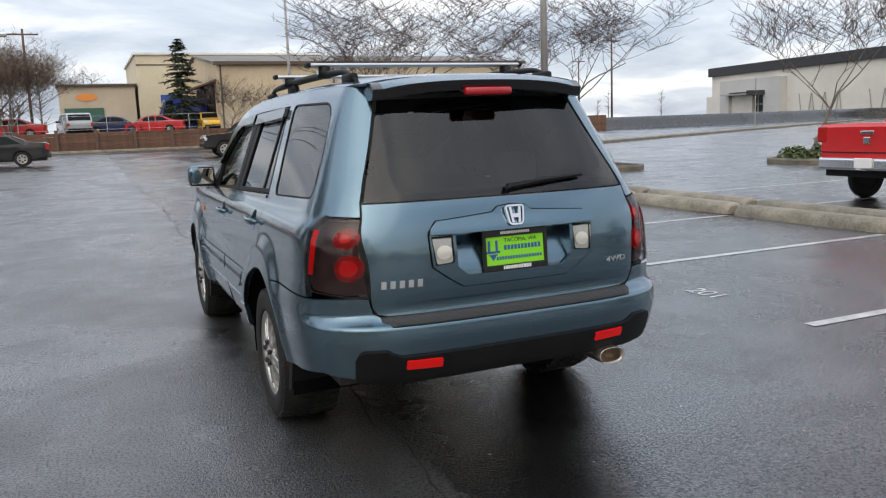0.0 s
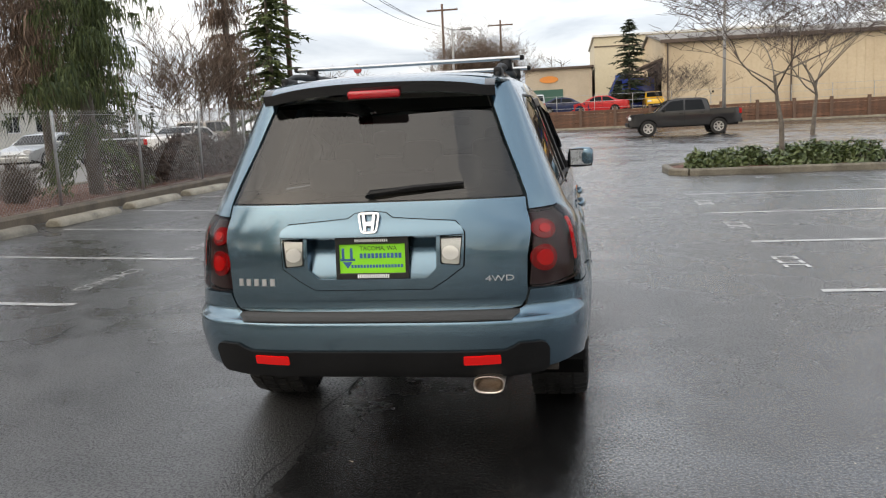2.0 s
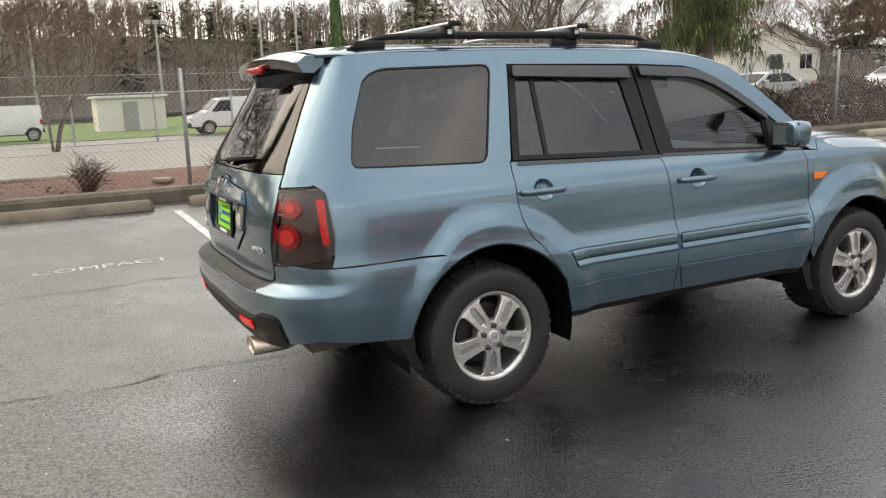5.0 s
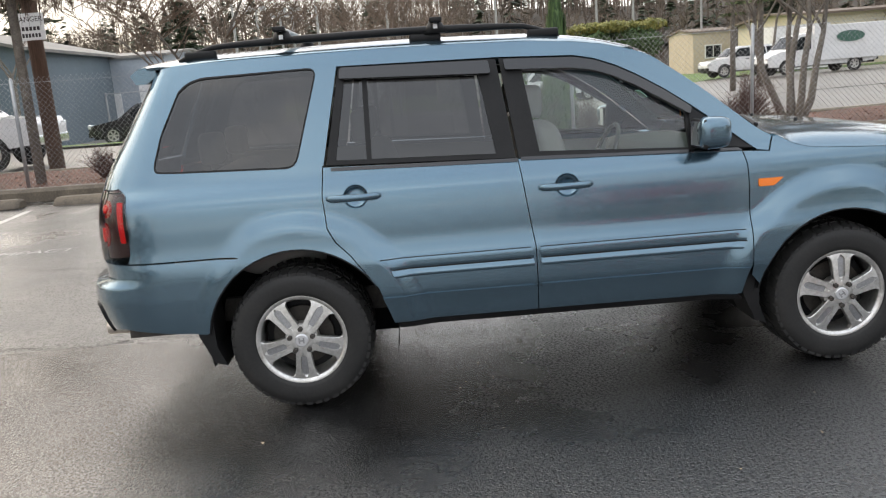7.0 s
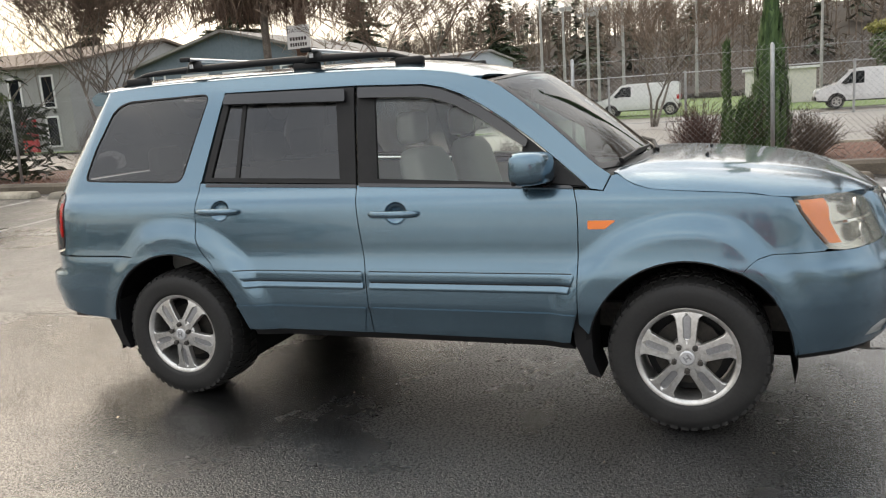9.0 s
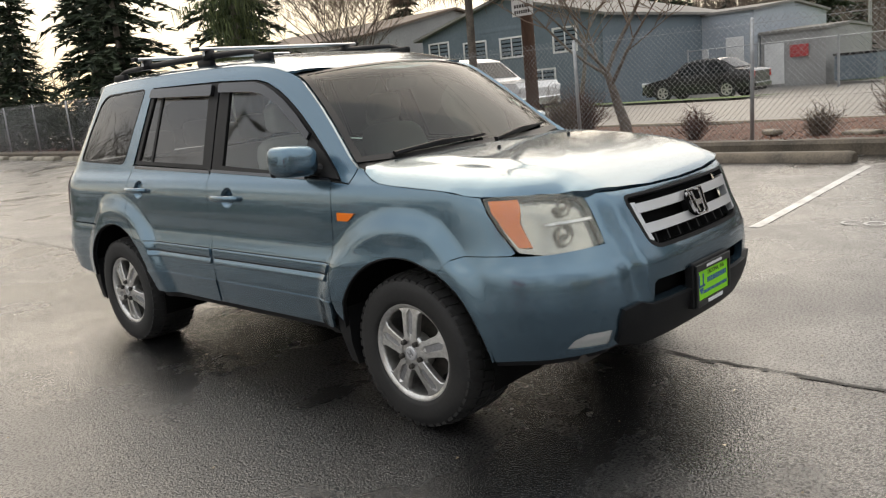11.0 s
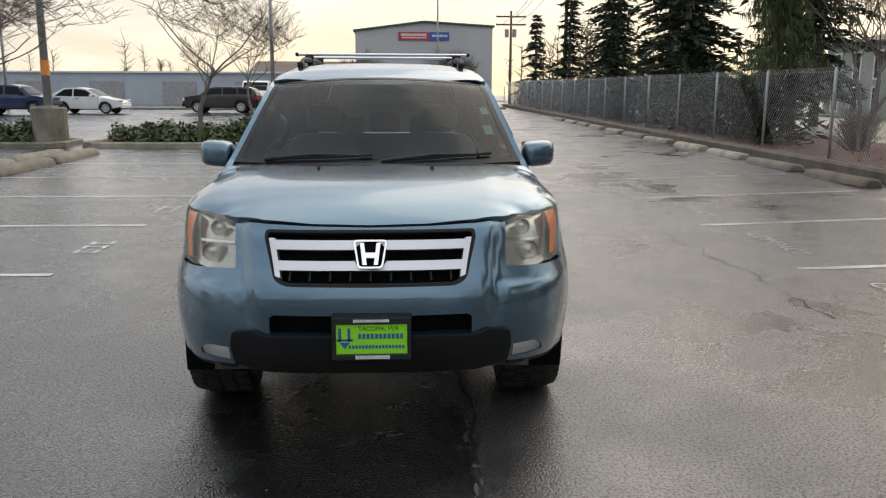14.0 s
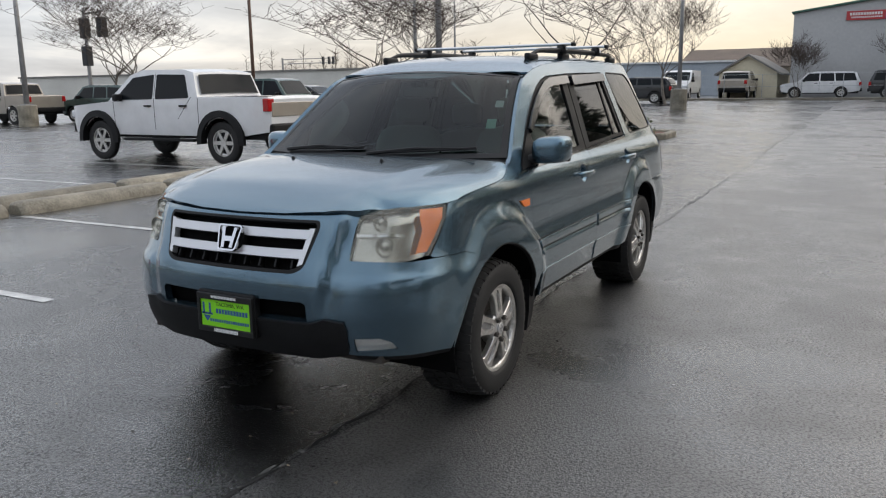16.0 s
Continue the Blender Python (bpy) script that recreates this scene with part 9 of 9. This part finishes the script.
# grey building in the south
gb = thing("grey_building", "plain grey gabled building with a red and blue sign", "building")
bm = bmesh.new()
prof = [(-7.2, 0.3), (3.35, 0.3), (3.35, 6.25), (-1.9, 6.93), (-7.2, 6.62)]
f0 = [bm.verts.new((x, -58.0, z)) for x, z in prof]
f1 = [bm.verts.new((x, -80.0, z)) for x, z in prof]
bm.faces.new(f0)
bm.faces.new(f1[::-1])
for k in range(5):
    bm.faces.new((f0[k - 1], f0[k], f1[k], f1[k - 1]))
bmesh.ops.recalc_face_normals(bm, faces=bm.faces[:])
part("wall", bm, "grey_wall", gb)
for (xa, za), (xb, zb) in (((3.5, 6.25), (-1.9, 6.95)), ((-1.9, 6.95), (-7.35, 6.63))):
    bm = bmesh.new()
    vs = [bm.verts.new(v) for v in ((xa, -57.8, za), (xb, -57.8, zb), (xb, -57.8, zb + 0.12), (xa, -57.8, za + 0.12), (xa, -80.2, za), (xb, -80.2, zb), (xb, -80.2, zb + 0.12), (xa, -80.2, za + 0.12))]
    for q in ((0, 1, 2, 3), (4, 5, 6, 7), (0, 1, 5, 4), (2, 3, 7, 6), (1, 2, 6, 5), (0, 3, 7, 4)):
        bm.faces.new([vs[i] for i in q])
    bmesh.ops.recalc_face_normals(bm, faces=bm.faces[:])
    part("roof", bm, "door_green", gb, "dark green roof edge")
part("sign_board", box_bm((-2.3, -57.98, 5.62), (0.05, -57.90, 6.22)), "sign_red", gb, "red sign with unreadable lettering")
part("sign_board", box_bm((-3.85, -57.98, 5.62), (-2.3, -57.90, 6.22)), "sign_blue", gb, "blue sign with unreadable lettering")
for x0, x1, z, h, n in ((-2.1, -0.1, 6.02, 0.09, 12), (-2.1, -0.2, 5.80, 0.05, 16), (-3.7, -2.5, 5.95, 0.08, 8)):
    bm = bmesh.new()
    for k in range(n):
        a = x0 + (x1 - x0) * k / n
        add_box(bm, (a, -57.905, z - h), (a + (x1 - x0) / n * 0.7, -57.885, z + h))
    part("lettering_bar", bm, "sign_white", gb)
bm = bmesh.new()
for k in range(26):
    x = -7.1 + 0.40 * k
    add_box(bm, (x, -58.02, 0.3), (x + 0.04, -57.985, 6.2))
ob = part("wall_rib", bm, "grey_wall", gb)
ob["kind"] = "stuff"
house = gable_block("small_house", "small pale yellow house with a gabled roof", 4.2, 8.2, -66.0, -58.0, 0.4, 2.25, 3.45, "y", "cream_wall", "roof_grey", 0.3)
gable_block("brown_roof_house", "building with a dark reddish roof behind a small house", 2.0, 14.0, -84.0, -72.0, 0.4, 2.9, 4.6, "x", "beige_wall", "roof_brown", 0.3)
low_s = thing("low_warehouse", "long low blue-grey warehouse", "building")
part("wall", box_bm((9.0, -88.0, 0.3), (46.0, -70.0, 3.35)), "bluegrey_wall", low_s)
part("roof", box_bm((8.8, -88.2, 3.35), (46.2, -69.8, 3.5)), "white_trim", low_s)
for k in range(5):
    part("roller_door", box_bm((12.0 + 6.5 * k, -69.98, 0.4), (15.0 + 6.5 * k, -69.9, 2.6)), "pole_grey", low_s)
far_s = thing("far_warehouse", "wide pale warehouse far behind the car park", "building")
part("wall", box_bm((46.0, -90.0, 0.3), (110.0, -72.0, 3.6)), "white_wall", far_s)
part("roof", box_bm((45.8, -90.2, 3.6), (110.2, -71.8, 3.8)), "roof_grey", far_s)
kerb([(-7.5 + 2.0 * k, -51.5) for k in range(14)], 0.12, 0.14, "kerb", "low kerb at the end of the car park")
sf = thing("yard_fence", "thin grey wire fence before a grey building", "fence", place=(0, -52.5, 0.4))
for k in range(9):
    part("fence_post", tube_bm([(-7.5 + 2.4 * k, 0, 0), (-7.5 + 2.4 * k, 0, 1.7)], 0.025, 6), "galvanised", sf)
for z in (0.1, 0.9, 1.68):
    part("fence_rail", tube_bm([(-7.5, 0, z), (11.7, 0, z)], 0.010, 5), "galvanised", sf)

# houses across the street
ha = gable_block("slate_house", "slate-blue two-storey house with white windows", -42.0, -29.0, -27.2, -16.0, -0.5, 4.0, 5.4, "x", "slate_siding", "roof_grey", 0.35)
siding(ha, -28.985, -27.1, -16.1, 0.3, 4.0, 0.20, "slate_siding")
for c, z, w, h, n in ((-20.8, 3.05, 2.0, 0.85, 3), (-23.5, 2.95, 1.4, 1.1, 2), (-18.0, 3.1, 1.2, 1.0, 2), (-26.0, 3.1, 1.3, 1.2, 2), (-24.0, 1.3, 1.6, 1.0, 2), (-19.4, 1.3, 1.4, 1.0, 2)):
    window(ha, "x", -28.99, c, w, h, z, n)
hb = gable_block("grey_apartments", "grey two-storey apartment block with tall windows", -42.0, -27.5, -46.0, -30.0, -0.5, 4.6, 6.0, "y", "grey_siding", "roof_brown", 0.35)
for k in range(7):
    window(hb, "x", -27.5, -44.6 + 2.2 * k, 0.7, 1.5, 3.3, 1)
    window(hb, "x", -27.5, -44.6 + 2.2 * k, 0.7, 1.4, 1.3, 1)
part("awning", box_bm((-27.49, -33.4, 0.3), (-27.3, -32.5, 2.0)), "sign_red", hb, "red door panel")
hc = gable_block("grey_shed", "grey metal workshop with white doors", -50.0, -39.0, -22.0, -13.2, -0.5, 3.85, 4.3, "y", "bluegrey_wall", "roof_grey", 0.2)
siding(hc, -38.985, -21.9, -13.3, 0.3, 3.8, 0.30, "bluegrey_wall")
for c, w, z1 in ((-19.6, 1.1, 2.1), (-16.2, 1.1, 2.1), (-14.2, 0.95, 2.6)):
    part("shed_door", box_bm((-38.96, c - w / 2, 0.0), (-38.90, c + w / 2, z1), 0.02), "white_trim", hc, "white door")
annex_w = gable_block("workshop_annex", "low pale grey annex of a workshop with a red sign", -47.0, -39.6, -13.1, -9.9, -0.5, 2.55, 2.75, "y", "grey_siding", "roof_grey", 0.12)
part("shed_door", box_bm((-39.58, -12.9, 0.0), (-39.52, -11.9, 2.05), 0.02), "white_trim", annex_w, "white door")
part("red_sign", box_bm((-39.56, -11.6, 1.3), (-39.48, -10.7, 1.9)), "sign_red", annex_w)
bin_ = thing("waste_container", "dark blue-grey steel waste container", "container", place=(-40.0, -8.4, gz(-40, -8.4) + 0.08))
part("body", box_bm((-0.9, -0.95, 0.15), (0.9, 0.95, 1.35), 0.04), "slate_siding", bin_)
part("lid", box_bm((-0.95, -1.0, 1.35), (0.95, 1.0, 1.45), 0.03), "trim_black", bin_)
hd = gable_block("white_bungalow", "low white house with a grey gabled front across the street", -54.0, -42.0, 46.2, 57.0, -0.3, 4.0, 5.9, "x", "white_wall", "roof_grey", 0.5)
siding(hd, -41.985, 46.3, 56.9, 0.2, 4.0, 0.2, "white_wall")
for c in (51.6, 55.2):
    window(hd, "x", -41.97, c, 1.5, 1.2, 2.9, 2)
hw_ = gable_block("beige_house", "long low cream building with a flat brown roof across the street", -58.0, -46.0, 25.2, 46.0, -0.3, 3.75, 4.15, "y", "cream_wall", "roof_brown", 0.6)
part("doorway", box_bm((-46.0, 30.4, -0.2), (-45.9, 33.0, 2.9), 0.02), "trim_black", hw_, "wide dark doorway")
for c in (36.5, 40.0, 43.5):
    part("wall_rib", box_bm((-46.0, c - 0.09, -0.2), (-45.9, c + 0.09, 3.6), 0.01), "white_trim", hw_)
wb = thing("storage_container", "plain white storage container behind a delivery lorry", "container", place=(-44.8, 23.2, gz(-44.8, 23.2)))
part("body", box_bm((-1.0, -1.75, 0.15), (1.0, 1.75, 2.75), 0.03), "white_trim", wb)
part("base", box_bm((-0.95, -1.7, 0.0), (0.95, 1.7, 0.15)), "trim_black", wb)
hg = gable_block("tan_hut", "small tan building beyond the sports field", -66.0, -60.0, 22.4, 25.6, -0.3, 3.6, 3.9, "y", "beige_wall", "roof_brown", 0.2)
window(hg, "x", -60.0, 24.0, 1.2, 0.9, 2.1, 2)
gable_block("red_roof_shop", "shop with a bright red roof and dark sign", -23.0, -18.0, 66.0, 72.0, 0.5, 2.7, 4.1, "x", "white_wall", "roof_red", 0.3)
rs = thing("pole_sign", "dark square sign on a pale pole with a red cap", "sign", place=(-10.5, 38.0, 0.5))
part("sign_pole", tube_bm([(0, 0, 0), (0, 0, 4.4)], 0.08, 8), "white_trim", rs)
part("sign_board", box_bm((-1.12, -0.10, 3.05), (-0.14, 0.10, 3.75), 0.02), "sign_dark", rs)
part("sign_bracket", tube_bm([(-0.14, 0, 3.4), (0, 0, 3.4)], 0.04, 6), "pole_grey", rs)
bm = bmesh.new()
for k in range(3):
    add_box(bm, (-1.0, -0.12, 3.17 + 0.18 * k), (-0.26, -0.098, 3.25 + 0.18 * k))
part("lettering_bar", bm, "sign_white", rs)
part("sign_cap", tube_bm([(0, -0.1, 4.1), (0, 0.1, 4.1)], 0.21, 14), "sign_red", rs)
ub = thing("utility_shed", "long low white utility building by the sports field", "shed", place=(-57.0, 3.9, gz(-57, 3.9)))
part("wall", box_bm((-2.0, -2.2, 0), (2.0, 2.2, 2.35)), "white_wall", ub)
part("roof", box_bm((-2.2, -2.4, 2.35), (2.2, 2.4, 2.5)), "white_trim", ub)
part("shed_door", box_bm((2.0, -0.6, 0.1), (2.04, 0.4, 2.05)), "pole_grey", ub)

# far street fence with posts and rails
ff = thing("field_fence", "tall chain-link fence round the sports field", "fence", place=(-36.0, 0, -0.35))
for k in range(-4, 4):
    part("fence_post", tube_bm([(0, -1.0 + 3.6 * k, 0), (0, -1.0 + 3.6 * k, 2.5)], 0.055, 8), "galvanised", ff)
for z in (0.15, 2.42):
    part("fence_rail", tube_bm([(0, -15.4, z), (0, 9.8, z)], 0.025, 6), "galvanised", ff)
bm = bmesh.new()
for k in range(int(23 / 0.16)):
    for sgn in (1, -1):
        a = -15.4 + 0.16 * k
        rows = [[bm.verts.new((0.008 * sgn + 0.004 * math.cos(t), q, z + 0.004 * math.sin(t))) for t in (0.5, 2.6, 4.7)] for q, z in ((a, 0.1), (a + sgn * 2.2, 2.42))]
        for i in range(3):
            bm.faces.new((rows[0][i], rows[0][(i + 1) % 3], rows[1][(i + 1) % 3], rows[1][i]))
ob = part("wire_mesh", bm, "galvanised", ff)
ob["kind"] = "stuff"


# ---- poles, lamps, wires ----
def lamp_post(x, y, height, base=None, r=0.10, heads=1, label="tall grey steel lamp post on a concrete base", z=None):
    p = thing("lamp_post", label, "lamp post", "lamp posts", (x, y, gz(x, y) if z is None else z))
    z0 = 0.0
    if base:
        part("base", tube_bm([(0, 0, -0.1), (0, 0, base[1] - 0.03), (0, 0, base[1])], [base[0], base[0], base[0] - 0.03], 18), "concrete", p, "round concrete base", smooth=False)
        z0 = base[1]
        part("base_plate", box_bm((-0.2, -0.2, z0), (0.2, 0.2, z0 + 0.04), 0.008), "pole_grey", p)
    part("pole", tube_bm([(0, 0, z0), (0, 0, height)], [r, r * 0.62], 12), "pole_grey", p, smooth=True)
    part("arm", tube_bm([(-0.9 if heads > 1 else 0, 0, height - 0.1), (0.9, 0, height - 0.1)], 0.04, 6), "pole_grey", p)
    part("lamp_head", box_bm((0.55, -0.18, height - 0.14), (1.25, 0.18, height), 0.03), "pole_grey", p)
    return p


lp = lamp_post(9.75, 13.4, 8.5, (0.46, 1.10), 0.11)
part("notice", box_bm((-0.17, -0.13, 1.72), (0.17, -0.115, 2.35), 0.003), "sign_white", lp, "small white notice with a red top")
part("notice_top", box_bm((-0.17, -0.137, 2.15), (0.17, -0.13, 2.35), 0.003), "sign_red", lp)
lp = lamp_post(9.45, -17.1, 8.5, (0.46, 1.05), 0.11)
part("pole_band", tube_bm([(0, 0, 1.9), (0, 0, 2.3)], 0.115, 12), "sign_orange", lp)
lamp_post(9.0, 39.0, 8.8, None, 0.10, label="tall grey steel lamp post")
lamp_post(6.3, -36.0, 9.0, (0.4, 1.0), 0.11)
lamp_post(17.2, -29.0, 9.0, None, 0.10, label="tall grey steel lamp post")
lamp_post(30.0, -17.5, 8.0, (0.4, 0.9), 0.12)
lamp_post(-6.25, 45.8, 6.9, None, 0.10, label="tall pale lamp post near the fence")
lamp_post(26.0, -50.0, 9.0, None, 0.10, label="tall grey steel lamp post")
lamp_post(-2.7, -52.0, 8.8, None, 0.08, label="slender grey pole before a grey building")
for k, (x, y, h) in enumerate(((-60, -13.5, 9), (-60, -11.7, 7.4), (-62, -10.2, 7), (-60, -9.0, 7.2), (-60, -7.1, 9.5), (-60, -1.7, 8.5), (-60, 6.8, 7), (-62, 15.2, 10.5), (-62, 18.2, 10), (-62, 23.8, 9))):
    p = thing("field_light", "slender sports field light pole", "lamp post", "field lights", (x, y, 0.6))
    part("pole", tube_bm([(0, 0, 0), (0, 0, h)], [0.13, 0.08], 6), "pole_grey", p)
    bm = bmesh.new()
    for j in (-1, 0, 1):
        add_box(bm, (-0.12, 0.55 * j - 0.2, h - 0.25), (0.12, 0.55 * j + 0.2, h + 0.05))
    add_box(bm, (-0.03, -0.8, h - 0.06), (0.03, 0.8, h))
    part("lamp_bank", bm, "pole_grey", p)


def utility_pole(x, y, h, arm=1.3, transformer=False, r=0.14, turn=0, label="wooden utility pole with a crossarm", arms=1):
    p = thing("utility_pole", label, "utility pole", "utility poles", (x, y, gz(x, y)), turn)
    part("pole", tube_bm([(0, 0, 0), (0, 0, h)], [r, r * 0.7], 9), "pole_wood", p, smooth=True)
    for k in range(arms):
        z = h - 0.5 - 0.7 * k
        part("crossarm", box_bm((-arm, -0.06, z - 0.07), (arm, 0.06, z + 0.07), 0.01), "pole_wood", p)
        for sx in (-0.95, -0.45, 0.45, 0.95):
            part("insulator", tube_bm([(sx * arm, 0, z + 0.07), (sx * arm, 0, z + 0.2)], [0.035, 0.025], 6), "sign_white", p)
    if transformer:
        for sx in (-0.35, 0.35):
            part("transformer", tube_bm([(sx, -0.2, h - 2.3), (sx, -0.2, h - 1.6)], 0.2, 10), "pole_grey", p)
    return p


utility_pole(-9.7, 65.0, 9.8, 1.35)
utility_pole(-5.9, 80.0, 10.0, 1.3)
utility_pole(-10.1, -69.0, 8.3, 1.35, True, arms=2)
utility_pole(-10.6, -46.5, 11.0, 0.9, label="tall wooden utility pole among conifers")
utility_pole(-12.6, 32.9, 11.5, 0.9, label="tall wooden utility pole among conifers")
utility_pole(37.0, -40.0, 9.5, 1.2)
utility_pole(60.0, 80.0, 10.0, 1.3)
utility_pole(75.0, 110.0, 10.0, 1.3)
dp = thing("utility_pole", "brown wooden pole with a white warning sign", "utility pole", "utility poles", (-13.5, -8.6, gz(-13.5, -8.6) + 0.05))
part("pole", tube_bm([(0, 0, 0), (0.10, 0.0, 13.9)], [0.17, 0.11], 10), "pole_wood", dp, smooth=True)
part("crossarm", box_bm((-1.1, -0.06, 13.2), (1.3, 0.06, 13.34), 0.01), "pole_wood", dp)
for x in (-1.0, -0.4, 0.6, 1.2):
    part("insulator", tube_bm([(x, 0, 13.34), (x, 0, 13.48)], [0.035, 0.025], 6), "sign_white", dp)
sg = part("sign_board", box_bm((0.17, -0.32, 2.80), (0.19, 0.32, 3.36), 0.004), "sign_white", dp, "white warning sign")
M_SIGN = Matrix(((0, 0, 1, 0.1915), (1, 0, 0, 0), (0, 1, 0, 3.23), (0, 0, 0, 1)))
part("lettering", text_bm("DANGER", 0.15, M_SIGN), "sign_dark", sg)
bm = bmesh.new()
for z, n in ((3.04, 6), (2.90, 7)):
    for k in range(n):
        a = -0.24 + 0.48 * k / n
        add_box(bm, (0.189, a, z - 0.04), (0.192, a + 0.48 / n * 0.7, z + 0.04))
part("lettering_bar", bm, "sign_dark", sg)


def wire(a, b, sag, r=0.018):
    a, b = Vector(a), Vector(b)
    pts = [a.lerp(b, i / 14) - Vector((0, 0, sag * 4 * (i / 14) * (1 - i / 14))) for i in range(15)]
    return tagged(link_mesh("overhead_wire", tube_bm(pts, r, 4), "wire_black"), "thin black overhead wire between utility poles", "wire", "overhead wires")


for dx, dz in ((-0.6, 0.0), (0.0, 0.25), (0.6, 0.0)):
    wire((-12.6 + dx, 32.9, 11.0 + dz), (-9.7 + dx, 65.0, 9.5 + dz), 0.9)
    wire((-12.6 + dx, 32.9, 11.0 + dz), (-13.4 + dx, -8.6, 13.4 + dz), 1.2)
    wire((-13.4 + dx, -8.6, 13.4 + dz), (-10.6 + dx, -46.5, 10.6 + dz), 1.2)
    wire((-10.6 + dx, -46.5, 10.6 + dz), (-10.1 + dx, -69.0, 8.0 + dz), 0.8)
    wire((-9.7 + dx, 65.0, 9.5 + dz), (-5.9 + dx, 80.0, 9.7 + dz), 0.4)
# signals and a gantry far in the south-east
tl = thing("traffic_signal", "traffic signal heads on a grey pole", "traffic light", place=(34.0, -24.0, gz(34, -24)))
part("pole", tube_bm([(0, 0, 0), (0, 0, 5.6)], 0.10, 8), "pole_grey", tl)
part("arm", tube_bm([(0, 0, 5.3), (-1.6, 0, 5.4)], 0.06, 6), "pole_grey", tl)
for z, x in ((3.2, 0.1), (4.6, 0.1), (4.6, -1.2)):
    part("signal_head", box_bm((x - 0.2, -0.25, z - 0.5), (x + 0.2, 0.15, z + 0.5), 0.04), "black_band", tl)
gt = thing("signal_gantry", "grey steel gantry over a distant road", "gantry", place=(72.0, -86.0, 0.4))
part("post", tube_bm([(0, 0, 0), (0, 0, 5.4)], 0.14, 8), "pole_grey", gt)
for z in (4.6, 5.2):
    part("beam", tube_bm([(0, 0, z), (-9, 0, z)], 0.06, 6), "pole_grey", gt)
for x in (-7.0, -8.0, -8.7):
    part("signal_head", box_bm((x - 0.15, -0.2, 4.4), (x + 0.15, 0.1, 5.4), 0.04), "black_band", gt)
ms = thing("street_sign", "small black direction sign on a post", "sign", place=(62.0, 58.0, 0.5))
part("post", tube_bm([(0, 0, 0), (0, 0, 4.6)], 0.07, 6), "pole_grey", ms)
part("sign_board", box_bm((-1.2, -0.06, 2.9), (1.2, 0.06, 3.4)), "black_band", ms)
# flat stones in the mulch
for x, y, s in ((-9.35, 0.30, 0.24), (-9.35, 0.80, 0.20), (-9.9, -1.2, 0.16)):
    bm = box_bm((-s, -s * 0.7, -0.03), (s, s * 0.7, 0.05), 0.03)
    ob = link_mesh("stepping_stone", bm, "concrete")
    ob.matrix_basis = pose(x, y, gz(x, y) + 0.15, 0, 0, 30 * s * 10)
    tagged(ob, "flat pale stepping stone lying on bark mulch", "stone", "stepping stones")
